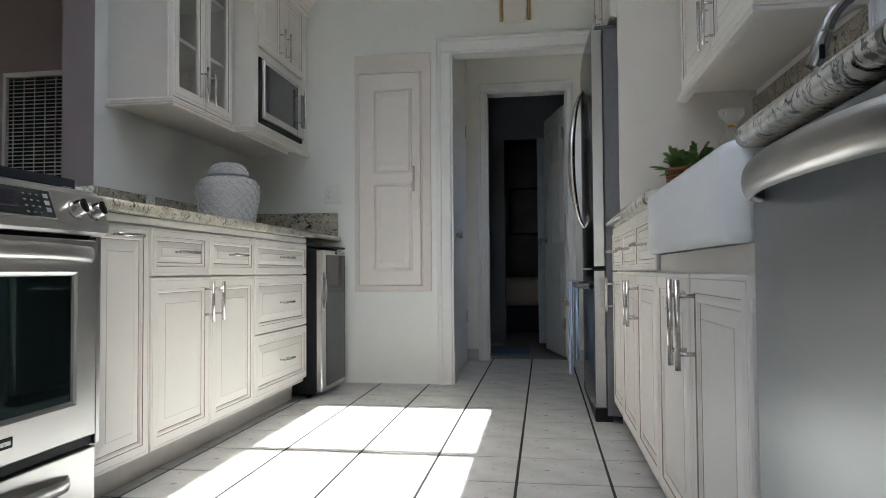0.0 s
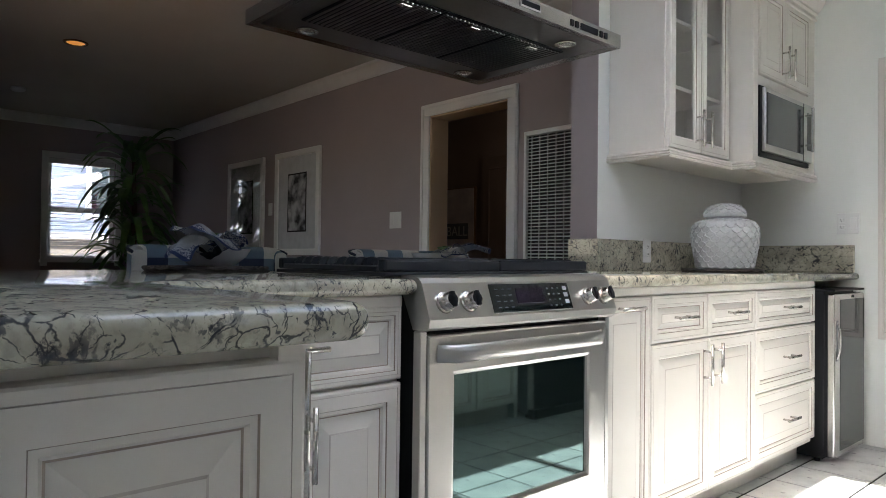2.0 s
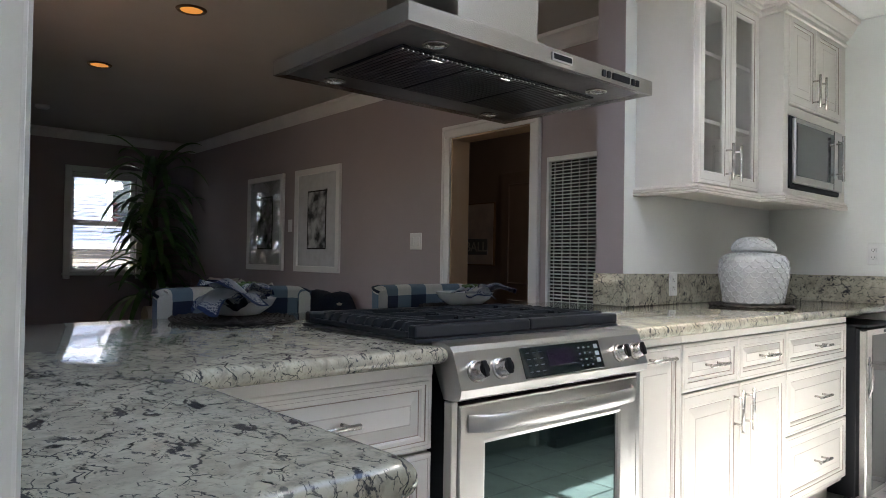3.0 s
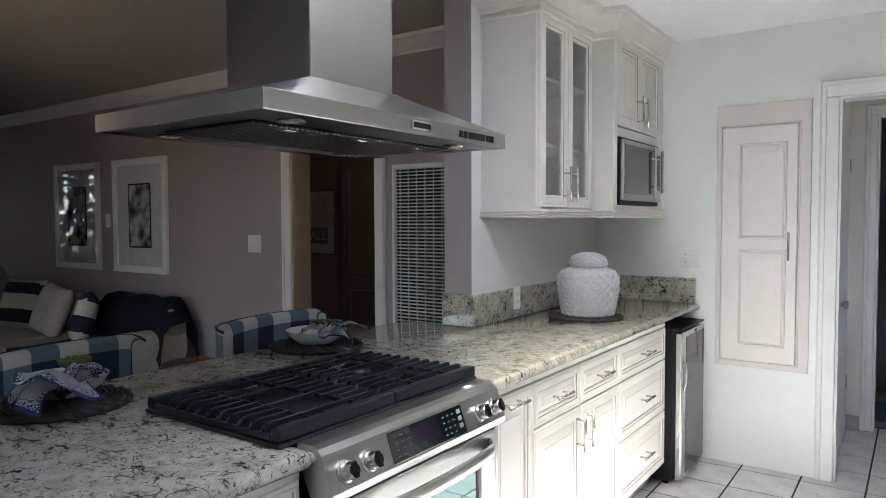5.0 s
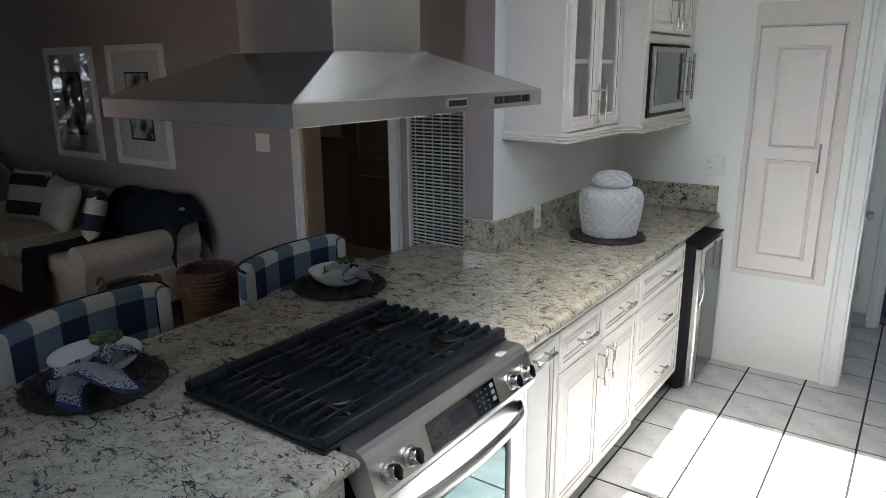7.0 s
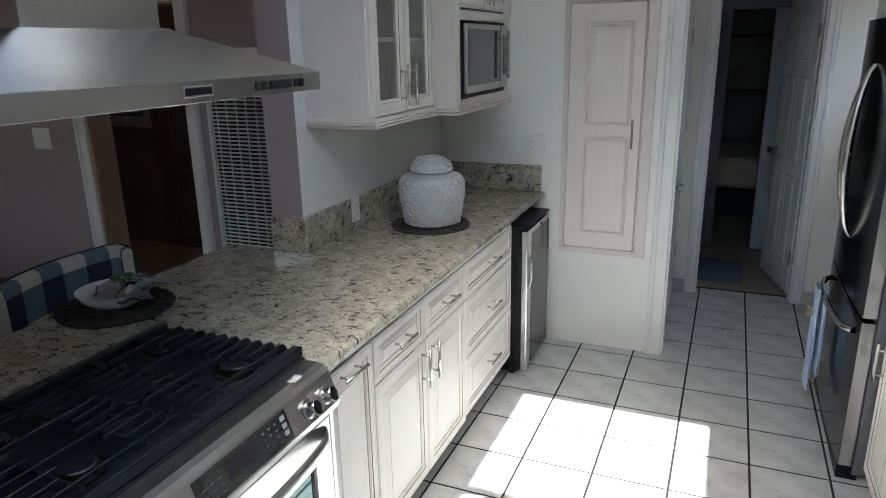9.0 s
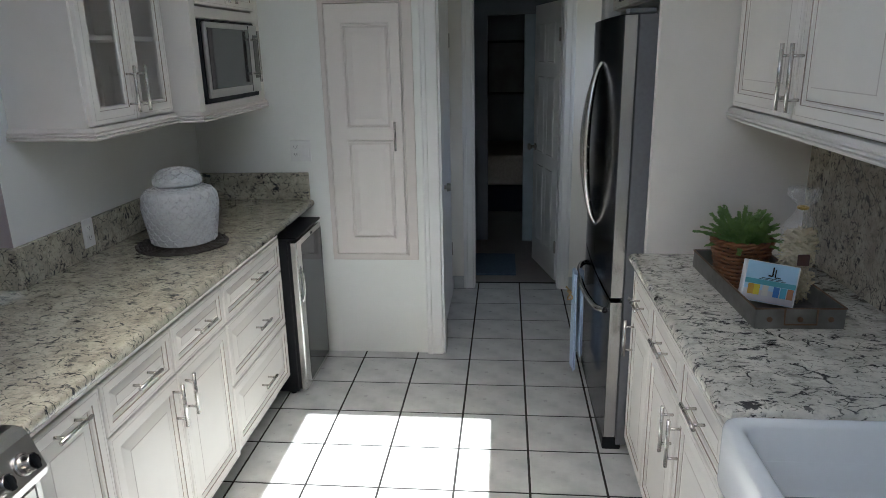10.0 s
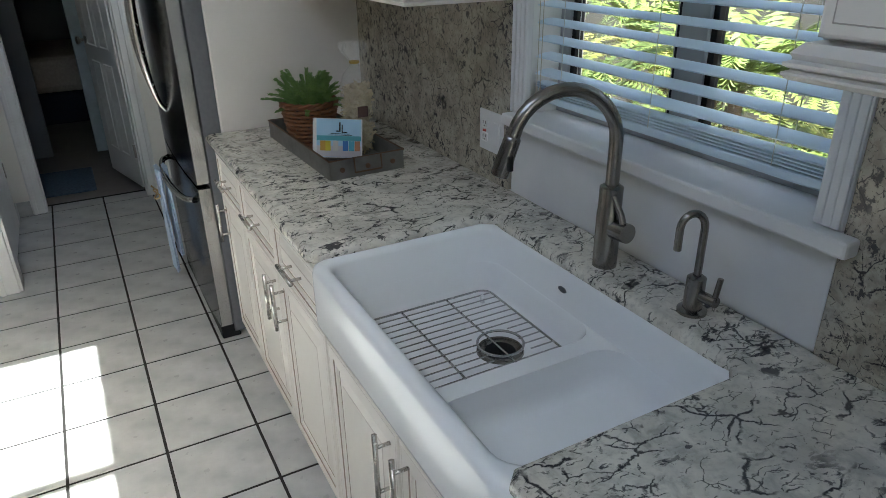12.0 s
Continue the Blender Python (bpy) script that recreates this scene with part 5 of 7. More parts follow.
JP = [(0.128, 0), (0.142, 0.006), (0.150, 0.05), (0.163, 0.12), (0.168, 0.165), (0.164, 0.20), (0.148, 0.228), (0.118, 0.240), (0.096, 0.243), (0.092, 0.252)]
JC = []
for k in range(len(JP) - 1):
    for q_ in range(4):
        u = q_ / 4
        JC.append((JP[k][0] * (1 - u) + JP[k + 1][0] * u, JP[k][1] * (1 - u) + JP[k + 1][1] * u))
JC.append(JP[-1])
smooth(part("body", lathe(JC, 56), M_CERAM, jar), 60)
def jar_r(z):
    for (r0, z0_), (r1, z1_) in zip(JP, JP[1:]):
        if z0_ <= z <= z1_:
            u = (z - z0_) / (z1_ - z0_)
            return r0 * (1 - u) + r1 * u
    return 0.1
bm = bmesh.new()
NC = 20
for row in range(9):
    zc = 0.218 - 0.0235 * row
    for c in range(NC):
        a0 = 2 * math.pi * (c + 0.5 * (row % 2)) / NC
        pts = []
        for k in range(7):
            b = math.pi * k / 6
            z = max(0.008, zc - 0.0225 * math.sin(b))
            a = a0 - math.pi / NC * math.cos(b)
            r = jar_r(z) + 0.0005
            pts.append((r * math.cos(a), r * math.sin(a), z))
        tube(bm, pts, 0.0036, 5)
smooth(part("scale_relief", bm, M_CERAM, jar), 70)
lid = smooth(part("lid", lathe([(0.09, 0.249), (0.104, 0.251), (0.108, 0.258), (0.106, 0.272), (0.094, 0.294), (0.070, 0.311), (0.035, 0.320), (0.001, 0.322)], 48), M_CERAM, jar), 60)
bm = bmesh.new()
LP = [(0.107, 0.262), (0.106, 0.272), (0.094, 0.294), (0.070, 0.311), (0.035, 0.320)]
def lid_r(z):
    for (r0, z0_), (r1, z1_) in zip(LP, LP[1:]):
        if z0_ <= z <= z1_:
            u = (z - z0_) / (z1_ - z0_)
            return r0 * (1 - u) + r1 * u
    return 0.107
for row in range(3):
    zc = 0.315 - 0.015 * row
    for c in range(11):
        a0 = 2 * math.pi * (c + 0.5 * (row % 2)) / 11
        pts = []
        for k in range(7):
            b = math.pi * k / 6
            z = zc - 0.016 * math.sin(b)
            a = a0 - math.pi / 11 * math.cos(b)
            r = lid_r(z) + 0.0008
            pts.append((r * math.cos(a), r * math.sin(a), z))
        tube(bm, pts, 0.0026, 5)
smooth(part("scale_relief", bm, M_CERAM, lid), 70)

# ---- place settings ----
def cloth_mat(name, a, b, scale, kind):
    m = bpy.data.materials.new(name)
    m.use_nodes = True
    nt = m.node_tree
    p = nt.nodes["Principled BSDF"]
    p.inputs["Roughness"].default_value = 0.9
    tc = nt.nodes.new("ShaderNodeTexCoord")
    if kind == "print":
        t_ = nt.nodes.new("ShaderNodeTexVoronoi")
        t_.inputs["Scale"].default_value = scale
        src = t_.outputs["Distance"]
        lo, hi = 0.44, 0.52
    else:
        t_ = nt.nodes.new("ShaderNodeTexNoise")
        t_.inputs["Scale"].default_value = scale
        t_.inputs["Detail"].default_value = 8
        src = t_.outputs["Fac"]
        lo, hi = 0.4, 0.6
    nt.links.new(tc.outputs["Object"], t_.inputs["Vector"])
    r = nt.nodes.new("ShaderNodeValToRGB")
    r.color_ramp.elements[0].position, r.color_ramp.elements[1].position = lo, hi
    r.color_ramp.elements[0].color, r.color_ramp.elements[1].color = (*a, 1), (*b, 1)
    nt.links.new(src, r.inputs["Fac"])
    nt.links.new(r.outputs["Color"], p.inputs["Base Color"])
    return m
M_PRINT = cloth_mat("blue_print", (0.03, 0.055, 0.15), (0.60, 0.61, 0.64), 210, "print")
M_LINEN = cloth_mat("pale_linen", (0.50, 0.51, 0.54), (0.38, 0.40, 0.45), 26, "noise")
M_NAVY = cloth_mat("navy_cloth", (0.010, 0.018, 0.034), (0.018, 0.03, 0.052), 80, "noise")
M_NAVYH = cloth_mat("navy_hem", (0.03, 0.05, 0.15), (0.05, 0.075, 0.18), 80, "noise")
M_CREAMC = cloth_mat("cream_cloth", (0.62, 0.58, 0.52), (0.55, 0.51, 0.455), 40, "noise")
M_SUCC = mat("succulent", (0.10, 0.17, 0.045), (0.06, 0.11, 0.03), rough=0.5, scale=30)
def fan(az, length, w0, w1, z0_, z1_, pleats, seed, amp=0.018):
    """A gathered cloth wing spreading from the knot; the hem carries the printed border."""
    bm = bmesh.new()
    r = random.Random(seed)
    nu, nv = 16, 36
    ph = r.random() * 6
    tip = r.uniform(-0.25, 0.25)
    grid = []
    for i in range(nu + 1):
        u = i / nu
        row = []
        for j in range(nv + 1):
            v = j / nv - 0.5
            w = w0 + (w1 - w0) * u ** 0.7
            fold = amp * (0.9 - 0.5 * u) * math.sin(2 * math.pi * pleats * v + ph + 1.5 * u) + 0.3 * amp * math.sin(11 * u + 15 * v + ph)
            x = length * u * (1 - 0.55 * abs(v - tip)) + 0.008 * math.sin(9 * v + ph)
            y = w * v + 0.008 * math.sin(7 * u + ph)
            z = z0_ + (z1_ - z0_) * u * (1 - 0.6 * (v + 0.5)) + 0.035 * math.sin(math.pi * u) - 0.35 * length * u * max(0, v) + fold
            row.append(bm.verts.new((x * math.cos(az) - y * math.sin(az), x * math.sin(az) + y * math.cos(az), max(z, 0.003 + 0.002 * math.sin(20 * v + 9 * u)))))
        grid.append(row)
    for i in range(nu):
        for j in range(nv):
            f = bm.faces.new((grid[i][j], grid[i + 1][j], grid[i + 1][j + 1], grid[i][j + 1]))
            f.material_index = 2 if i == nu - 1 or j in (0, nv - 1) else 1 if i >= nu - 3 or j < 3 or j >= nv - 3 else 0
    bmesh.ops.solidify(bm, geom=bm.faces[:], thickness=0.0016)
    return bm
def rosette(name, m, r, label):
    e = thing(name, m, label, "succulent")
    for ring, n in ((0, 4), (1, 6), (2, 8)):
        for k in range(n):
            a = 2 * math.pi * (k + 0.5 * ring) / n
            ln, up = r * (0.45 + 0.3 * ring), radians(75 - 25 * ring)
            bm = bmesh.new()
            pts = [(0, 0, 0), (ln * 0.4 * math.cos(up), 0, ln * 0.4 * math.sin(up)), (ln * 0.8 * math.cos(up), 0, ln * 0.8 * math.sin(up)), (ln * math.cos(up), 0, ln * math.sin(up))]
            tube(bm, pts, [r * 0.12, r * 0.24, r * 0.2, r * 0.02], 7)
            lf = smooth(part("leaf", bm, M_SUCC, e), 60)
            lf.matrix_basis = pose(0, 0, 0, 0, 0, math.degrees(a))
    return e
def bowl_thing(x, y, z):
    e = thing("bowl", pose(x, y, z), "shallow white ceramic bowl on the placemat", "bowl", "white bowls on the placemats")
    smooth(part("shell", lathe([(0.05, 0), (0.07, 0.004), (0.105, 0.03), (0.118, 0.052), (0.120, 0.055), (0.117, 0.055), (0.102, 0.033), (0.066, 0.010), (0.001, 0.008)], 40), M_PORC, e), 60)
    return e
def napkin(x, y, z, turn, label, s=1.0, flat=0.9):
    e = thing("napkin", pose(x, y, z, 0, 0, turn) @ Matrix.Diagonal((1, 1, flat, 1)), label, "napkin", "gathered napkins on the place settings")
    LP, PP = [M_LINEN, M_PRINT, M_NAVYH], [M_PRINT, M_PRINT, M_NAVYH]
    smooth(part("fold", fan(0.25, 0.19 * s, 0.05, 0.19 * s, 0.045, 0.11, 1.3, 1), LP, e, "pale linen fold with a blue printed border"), 80)
    smooth(part("fold", fan(-0.5, 0.15 * s, 0.04, 0.14 * s, 0.05, 0.02, 1.2, 2), LP, e, "pale linen fold with a blue printed border"), 80)
    smooth(part("fold", fan(math.pi + 0.15, 0.17 * s, 0.04, 0.17 * s, 0.04, 0.03, 1.2, 3), LP, e, "pale linen fold with a blue printed border"), 80)
    smooth(part("fold", fan(math.pi - 0.7, 0.12 * s, 0.04, 0.11 * s, 0.05, 0.07, 1.4, 5), PP, e), 80)
    bm = bmesh.new()
    tube(bm, [(0.006 * math.sin(3 * a), 0.024 * math.cos(a), 0.047 + 0.026 * math.sin(a)) for a in [2 * math.pi * k / 18 for k in range(18)]], [0.008 + 0.003 * (k % 3) for k in range(18)], 8, True)
    smooth(part("tie", bm, M_NAVY, e, "navy cloth tie"))
    t_ = part("paper_tag", box(-0.016, 0.016, -0.0008, 0.0008, -0.022, 0.022), mat("tag_paper", (0.75, 0.75, 0.73), rough=0.7), e, "small white paper tag")
    t_.matrix_basis = pose(0.055 * s, -0.045 * s, 0.075, -35, 8, 12)
    return e
bowl_thing(-0.86, -2.29, CT + 0.014)
napkin(-0.80, -2.27, CT + 0.045, -8, "blue and white printed napkin in the bowl", 0.85, 0.55)
rosette("succulent", pose(-0.87, -2.24, CT + 0.075), 0.045, "small green artificial succulent in the bowl")
bowl_thing(-0.86, -3.27, CT + 0.014)
napkin(-0.74, -3.33, CT + 0.028, -45, "blue and white printed napkin tied over the placemat", 1.05)
rosette("succulent", pose(-0.85, -3.24, CT + 0.09), 0.05, "small green artificial succulent on the napkin")

# ---- bar stools ----
def check_mat():
    m = bpy.data.materials.new("buffalo_check")
    m.use_nodes = True
    nt = m.node_tree
    p = nt.nodes["Principled BSDF"]
    p.inputs["Roughness"].default_value = 0.9
    uv = nt.nodes.new("ShaderNodeUVMap")
    sep = nt.nodes.new("ShaderNodeSeparateXYZ")
    nt.links.new(uv.outputs["UV"], sep.inputs[0])
    stripes = []
    for ax in ("X", "Y"):
        md = nt.nodes.new("ShaderNodeMath")
        md.operation = "FRACT"
        nt.links.new(sep.outputs[ax], md.inputs[0])
        gt = nt.nodes.new("ShaderNodeMath")
        gt.operation = "GREATER_THAN"
        gt.inputs[1].default_value = 0.5
        nt.links.new(md.outputs[0], gt.inputs[0])
        stripes.append(gt.outputs[0])
    add = nt.nodes.new("ShaderNodeMath")
    add.operation = "ADD"
    nt.links.new(stripes[0], add.inputs[0])
    nt.links.new(stripes[1], add.inputs[1])
    half = nt.nodes.new("ShaderNodeMath")
    half.operation = "MULTIPLY"
    half.inputs[1].default_value = 0.5
    nt.links.new(add.outputs[0], half.inputs[0])
    nz = nt.nodes.new("ShaderNodeTexNoise")
    nz.inputs["Scale"].default_value = 180
    r = nt.nodes.new("ShaderNodeValToRGB")
    r.color_ramp.interpolation = "CONSTANT"
    r.color_ramp.elements[0].position, r.color_ramp.elements[1].position = 0, 0.3
    r.color_ramp.elements.new(0.8)
    for e, c in zip(r.color_ramp.elements, ((0.62, 0.61, 0.56), (0.14, 0.20, 0.26), (0.012, 0.025, 0.065))):
        e.color = (*c, 1)
    nt.links.new(half.outputs[0], r.inputs["Fac"])
    mx = nt.nodes.new("ShaderNodeMix")
    mx.data_type = "RGBA"
    mx.blend_type = "MULTIPLY"
    mx.inputs["Factor"].default_value = 0.45
    nt.links.new(r.outputs["Color"], mx.inputs["A"])
    nt.links.new(nz.outputs["Fac"], mx.inputs["B"])
    nt.links.new(mx.outputs["Result"], p.inputs["Base Color"])
    return m
M_CHECK = check_mat()
M_DWOOD = mat("dark_wood", (0.05, 0.03, 0.02), rough=0.4, scale=8, stretch=(1, 1, 0.2))
def stool(cx, cy, top, turn):
    e = thing("bar_stool", pose(cx, cy, 0, 0, 0, turn), "bar stool with blue and cream checked barrel back", "bar stool", "stools at the counter")
    # local: faces +x, back at -x
    bm = bmesh.new()
    uvl = bm.loops.layers.uv.new("UVMap")
    W = 0.32
    path = [(-0.10, -W), (-0.13, -W - 0.002), (-0.155, -W + 0.012)]
    for k in range(9):
        a = k / 8
        path.append((-0.175 - 0.045 * math.sin(math.pi * a), -W + 0.055 + (2 * W - 0.11) * a))
    path += [(-0.155, W - 0.012), (-0.13, W + 0.002), (-0.10, W)]
    n = len(path)
    dist = [0.0]
    for k in range(1, n):
        dist.append(dist[-1] + math.hypot(path[k][0] - path[k - 1][0], path[k][1] - path[k - 1][1]))
    def nrm(k):
        a, b = path[max(k - 1, 0)], path[min(k + 1, n - 1)]
        v = Vector((b[0] - a[0], b[1] - a[1])).normalized()
        return Vector((-v.y, v.x))
    zs = lambda k: top - 0.03 * max(0, (path[k][0] + 0.17) / 0.1)
    prof = [(0.0, 0.62), (0.0, 0.8), (0.0, -0.02), (0.006, -0.006), (0.02, 0.0), (0.036, 0.0), (0.05, -0.006), (0.056, -0.02), (0.056, 0.8), (0.056, 0.62)]
    loops = []
    for k in range(n):
        nn = nrm(k)
        row = []
        for q_, (t_, z) in enumerate(prof):
            zz = z if z > 0.5 else zs(k) + z
            row.append(bm.verts.new((path[k][0] - nn.x * t_, path[k][1] - nn.y * t_, zz)))
        loops.append(row)
    vv = [0, 0.18, 0.36, 0.375, 0.39, 0.41, 0.43, 0.445, 0.62, 0.8]
    for k in range(n - 1):
        for q_ in range(len(prof) - 1):
            f = bm.faces.new((loops[k][q_], loops[k + 1][q_], loops[k + 1][q_ + 1], loops[k][q_ + 1]))
            for lp, (kk, qq) in zip(f.loops, ((k, q_), (k + 1, q_), (k + 1, q_ + 1), (k, q_ + 1))):
                lp[uvl].uv = (dist[kk] / 0.215 + 0.1, vv[qq] / 0.215 + 0.32)
    for k in (0, n - 1):
        bm.faces.new(loops[k])
    bmesh.ops.recalc_face_normals(bm, faces=bm.faces)
    smooth(part("backrest", bm, M_CHECK, e, "blue and cream checked barrel backrest"), 50)
    bm = bmesh.new()
    pts = []
    for k in range(n):
        nn = nrm(k)
        pts.append((path[k][0] - nn.x * 0.002, path[k][1] - nn.y * 0.002, zs(k) - 0.006))
    tube(bm, pts, 0.006, 6)
    part("piping", bm, M_NAVY, e)
    part("seat", box(-0.20, 0.22, -W + 0.01, W - 0.01, 0.58, 0.68, 0.03, 3), M_CREAMC, e)
    for x in (-0.17, 0.18):
        for y in (-0.18, 0.18):
            bm = bmesh.new()
            tube(bm, [(x * 1.08, y * 1.08, 0), (x, y, 0.6)], [0.016, 0.022], 8)
            part("leg", bm, M_DWOOD, e)
    for y in (-0.185, 0.185):
        part("stretcher", box(-0.17, 0.18, y - 0.01, y + 0.01, 0.2, 0.23), M_DWOOD, e)
    part("footrest", box(0.165, 0.185, -0.18, 0.18, 0.22, 0.25), M_DWOOD, e)
    return e
stool(-1.10, -3.09, 1.015, 8)
stool(-1.08, -2.19, 1.015, 6)

# ---- tray with plant, card box and pasta ----
M_ZINC = mat("aged_zinc", (0.21, 0.21, 0.195), (0.13, 0.125, 0.11), rough=0.48, metal=0.6, scale=14, bump=0.1)
M_RUST = mat("rusty_iron", (0.16, 0.10, 0.06), rough=0.6, metal=0.5, scale=30)
ty = thing("metal_tray", pose(1.925, -1.485, CT, 0, 0, 2), "low aged zinc tray with iron handles", "tray")
tx, tyl, th = 0.125, 0.295, 0.062
part("base", box(-tx, tx, -tyl, tyl, 0.001, 0.005), M_ZINC, ty)
for nm, b in (("side", (-tx, -tx + 0.004, -tyl, tyl, 0.005, th)), ("side", (tx - 0.004, tx, -tyl, tyl, 0.005, th)), ("end", (-tx + 0.004, tx - 0.004, -tyl, -tyl + 0.004, 0.005, th)), ("end", (-tx + 0.004, tx - 0.004, tyl - 0.004, tyl, 0.005, th))):
    part(nm, box(*b), M_ZINC, ty)
bm = bmesh.new()
tube(bm, [(-tx, -tyl, th), (tx, -tyl, th), (tx, tyl, th), (-tx, tyl, th)], 0.0032, 6, True)
part("rim", bm, M_RUST, ty)
bm = bmesh.new()
tube(bm, [(-0.045, -tyl - 0.003, th), (-0.045, -tyl - 0.007, th - 0.045), (0.045, -tyl - 0.007, th - 0.045), (0.045, -tyl - 0.003, th)], 0.003, 6)
part("handle", bm, M_RUST, ty, "folded rusty wire handle")
for x in (-0.085, 0.0, 0.085):
    bm = bmesh.new()
    tube(bm, [(x, -tyl + 0.001, 0.03), (x, -tyl - 0.004, 0.03), (x, -tyl - 0.006, 0.03)], [0.008, 0.008, 0.002], 10)
    part("rivet", bm, M_RUST, ty)
M_WICK = mat("brown_wicker", (0.22, 0.09, 0.035), (0.12, 0.045, 0.018), rough=0.55, scale=40, bump=0.3, bscale=120)
M_WICK2 = mat("honey_wicker", (0.17, 0.085, 0.04), (0.09, 0.045, 0.02), rough=0.7, scale=40, bump=0.3, bscale=120)
def basket(m, r0, r1, h, label, material, rows=12, n=26, cat="basket", name="wicker_basket"):
    e = thing(name, m, label, cat)
    part("floor_panel", lathe([(r0 * 0.97, 0.001), (r0 * 0.97, 0.008)], 28), material, e)
    bm = bmesh.new()
    for k in range(rows):
        u = (k + 0.5) / rows
        r = r0 + (r1 - r0) * u
        pts = []
        for a in range(n * 2):
            rr = r + 0.0055 * r1 / 0.1 * (1 if (a + k) % 2 else -1)
            pts.append((rr * math.cos(math.pi * a / n), rr * math.sin(math.pi * a / n), h * u))
        tube(bm, pts, h / rows * 0.46, 6, True)
    smooth(part("weave", bm, material, e), 80)
    part("lining", lathe([(r0 - 0.006, 0.006), (r1 - 0.008, h * 0.97)], 28), M_RATTAN, e).data.flip_normals()
    bm = bmesh.new()
    for s in (0, 1):
        pts = [((r1 + 0.004 * math.cos(9 * a + math.pi * s)) * math.cos(a), (r1 + 0.004 * math.cos(9 * a + math.pi * s)) * math.sin(a), h + 0.005 * math.sin(9 * a + math.pi * s)) for a in [2 * math.pi * k / 72 for k in range(72)]]
        tube(bm, pts, 0.006 * max(1, r1 / 0.12), 6, True)
    smooth(part("rim", bm, material, e), 80)
    return e
basket(pose(1.885, -1.40, CT + 0.006), 0.062, 0.092, 0.155, "small brown wicker basket holding a plant", M_WICK, 11, 16)
pl = thing("potted_plant", pose(1.885, -1.40, CT + 0.14), "bushy green trailing succulent in the basket", "plant")
rng2 = random.Random(11)
M_SED = mat("sedum_green", (0.17, 0.29, 0.07), (0.07, 0.16, 0.035), rough=0.5, scale=25)
for s in range(64):
    az, out, up = 2 * math.pi * rng2.random(), rng2.uniform(0.01, 0.10), rng2.uniform(0.05, 0.125)
    if s % 4 == 0:
        out, up = rng2.uniform(0.09, 0.135), rng2.uniform(0.0, 0.07)
    bm = bmesh.new()
    base = Vector((0.045 * math.cos(az) * rng2.random(), 0.045 * math.sin(az) * rng2.random(), 0))
    tipv = base + Vector((out * math.cos(az), out * math.sin(az), up))
    mid = (base + tipv) / 2 + Vector((0, 0, 0.02))
    for k in range(17):
        u = 0.10 + 0.90 * k / 16
        p = base * (1 - u) ** 2 + mid * 2 * u * (1 - u) + tipv * u * u
        for q_ in range(5):
            a = 2 * math.pi * (q_ + 0.5 * (k % 2)) / 5 + s
            d = Vector((math.cos(a), math.sin(a), 0.25 + 0.5 * math.sin(2.3 * a + k))).normalized()
            L_ = 0.0135 * (1.15 - 0.5 * u)
            sd = d.cross(Vector((0, 0, 1))).normalized() * L_ * 0.55
            v = [bm.verts.new(p), bm.verts.new(p + d * L_ * 0.55 + sd), bm.verts.new(p + d * L_), bm.verts.new(p + d * L_ * 0.55 - sd), bm.verts.new(p + d * L_ * 0.5 + Vector((0, 0, L_ * 0.3)))]
            bm.faces.new((v[0], v[1], v[4]))
            bm.faces.new((v[1], v[2], v[4]))
            bm.faces.new((v[2], v[3], v[4]))
            bm.faces.new((v[3], v[0], v[4]))
    part("stem", bm, M_SED, pl)
cb = thing("card_box", pose(1.898, -1.625, CT + 0.019, -14, 8, -8), "box of printed cards with a pale blue front", "box")
part("box_body", box(-0.078, 0.078, 0.0, 0.038, 0, 0.125, 0.001), mat("white_card", (0.68, 0.68, 0.70), rough=0.6), cb)
part("front_print", box(-0.073, 0.073, -0.002, 0.0, 0.002, 0.123), mat("sky_print", (0.34, 0.55, 0.72), (0.42, 0.62, 0.78), rough=0.5, scale=10), cb, "pale blue printed front")
part("sea_band", box(-0.073, 0.073, -0.0032, -0.002, 0.055, 0.07), mat("sea_print", (0.10, 0.36, 0.45), rough=0.5), cb)
part("deck_band", box(-0.073, 0.073, -0.0032, -0.002, 0.003, 0.038), mat("deck_print", (0.55, 0.53, 0.56), rough=0.5), cb)
for x, c in ((-0.062, (0.5, 0.3, 0.05)), (-0.045, (0.6, 0.5, 0.05)), (-0.02, (0.62, 0.6, 0.55)), (0.012, (0.05, 0.18, 0.5)), (0.032, (0.1, 0.4, 0.55)), (0.052, (0.45, 0.22, 0.12))):
    part("chair_print", box(x, x + 0.017, -0.0042, -0.003, 0.022, 0.054), mat("chair_ink", c, rough=0.5), cb)
for b in ((0.0, 0.004, 0.083, 0.113), (-0.01, 0.0, 0.083, 0.087), (0.008, 0.011, 0.082, 0.106), (0.008, 0.026, 0.08, 0.083), (-0.028, 0.034, 0.0755, 0.0775), (-0.035, 0.042, 0.0715, 0.073)):
    part("print_bar", box(b[0], b[1], -0.0045, -0.0018, b[2], b[3]), M_BLACK, cb)
pb = thing("pasta_bag", pose(2.0, -1.555, CT + 0.006) @ Matrix.Diagonal((1.0, 1.0, 1.14, 1)), "clear bag of twisted pasta tied at the neck", "pasta bag")
M_PASTA = mat("pasta", (0.56, 0.48, 0.31), (0.42, 0.35, 0.21), rough=0.6, scale=20)
rng3 = random.Random(3)
bm = bmesh.new()
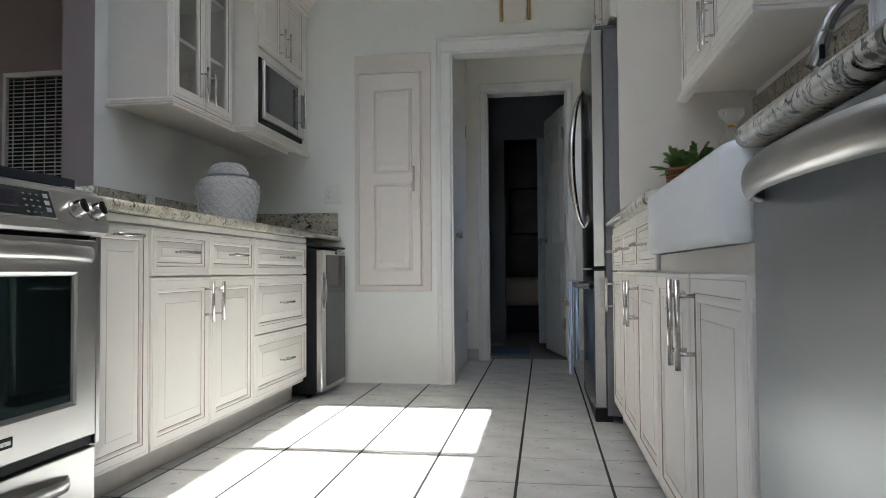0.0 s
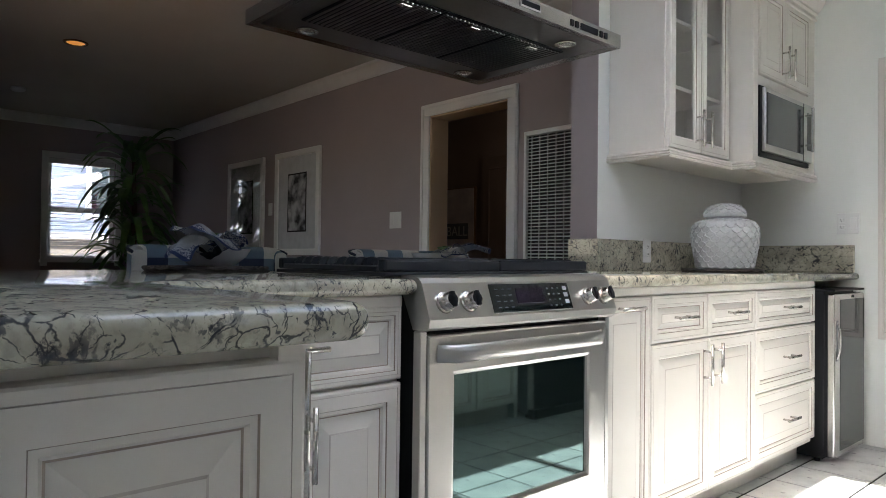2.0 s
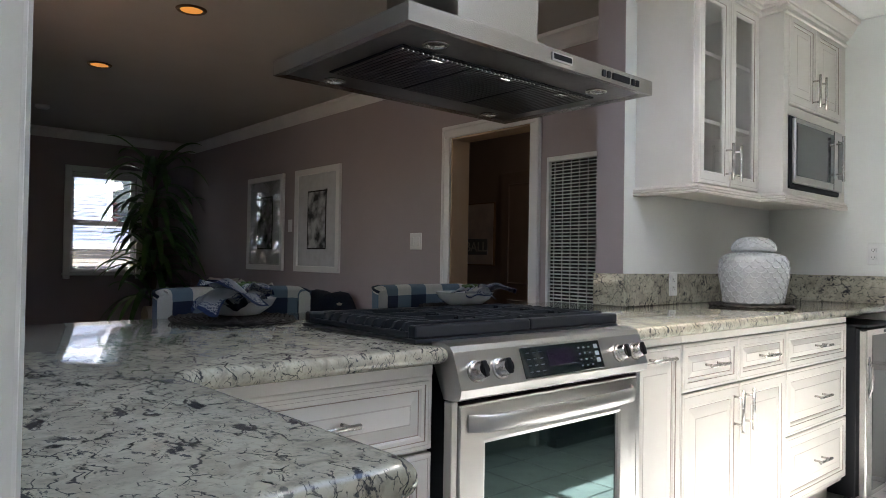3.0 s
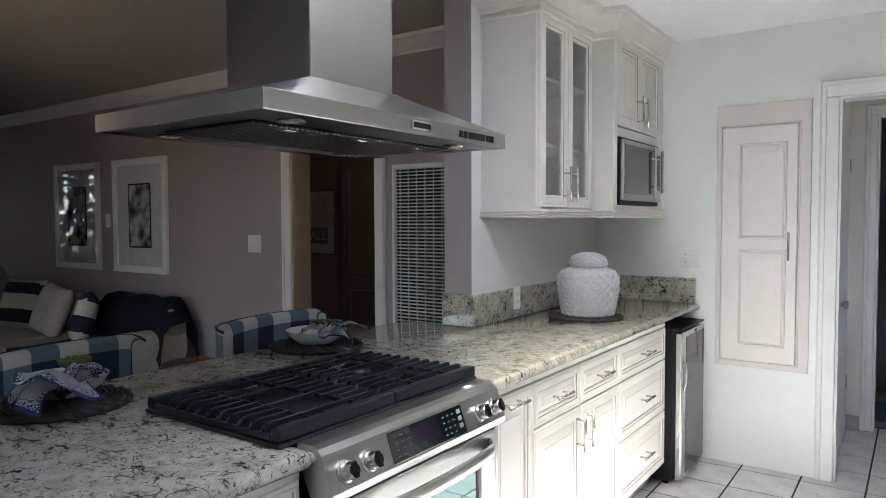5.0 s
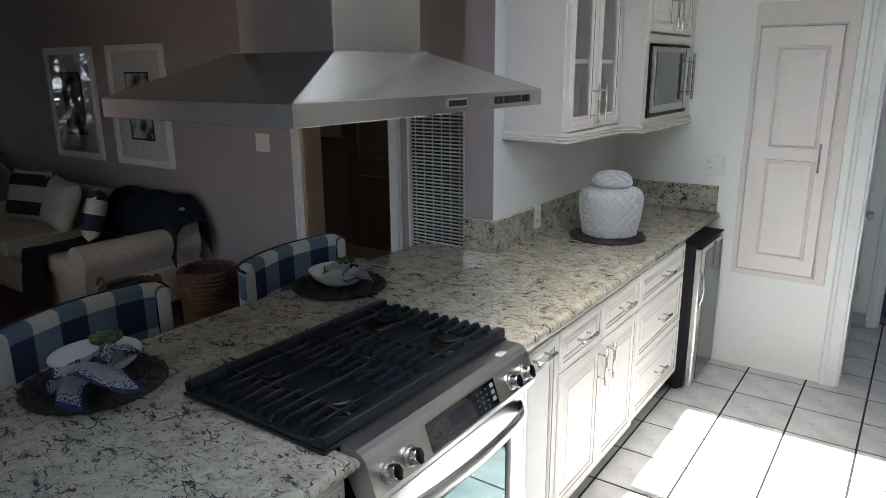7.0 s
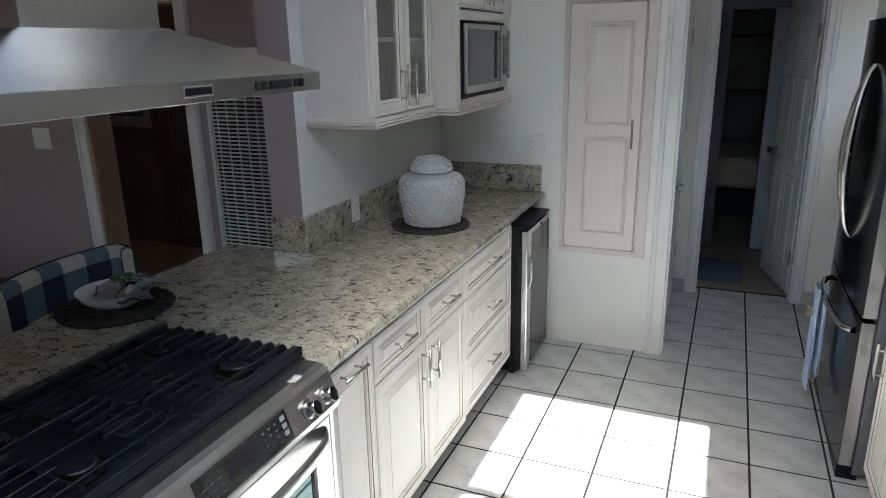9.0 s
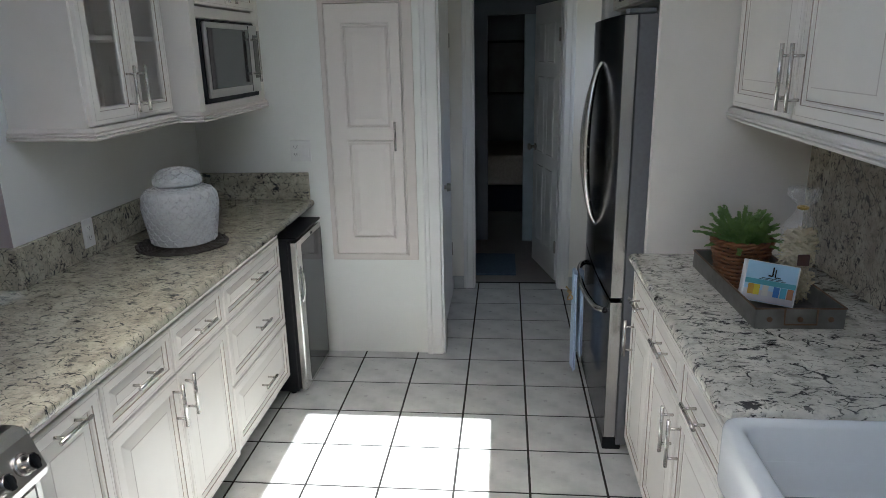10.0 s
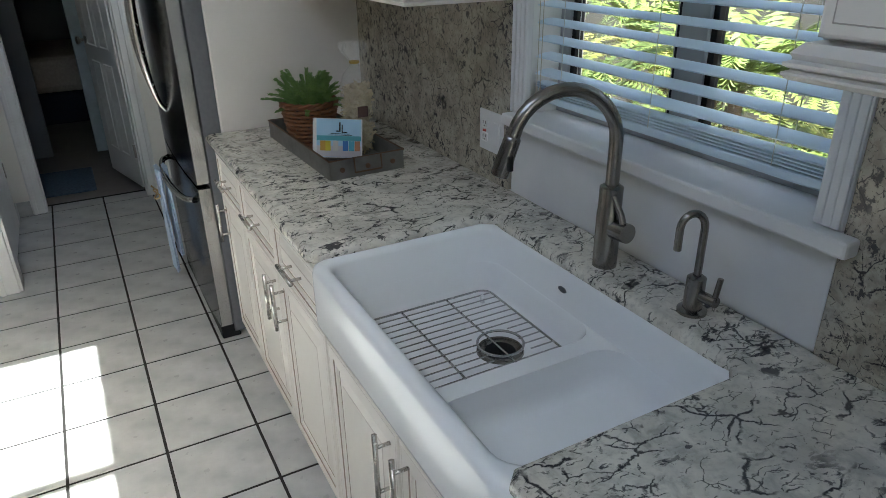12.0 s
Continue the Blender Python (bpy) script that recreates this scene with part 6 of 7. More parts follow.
for k in range(760):
    z = 0.010 + 0.19 * rng3.random()
    r = 0.046 * math.sqrt(rng3.random())
    a = 2 * math.pi * rng3.random()
    c = Vector((r * math.cos(a), r * math.sin(a), z))
    d = Vector((rng3.gauss(0, 1), rng3.gauss(0, 1), rng3.gauss(0, 0.7))).normalized()
    s = d.orthogonal().normalized()
    n_ = d.cross(s)
    L_ = rng3.uniform(0.012, 0.021)
    rows_ = []
    for q_ in range(5):
        u = q_ / 4 - 0.5
        b = 1.5 * u
        w = (math.cos(b) * s + math.sin(b) * n_) * 0.0032
        rows_.append((bm.verts.new(c + d * L_ * 2 * u + w), bm.verts.new(c + d * L_ * 2 * u - w)))
    for q_ in range(4):
        bm.faces.new((rows_[q_][0], rows_[q_ + 1][0], rows_[q_ + 1][1], rows_[q_][1]))
tagged(part("pasta", bm, M_PASTA, pb, "loose twisted pasta pieces"), kind="stuff")
bm = bmesh.new()
loops = []
for z, r, cr in ((0.001, 0.040, 0.001), (0.01, 0.050, 0.001), (0.10, 0.054, 0.0015), (0.19, 0.052, 0.002), (0.225, 0.040, 0.003), (0.252, 0.016, 0.003), (0.262, 0.012, 0.002), (0.272, 0.02, 0.004), (0.295, 0.042, 0.009), (0.315, 0.035, 0.012)):
    loops.append([((r + cr * math.sin(7 * a + 40 * z)) * math.cos(a), (r + cr * math.sin(7 * a + 40 * z)) * math.sin(a), z + 0.4 * cr * math.sin(5 * a)) for a in [2 * math.pi * k / 28 for k in range(28)]])
ring_faces(bm, loops, True, False)
M_CELLO = bpy.data.materials.new("cellophane")
M_CELLO.use_nodes = True
pz = M_CELLO.node_tree.nodes["Principled BSDF"]
pz.inputs["Base Color"].default_value = (0.95, 0.95, 0.95, 1)
pz.inputs["Roughness"].default_value = 0.06
pz.inputs["Alpha"].default_value = 0.11
smooth(part("wrapper", bm, M_CELLO, pb, "clear crinkled cellophane"), 70)
bm = bmesh.new()
tube(bm, [(0.0135 * math.cos(a), 0.0135 * math.sin(a), 0.262) for a in [2 * math.pi * k / 16 for k in range(16)]], 0.004, 6, True)
part("tie", bm, mat("gold_tie", (0.45, 0.30, 0.06), rough=0.4), pb, "gold twist tie")
part("paper_label", box(-0.02, 0.014, -0.058, -0.055, 0.115, 0.145), mat("dark_label", (0.08, 0.04, 0.03), rough=0.6), pb)

# towel on the freezer handle
tw = thing("hand_towel", pose(1.462, -0.40, 0), "pale blue hand towel tied to the fridge handle", "towel")
M_TOWEL = cloth_mat("towel_blue", (0.44, 0.54, 0.68), (0.37, 0.47, 0.62), 90, "noise")
for side, x_, zb in ((0, -0.016, 0.14), (1, 0.016, 0.22)):
    bm = bmesh.new()
    loops = []
    for k in range(15):
        u = k / 14
        z = 0.645 - (0.645 - zb) * u
        w = 0.044 + 0.042 * u if u > 0.25 else 0.06 - 0.13 * u * (1 if u < 0.12 else 0.6)
        row = []
        for a in range(20):
            b = 2 * math.pi * a / 20
            wob = 1 + 0.18 * math.sin(5 * b + 3 * u)
            row.append((x_ + 0.011 * math.sin(b) * wob, w * math.cos(b) * wob, z))
        loops.append(row)
    ring_faces(bm, loops)
    smooth(part("cloth_fold", bm, M_TOWEL, tw), 80)
bm = bmesh.new()
tube(bm, [(-0.03 - 0.02 * math.sin(a) ** 2, 0.04 * math.cos(a), 0.52 + 0.02 * math.sin(a)) for a in [2 * math.pi * k / 20 for k in range(20)]], 0.004, 6, True)
tube(bm, [(-0.03, 0.03, 0.52), (-0.05, 0.07, 0.54), (-0.05, 0.10, 0.525)], 0.0035, 6)
part("twine", bm, mat("twine", (0.45, 0.32, 0.16), rough=0.9, scale=60), tw, "tan twine bow")

# ---- door chime above the hall doorway ----
ch = thing("door_chime", pose(1.145, 0, 2.40), "cream door chime box with brass tubes", "door chime")
part("cover", box(-0.07, 0.07, -0.035, 0, -0.16, 0.08, 0.006, 2), M_CAB, ch)
for x in (-0.085, 0.085):
    bm = bmesh.new()
    tube(bm, [(x, -0.02, -0.15), (x, -0.02, 0.08)], 0.011, 14)
    smooth(part("tube", bm, mat("brass", (0.45, 0.32, 0.14), rough=0.3, metal=1.0), ch, "brass chime tube"))

# ---- hall things ----
def six_panel(parent, w, h, y, facing):
    for zc, hh in ((0.20, 0.62), (0.92, 0.58), (1.60, 0.28)):
        for xc in (0.11, w / 2 + 0.035):
            pw = w / 2 - 0.145
            bm = bmesh.new()
            st_ = [(0, 0.0), (0.006, 0.006), (0.014, 0.002), (0.045, 0.005)]
            lp = [[(i, -d * 1.0, i), (pw - i, -d, i), (pw - i, -d, hh - i), (i, -d, hh - i)] for i, d in st_]
            ring_faces(bm, lp, False, True)
            o = part("panel", bm, M_TRIM, parent)
            o.matrix_basis = pose(xc, y, zc) if facing < 0 else pose(xc + pw, y, zc, 0, 0, 180)
M_BRASSN = mat("worn_nickel", (0.40, 0.38, 0.35), rough=0.3, metal=1.0, scale=20)
dl = thing("open_door", pose(FX1 - 0.022, HY + 0.14, 0.012, 0, 0, 104), "white six-panel door standing ajar", "door")
part("leaf", box(0, 0.62, -0.035, 0.0, 0, 2.02, 0.002), M_TRIM, dl)
six_panel(dl, 0.62, 2.02, 0.0005, 1)
six_panel(dl, 0.62, 2.02, -0.0355, -1)
for s in (1, -1):
    bm = bmesh.new()
    y0_ = 0.0 if s > 0 else -0.035
    tube(bm, [(0.56, y0_, 0.95), (0.56, y0_ + s * 0.006, 0.95), (0.56, y0_ + s * 0.012, 0.95), (0.56, y0_ + s * 0.03, 0.95), (0.56, y0_ + s * 0.045, 0.95), (0.56, y0_ + s * 0.062, 0.95), (0.56, y0_ + s * 0.066, 0.95)], [0.028, 0.028, 0.011, 0.011, 0.026, 0.026, 0.012], 16)
    smooth(part("knob", bm, M_BRASSN, dl, "round nickel knob"))
for z in (0.22, 1.75):
    part("hinge", box(-0.012, 0.004, 0.0, 0.012, z, z + 0.09), M_BRASSN, dl)
cd = thing("closet_door", pose(0.705, 0.20, 0.012, 0, 0, 90), "closed white flush door in the hall wall", "door")
part("leaf", box(0, 0.78, -0.012, 0.004, 0, 2.02, 0.003), M_TRIM, cd)
for z in (0.30, 1.72):
    part("hinge", box(0.765, 0.79, -0.018, -0.012, z, z + 0.09), M_BRASSN, cd)
bm = bmesh.new()
tube(bm, [(0.06, -0.012, 0.93), (0.06, -0.02, 0.93), (0.06, -0.022, 0.93), (0.06, -0.045, 0.93), (0.06, -0.05, 0.93), (0.06, -0.07, 0.93)], [0.028, 0.028, 0.012, 0.012, 0.026, 0.022], 16)
smooth(part("knob", bm, M_BRASSN, cd, "round nickel knob"))
bm = bmesh.new()
add_box(bm, 0.70, 0.712, 1.0, HY, 0, 0.09)
add_box(bm, 0.712, FX0 - 0.072, HY - 0.012, HY, 0, 0.09)
add_box(bm, FX1 + 0.072, 1.95, HY - 0.012, HY, 0, 0.09)
tagged(link("baseboard_hall", bm, M_TILE), "short tiled baseboard in the hall", "baseboard", kind="structure")
rg_ = thing("bath_rug", pose(1.0, 1.72, 0), "blue-grey bath rug on the far floor", "rug")
part("mat_body", box(-0.2, 0.18, -0.28, 0.28, 0.0, 0.018, 0.008, 2), cloth_mat("rug_blue", (0.10, 0.15, 0.22), (0.07, 0.11, 0.17), 60, "noise"), rg_)
bd = thing("bed", pose(1.2, 4.2, 0), "bed with a pale cover in the dark far room", "bed")
part("mattress", box(-0.55, 0.8, -0.6, 0.75, 0.3, 0.62, 0.06, 3), M_CREAMC, bd)
part("base", box(-0.52, 0.78, -0.55, 0.75, 0, 0.3, 0.02, 1), M_NAVY, bd)
pc = thing("framed_picture", pose(1.12, 4.985, 1.5), "dim framed picture on the far wall", "picture")
part("frame", box(-0.27, 0.27, -0.025, 0, -0.32, 0.32, 0.006), M_BLACK, pc)
part("print", box(-0.24, 0.24, -0.028, -0.02, -0.29, 0.29), mat("dim_print", (0.12, 0.14, 0.16), (0.06, 0.07, 0.08), rough=0.4, scale=4), pc)
# pale jamb and door edge at the inner doorway
tagged(link("door_jamb_5", box(1.25, 1.36, 2.47, 2.62, 0, 2.0, 0.004, 1), mat("blue_white_paint", (0.42, 0.50, 0.56), rough=0.5)), "pale blue-white jamb of the inner doorway", "door jamb", kind="structure")

# ---- living room ----
def crown_run(path, name, label):
    prof = [(0.0, CEIL - 0.085), (0.010, CEIL - 0.085), (0.014, CEIL - 0.07), (0.02, CEIL - 0.064), (0.045, CEIL - 0.03), (0.06, CEIL - 0.012), (0.075, CEIL - 0.006), (0.075, CEIL + 0.018), (0.0, CEIL + 0.018)]
    return tagged(smooth(link(name, swept(prof, path), M_TRIM), 30), label, "crown moulding", kind="structure")
crown_run([(LRX, -4.1), (LRX, LRY), (XL - 0.16, LRY)], "trim_crown_living", "white crown moulding round the living room")
skin = bmesh.new()
add_box(skin, XL - 0.153, XL - 0.15, -1.523, LRY, CT + 0.15, CEIL)
add_box(skin, XL - 0.153, XL - 0.0005, -1.524, -1.5205, CT + 0.15, CEIL)
wall("wall_stub_skin", skin, M_MAUVE, "mauve-grey painted end of the wall stub")
gr = thing("wall_heater", pose(-1.31, LRY, 0), "white wall heater with a tall louvred grille", "heater")
part("back_plate", box(-0.19, 0.19, -0.006, 0, 0.32, 1.745), M_BLACK, gr)
for nm, b in (("frame_side", (-0.205, -0.185, -0.03, 0, 0.30, 1.765)), ("frame_side", (0.185, 0.205, -0.03, 0, 0.30, 1.765)), ("frame_head", (-0.185, 0.185, -0.03, 0, 1.735, 1.765)), ("frame_foot", (-0.185, 0.185, -0.03, 0, 0.30, 0.32))):
    part(nm, box(*b, bevel=0.003), M_TRIM, gr)
ls_ = shared(("louvre",), lambda: box(-0.185, 0.185, -0.006, 0.006, -0.0022, 0.0022, 0.0006), M_TRIM)
for k in range(68):
    child("louvre", ls_, gr, (0, -0.018, 0.332 + 0.0207 * k), (22, 0, 0))
for k in range(6):
    x = -0.185 + 0.37 * (k + 0.5) / 6
    part("upright", box(x - 0.0012, x + 0.0012, -0.014, -0.008, 0.32, 1.735), M_TRIM, gr)
def picture(xc, label, glossy):
    e = thing("framed_picture", pose(xc, LRY, 1.48), label, "picture", "pictures over the sofa")
    w, h = 0.395, 0.48
    bm = bmesh.new()
    rr = lambda i, y: [(-w + i, y, -h + i), (w - i, y, -h + i), (w - i, y, h - i), (-w + i, y, h - i)]
    ring_faces(bm, [rr(0, 0), rr(0, -0.024), rr(0.004, -0.028), rr(0.05, -0.028), rr(0.056, -0.022), rr(0.056, -0.008)], False, False)
    part("frame", bm, M_TRIM, e, "white moulded frame")
    part("mount", box(-w + 0.05, w - 0.05, -0.010, -0.002, -h + 0.05, h - 0.05), mat("mount_card", (0.55, 0.56, 0.58), rough=0.7), e)
    part("print_edge", box(-0.165, 0.165, -0.013, -0.009, -0.27, 0.27), M_BLACK, e)
    am = cloth_mat("ink_art", (0.03, 0.03, 0.035), (0.45, 0.45, 0.47), 7, "noise")
    part("print", box(-0.152, 0.152, -0.0145, -0.012, -0.257, 0.257), am, e, "black and grey abstract ink print")
    if glossy:
        g_ = part("glass", box(-w + 0.054, w - 0.054, -0.0185, -0.0165, -h + 0.054, h - 0.054), M_GLASS, e, "reflective picture glass")
        g_.visible_shadow = False
picture(-5.285, "white framed abstract ink picture behind glass", True)
picture(-4.257, "white framed abstract ink picture on the mauve wall", False)

# living room window, its blind and what lies outside
lw = thing("window_2", pose(LRX, 0, 0), "white living room window with a slatted blind", "window", kind="structure")
for b in ((LWY0 - 0.07, LWY0, LWZ0 - 0.07, LWZ1 + 0.07), (LWY1, LWY1 + 0.07, LWZ0 - 0.07, LWZ1 + 0.07)):
    part("casing_side", box(0, 0.022, *b, bevel=0.004), M_TRIM, lw)
part("casing_head", box(0, 0.022, LWY0, LWY1, LWZ1, LWZ1 + 0.07, 0.004), M_TRIM, lw)
part("window_sill", box(-0.13, 0.045, LWY0 - 0.08, LWY1 + 0.08, LWZ0 - 0.03, LWZ0, 0.004), M_TRIM, lw)
for z0_, z1_ in ((LWZ0, LWZ0 + 0.05), (LWZ1 - 0.05, LWZ1), ((LWZ0 + LWZ1) / 2 - 0.03, (LWZ0 + LWZ1) / 2 + 0.03)):
    part("sash_rail", box(-0.11, -0.07, LWY0, LWY1, z0_, z1_), M_TRIM, lw)
for y0_ in (LWY0, LWY1 - 0.045):
    part("sash_stile", box(-0.11, -0.07, y0_, y0_ + 0.045, LWZ0 + 0.05, LWZ1 - 0.05), M_TRIM, lw)
g_ = part("pane", box(-0.092, -0.088, LWY0 + 0.04, LWY1 - 0.04, LWZ0 + 0.04, LWZ1 - 0.04), M_GLASS, lw)
g_.visible_shadow = False
lb = thing("window_blind", pose(LRX, 0, 0), "white slatted blind with open slats", "blind")
lsm = shared(("slat", "living"), lambda: box(-0.022, 0.022, LWY0 + 0.01, LWY1 - 0.01, -0.0014, 0.0014), M_TRIM)
for k in range(25):
    child("slat", lsm, lb, (-0.035, 0, LWZ0 + 0.03 + 0.044 * k), (0, 6, 0))
part("bottom_rail", box(-0.055, -0.015, LWY0 + 0.01, LWY1 - 0.01, LWZ0 + 0.002, LWZ0 + 0.016), M_TRIM, lb)
part("head_rail", box(-0.06, -0.01, LWY0 + 0.005, LWY1 - 0.005, LWZ1 - 0.05, LWZ1 - 0.002), M_TRIM, lb)
hs = thing("neighbour_house", pose(-11.5, -1.0, -0.3), "pale grey neighbouring house with white trim", "house")
M_SIDING = mat("house_siding", (0.34, 0.37, 0.43), rough=0.8, scale=3)
part("wall", box(-0.2, 0, -5, 5, 0, 4.2), M_SIDING, hs)
for k in range(14):
    part("siding_board", box(0, 0.02, -5, 5, 0.05 + 0.3 * k, 0.30 + 0.3 * k, 0.004), M_SIDING, hs)
part("roof", box(-0.4, 0.6, -5.2, 5.2, 4.2, 4.4), mat("roof_grey", (0.2, 0.2, 0.2), rough=0.9), hs)
for y0_ in (-3.4, -1.6, 0.1):
    w_ = part("window", box(0.02, 0.07, y0_, y0_ + 1.0, 1.9, 3.1, 0.005), M_TRIM, hs)
    part("pane", box(0.055, 0.075, y0_ + 0.08, y0_ + 0.46, 1.98, 3.02), M_DGLASS, w_)
    part("pane", box(0.055, 0.075, y0_ + 0.54, y0_ + 0.92, 1.98, 3.02), M_DGLASS, w_)
part("porch_rail", box(0.8, 0.86, -5, 5, 1.25, 1.37), M_TRIM, hs)
part("porch_roof", box(0.0, 1.2, -5, 5, 1.52, 1.62), M_TRIM, hs)
for k in range(34):
    part("baluster", box(0.81, 0.85, -4.9 + 0.29 * k, -4.86 + 0.29 * k, 0.3, 1.25), M_TRIM, hs)
br_ = bmesh.new()
tube(br_, [(0.5, -3.2, 1.7), (0.5, 0.2, 2.6)], 0.07, 8)
part("brace", br_, M_TRIM, hs)
fl = thing("red_flag", pose(-10.4, -0.62, 1.55), "bright red cloth hanging outside", "flag")
part("cloth", box(-0.02, 0.02, -0.16, 0.16, 0.0, 0.55, 0.01), mat("red_cloth", (0.6, 0.02, 0.03), rough=0.8), fl)

# tall plant
tp = thing("house_plant", pose(-6.55, -1.70, 0), "tall dracaena with long drooping dark green leaves", "plant")
smooth(part("pot", lathe([(0.15, 0), (0.17, 0.02), (0.2, 0.34), (0.205, 0.36), (0.19, 0.36), (0.185, 0.32), (0.001, 0.32)], 28), mat("pot_grey", (0.16, 0.15, 0.14), rough=0.5), tp))
bm = bmesh.new()
tube(bm, [(0, 0, 0.3), (0.02, 0.01, 0.9), (-0.01, 0.02, 1.5), (0.01, 0.0, 2.0)], [0.035, 0.032, 0.028, 0.02], 10)
smooth(part("trunk", bm, mat_stem, tp))
M_DRAC = mat("dracaena_leaf", (0.10, 0.21, 0.05), (0.055, 0.13, 0.03), rough=0.42, scale=12)
rng4 = random.Random(9)
for tier, z0_ in enumerate((0.62, 0.86, 1.08, 1.30, 1.52, 1.74, 1.95)):
    for k in range(15):
        az = 2 * math.pi * (k + rng4.random() * 0.8) / 15 + tier
        L_ = rng4.uniform(0.46, 0.70)
        lift = rng4.uniform(0.25, 1.15) if tier < 6 else rng4.uniform(0.6, 1.5)
        droop = rng4.uniform(0.7, 1.25)
        d, s = Vector((math.cos(az), math.sin(az), 0)), Vector((-math.sin(az), math.cos(az), 0))
        bm = bmesh.new()
        prev = None
        z_ = z0_ + 0.12 * rng4.random()
        for q_ in range(10):
            u = q_ / 9
            p = d * (0.02 + L_ * (u - 0.12 * u * u)) + Vector((0, 0, z_ + L_ * (lift * u - droop * u * u)))
            w = 0.037 * (0.45 + 2.2 * u * (1 - u)) * (1 if q_ < 9 else 0.08)
            row = (bm.verts.new(p + s * w + Vector((0, 0, 0.35 * w))), bm.verts.new(p), bm.verts.new(p - s * w + Vector((0, 0, 0.35 * w))))
            if prev:
                bm.faces.new((prev[0], row[0], row[1], prev[1]))
                bm.faces.new((prev[1], row[1], row[2], prev[2]))
            prev = row
        smooth(part("leaf", bm, M_DRAC, tp), 60)

# sofa
M_SOFA = cloth_mat("sofa_linen", (0.52, 0.465, 0.375), (0.46, 0.41, 0.33), 30, "noise")
so = thing("sofa", pose(-4.70, -1.06, 0, 0, 0, 0), "cream upholstered sofa with rolled arms", "sofa")
# local: back along +y at 0, seat towards -y
smooth(part("base", box(-1.22, 1.22, -0.88, -0.02, 0.08, 0.36, 0.03, 3), M_SOFA, so), 60)
smooth(part("backrest", box(-1.22, 1.22, -0.24, 0.0, 0.34, 0.80, 0.09, 5), M_SOFA, so), 60)
for x0_ in (-0.99, 0.01):
    smooth(part("seat_cushion", box(x0_, x0_ + 0.98, -0.92, -0.22, 0.36, 0.50, 0.05, 4), M_SOFA, so), 60)
for s in (-1, 1):
    bm = bmesh.new()
    prof = [(s * 1.02, 0.08), (s * 1.02, 0.44)] + [(s * (1.125 - 0.115 * math.cos(math.pi * k / 12)), 0.50 + 0.125 * math.sin(math.pi * k / 12)) for k in range(13)] + [(s * 1.225, 0.44), (s * 1.205, 0.40), (s * 1.205, 0.08)]
    ring_faces(bm, [[(x, y, z) for x, z in prof] for y in (-0.94, -0.92, -0.05)])
    bmesh.ops.recalc_face_normals(bm, faces=bm.faces)
    smooth(part("arm", bm, M_SOFA, so), 40)
for x in (-1.15, 1.15):
    for y in (-0.85, -0.06):
        part("foot", box(x - 0.03, x + 0.03, y - 0.03, y + 0.03, 0, 0.08, 0.005), M_DWOOD, so)
def cushion(m, w, h, t, label, stripes):
    e = thing("throw_pillow", m, label, "pillow", "pillows on the sofa")
    n = 12
    def shell(x0_, x1_, inflate):
        bm = bmesh.new()
        rows_ = {}
        for sgn in (1, -1):
            g2 = []
            for i in range(n + 1):
                r_ = []
                for j in range(n + 1):
                    u, v = x0_ + (x1_ - x0_) * i / n, -1 + 2 * j / n
                    th = inflate * t * max(0, (1 - u ** 4)) ** 0.5 * max(0, (1 - v ** 4)) ** 0.5
                    r_.append(bm.verts.new((w * u * (1 - 0.06 * (1 - v * v)), sgn * th, h * v * (1 - 0.06 * (1 - u * u)))))
                g2.append(r_)
            for i in range(n):
                for j in range(n):
                    bm.faces.new((g2[i][j], g2[i + 1][j], g2[i + 1][j + 1], g2[i][j + 1]) if sgn < 0 else (g2[i][j + 1], g2[i + 1][j + 1], g2[i + 1][j], g2[i][j]))
        bmesh.ops.remove_doubles(bm, verts=bm.verts, dist=1e-4)
        return bm
    smooth(part("cover", shell(-1, 1, 1.0), M_CREAMC, e), 80)
    for a, b in stripes:
        bm = shell(-1, 1, 1.025)
        bmesh.ops.bisect_plane(bm, geom=bm.verts[:] + bm.edges[:] + bm.faces[:], plane_co=(0, 0, h * a), plane_no=(0, 0, 1), clear_inner=True)
        bmesh.ops.bisect_plane(bm, geom=bm.verts[:] + bm.edges[:] + bm.faces[:], plane_co=(0, 0, h * b), plane_no=(0, 0, 1), clear_outer=True)
        smooth(part("stripe", bm, M_NAVY, e, "navy stripe"), 80)
    return e
cushion(pose(-5.45, -1.42, 0.70, -18, 0, 12), 0.25, 0.23, 0.09, "cream pillow with broad navy stripes", [(-0.75, -0.25), (0.35, 0.8)])
cushion(pose(-4.85, -1.45, 0.69, -20, 6, -6), 0.24, 0.22, 0.09, "plain cream square pillow", [])
cushion(pose(-4.22, -1.50, 0.68, -16, -12, -30), 0.22, 0.21, 0.08, "cream pillow with a navy band and corner", [(-0.6, 0.0), (0.55, 0.9)])
th_ = thing("throw_blanket", pose(-4.0, -1.06, 0), "navy fringed throw draped over the sofa back", "blanket")
bm = bmesh.new()
prof = [(-0.30, 0.52), (-0.285, 0.66), (-0.26, 0.78), (-0.20, 0.835), (-0.10, 0.85), (-0.02, 0.835), (0.012, 0.77), (0.016, 0.55)]
loops = []
for k in range(17):
    x = -0.28 + 0.86 * k / 16
    drop = 0.0 if x < 0.44 else (x - 0.44) * 1.6
    loops.append([(x + 0.012 * math.sin(5 * y), y - 0.008 + 0.012 * math.sin(11 * x + 3 * z), z - drop * 0.8 + 0.012 * math.sin(17 * x)) for y, z in prof])
ring_faces(bm, loops, False, False, cyclic=False)
bmesh.ops.solidify(bm, geom=bm.faces[:], thickness=0.012)
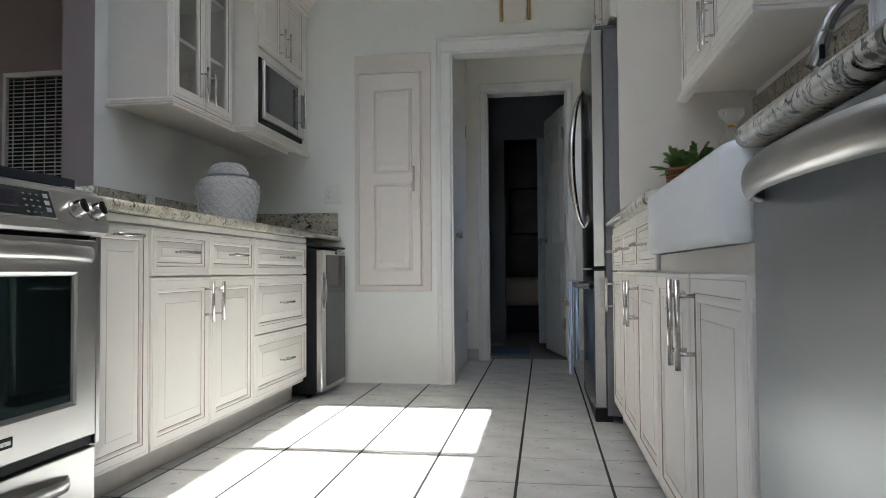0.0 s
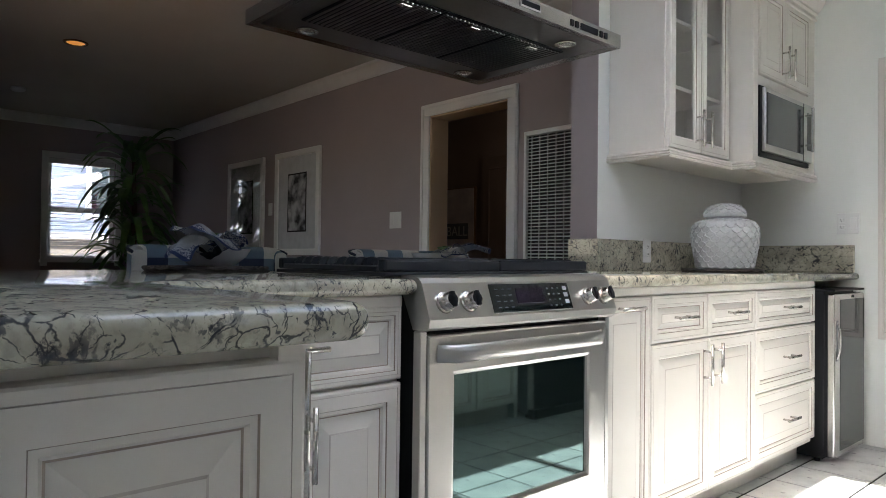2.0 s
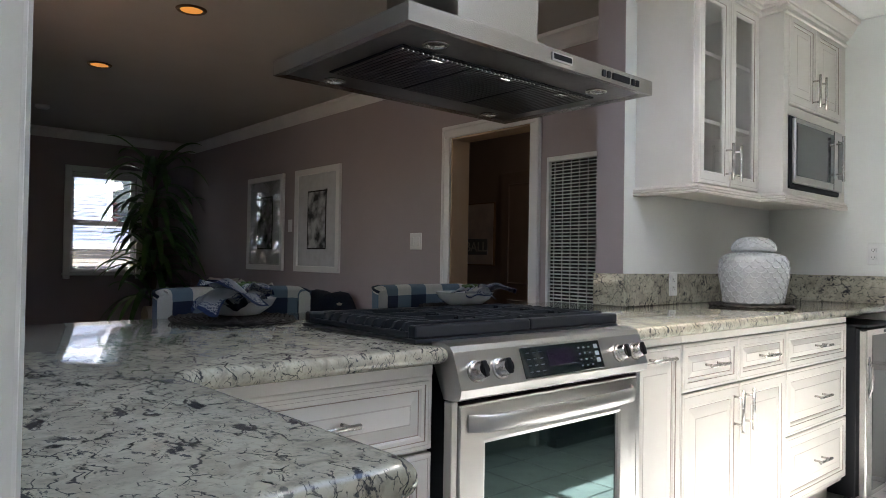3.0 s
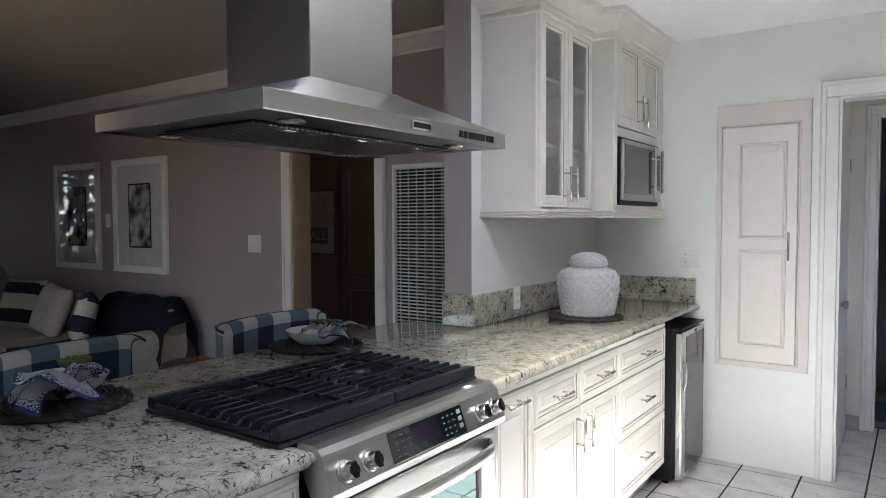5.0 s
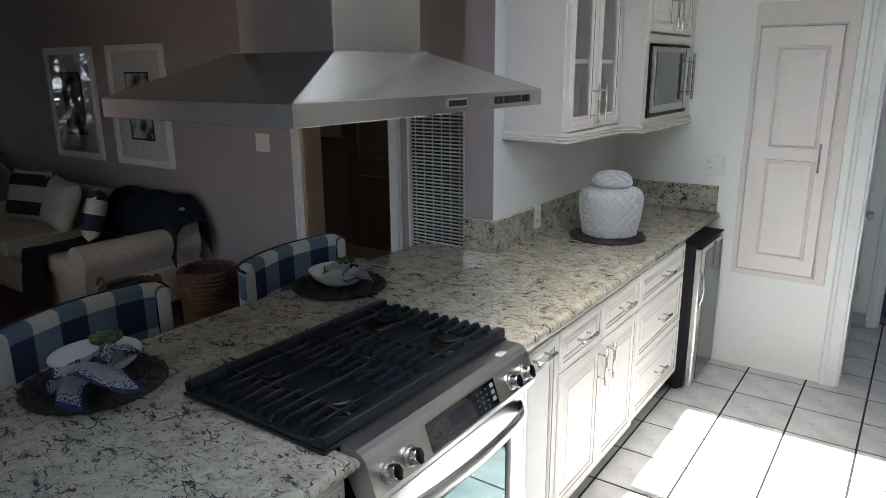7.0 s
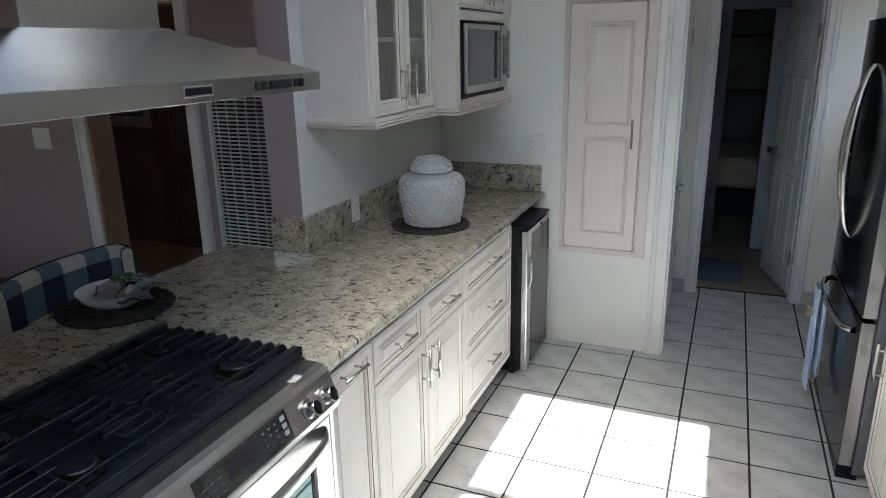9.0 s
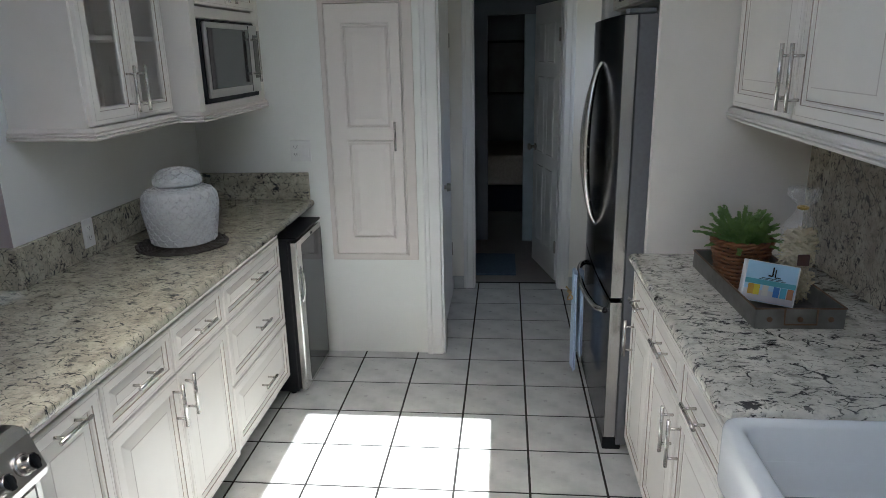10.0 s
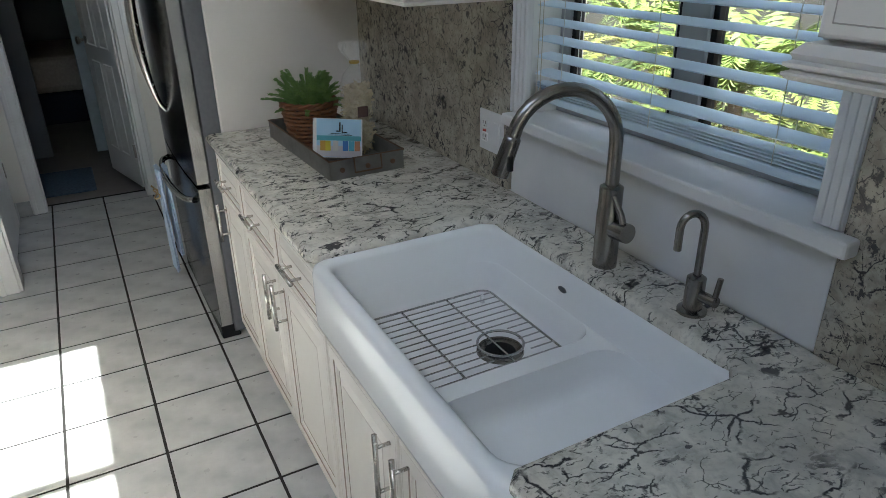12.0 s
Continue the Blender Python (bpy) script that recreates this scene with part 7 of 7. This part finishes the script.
smooth(part("cloth", bm, M_NAVY, th_), 80)
th2 = thing("throw_blanket", pose(-3.95, -1.95, 0), "navy throw hanging over the sofa seat", "blanket")
bm = bmesh.new()
loops = []
for k in range(13):
    y = 0.55 - 0.62 * min(k, 7) / 7 if k <= 7 else -0.07 - 0.01 * (k - 7)
    z = 0.512 if k <= 7 else 0.505 - 0.07 * (k - 7)
    loops.append([(-0.36 + 0.34 * q_ / 10 + 0.01 * math.sin(3 * k), y + 0.006 * math.sin(9 * q_), z + 0.006 * math.sin(4 * q_ + k)) for q_ in range(11)])
ring_faces(bm, loops, False, False, cyclic=False)
bmesh.ops.solidify(bm, geom=bm.faces[:], thickness=0.01)
smooth(part("cloth", bm, M_NAVY, th2), 80)
for m_, lab in ((pose(-2.78, -1.55, 0), "tall round brown wicker basket by the sofa"), (pose(-3.08, -1.92, 0), "round wicker basket with small handles")):
    b_ = basket(m_, 0.15, 0.175, 0.50 if lab[0] == "t" else 0.43, lab, M_WICK2, 18, 22)
    if lab[0] == "r":
        for s in (-1, 1):
            bm = bmesh.new()
            tube(bm, [(s * 0.05 * math.cos(a) + (0.12 if s > 0 else -0.12), s * 0.12, 0.43 + 0.06 * math.sin(a)) for a in [math.pi * k / 8 for k in range(9)]], 0.01, 6)
            part("handle", bm, M_WICK2, b_)

# ceiling fittings
M_WARM = glow("warm_lamp", (1.0, 0.40, 0.08), 0.05)
def downlight(x, y, z, lit, label):
    e = thing("ceiling_light", pose(x, y, z), label, "ceiling light", "recessed ceiling lights")
    smooth(part("trim_ring", lathe([(0.062, -0.001), (0.064, -0.008), (0.078, -0.008), (0.085, -0.001)], 32), M_TRIM if not lit else M_RUST, e), 50)
    part("lamp", lathe([(0.06, -0.0045), (0.001, -0.004)], 28), M_WARM if lit else M_CHROME, e)
downlight(-4.205, -2.865, CEIL + 0.02, True, "recessed ceiling light glowing warm orange")
downlight(-2.63, -2.785, CEIL + 0.02, True, "recessed ceiling light glowing warm orange")
downlight(0.57, -0.65, CEIL, False, "unlit recessed ceiling light with a steel ring")
sd_ = thing("smoke_detector", pose(-6.05, -2.89, CEIL + 0.02), "round white smoke detector on the ceiling", "smoke detector")
smooth(part("case", lathe([(0.06, -0.001), (0.062, -0.02), (0.05, -0.034), (0.001, -0.036)], 28), M_TRIM, sd_))

# side room behind the living room doorway
sr = thing("framed_picture", pose(-4.15, 0.897, 1.415), "glazed framed print with a blue lettered banner", "picture")
part("frame", box(-0.33, 0.33, -0.03, 0, -0.335, 0.335, 0.006), M_RUST, sr)
# print colour lightened to stand in for a window mirrored in the glass
part("print", box(-0.318, 0.318, -0.034, -0.028, -0.322, 0.322), mat("print_with_reflection", (0.62, 0.62, 0.66), (0.40, 0.41, 0.5), rough=0.05, scale=5), sr)
part("banner", box(-0.31, 0.24, -0.037, -0.033, -0.22, -0.05), mat("banner_blue", (0.10, 0.14, 0.20), rough=0.3), sr)
tx_ = bpy.data.curves.new("lettering", "FONT")
tx_.body, tx_.size, tx_.extrude, tx_.align_x = "YBALL", 0.15, 0.001, "CENTER"
to = new("lettering", tx_)
to.parent = sr
to.matrix_basis = pose(0.02, -0.0385, -0.185, 90, 0, 0)
tx_.materials.append(mat("banner_text", (0.45, 0.5, 0.55), rough=0.5))
sdr = thing("open_door", pose(LD1 - 0.05, LRY + 0.20, 0.012, 0, 0, 100), "dark brown door standing open into the side room", "door")
part("leaf", box(0, 0.72, -0.035, 0, 0, 1.98, 0.002), mat("brown_door", (0.24, 0.20, 0.185), rough=0.5, scale=4), sdr)
M_BDOOR = mat("brown_panel_door", (0.22, 0.185, 0.175), (0.19, 0.16, 0.15), rough=0.45, scale=4)
sd2 = thing("closet_door", pose(-3.72, 0.897, 0.0), "closed dark brown panelled closet door with a black knob", "door")
part("leaf", box(0, 0.74, -0.03, 0, 0, 2.04, 0.003), M_BDOOR, sd2)
for z0_, z1_ in ((0.12, 0.74), (0.90, 1.92)):
    bm = bmesh.new()
    ring_faces(bm, [[(0.10 + i, -0.03 - d, z0_ + i), (0.64 - i, -0.03 - d, z0_ + i), (0.64 - i, -0.03 - d, z1_ - i), (0.10 + i, -0.03 - d, z1_ - i)] for i, d in ((0, 0.0005), (0.006, 0.009), (0.018, 0.002), (0.03, 0.002))], False, True)
    part("panel", bm, M_BDOOR, sd2)
part("knob", box(0.66, 0.69, -0.055, -0.03, 0.81, 0.87, 0.006, 2), M_BLACK, sd2, "black door pull")
wl = thing("ceiling_light", pose(-2.2, 0.4, CEIL), "warm lit ceiling lamp in the side room", "ceiling light")
smooth(part("shade", lathe([(0.10, -0.001), (0.12, -0.03), (0.09, -0.06), (0.001, -0.07)], 24), glow("warm_shade", (1.0, 0.68, 0.42), 1.7), wl))


# ---- floor tiles, last ----
TP, TY = 0.3085, 0.304
def tile_bm(w, d):
    return box(0, w, 0, d, -0.009, 0, 0.0012)
for i in range(-4, 5):
    for j in range(-7, 19):
        xa, xb = 1.204 + TP * (i - 1), 1.204 + TP * i
        yb, ya = -0.69 - TY * (j - 1), -0.69 - TY * j
        xa, xb, ya, yb = max(xa, -0.13), min(xb, 2.2), max(ya, -6.1), min(yb, 1.27)
        if xb - xa < 0.02 or yb - ya < 0.02 or (ya >= 0 and xb < 0.6):
            continue
        if yb > 0.02 and xb < 0.6:
            yb = 0.02
        w_, d_ = xb - xa - 0.010, yb - ya - 0.011
        child("tile", shared(("tile", round(w_, 3), round(d_, 3)), lambda: tile_bm(w_, d_), M_TILE), floor, (xa + 0.005, ya + 0.0055, 0))
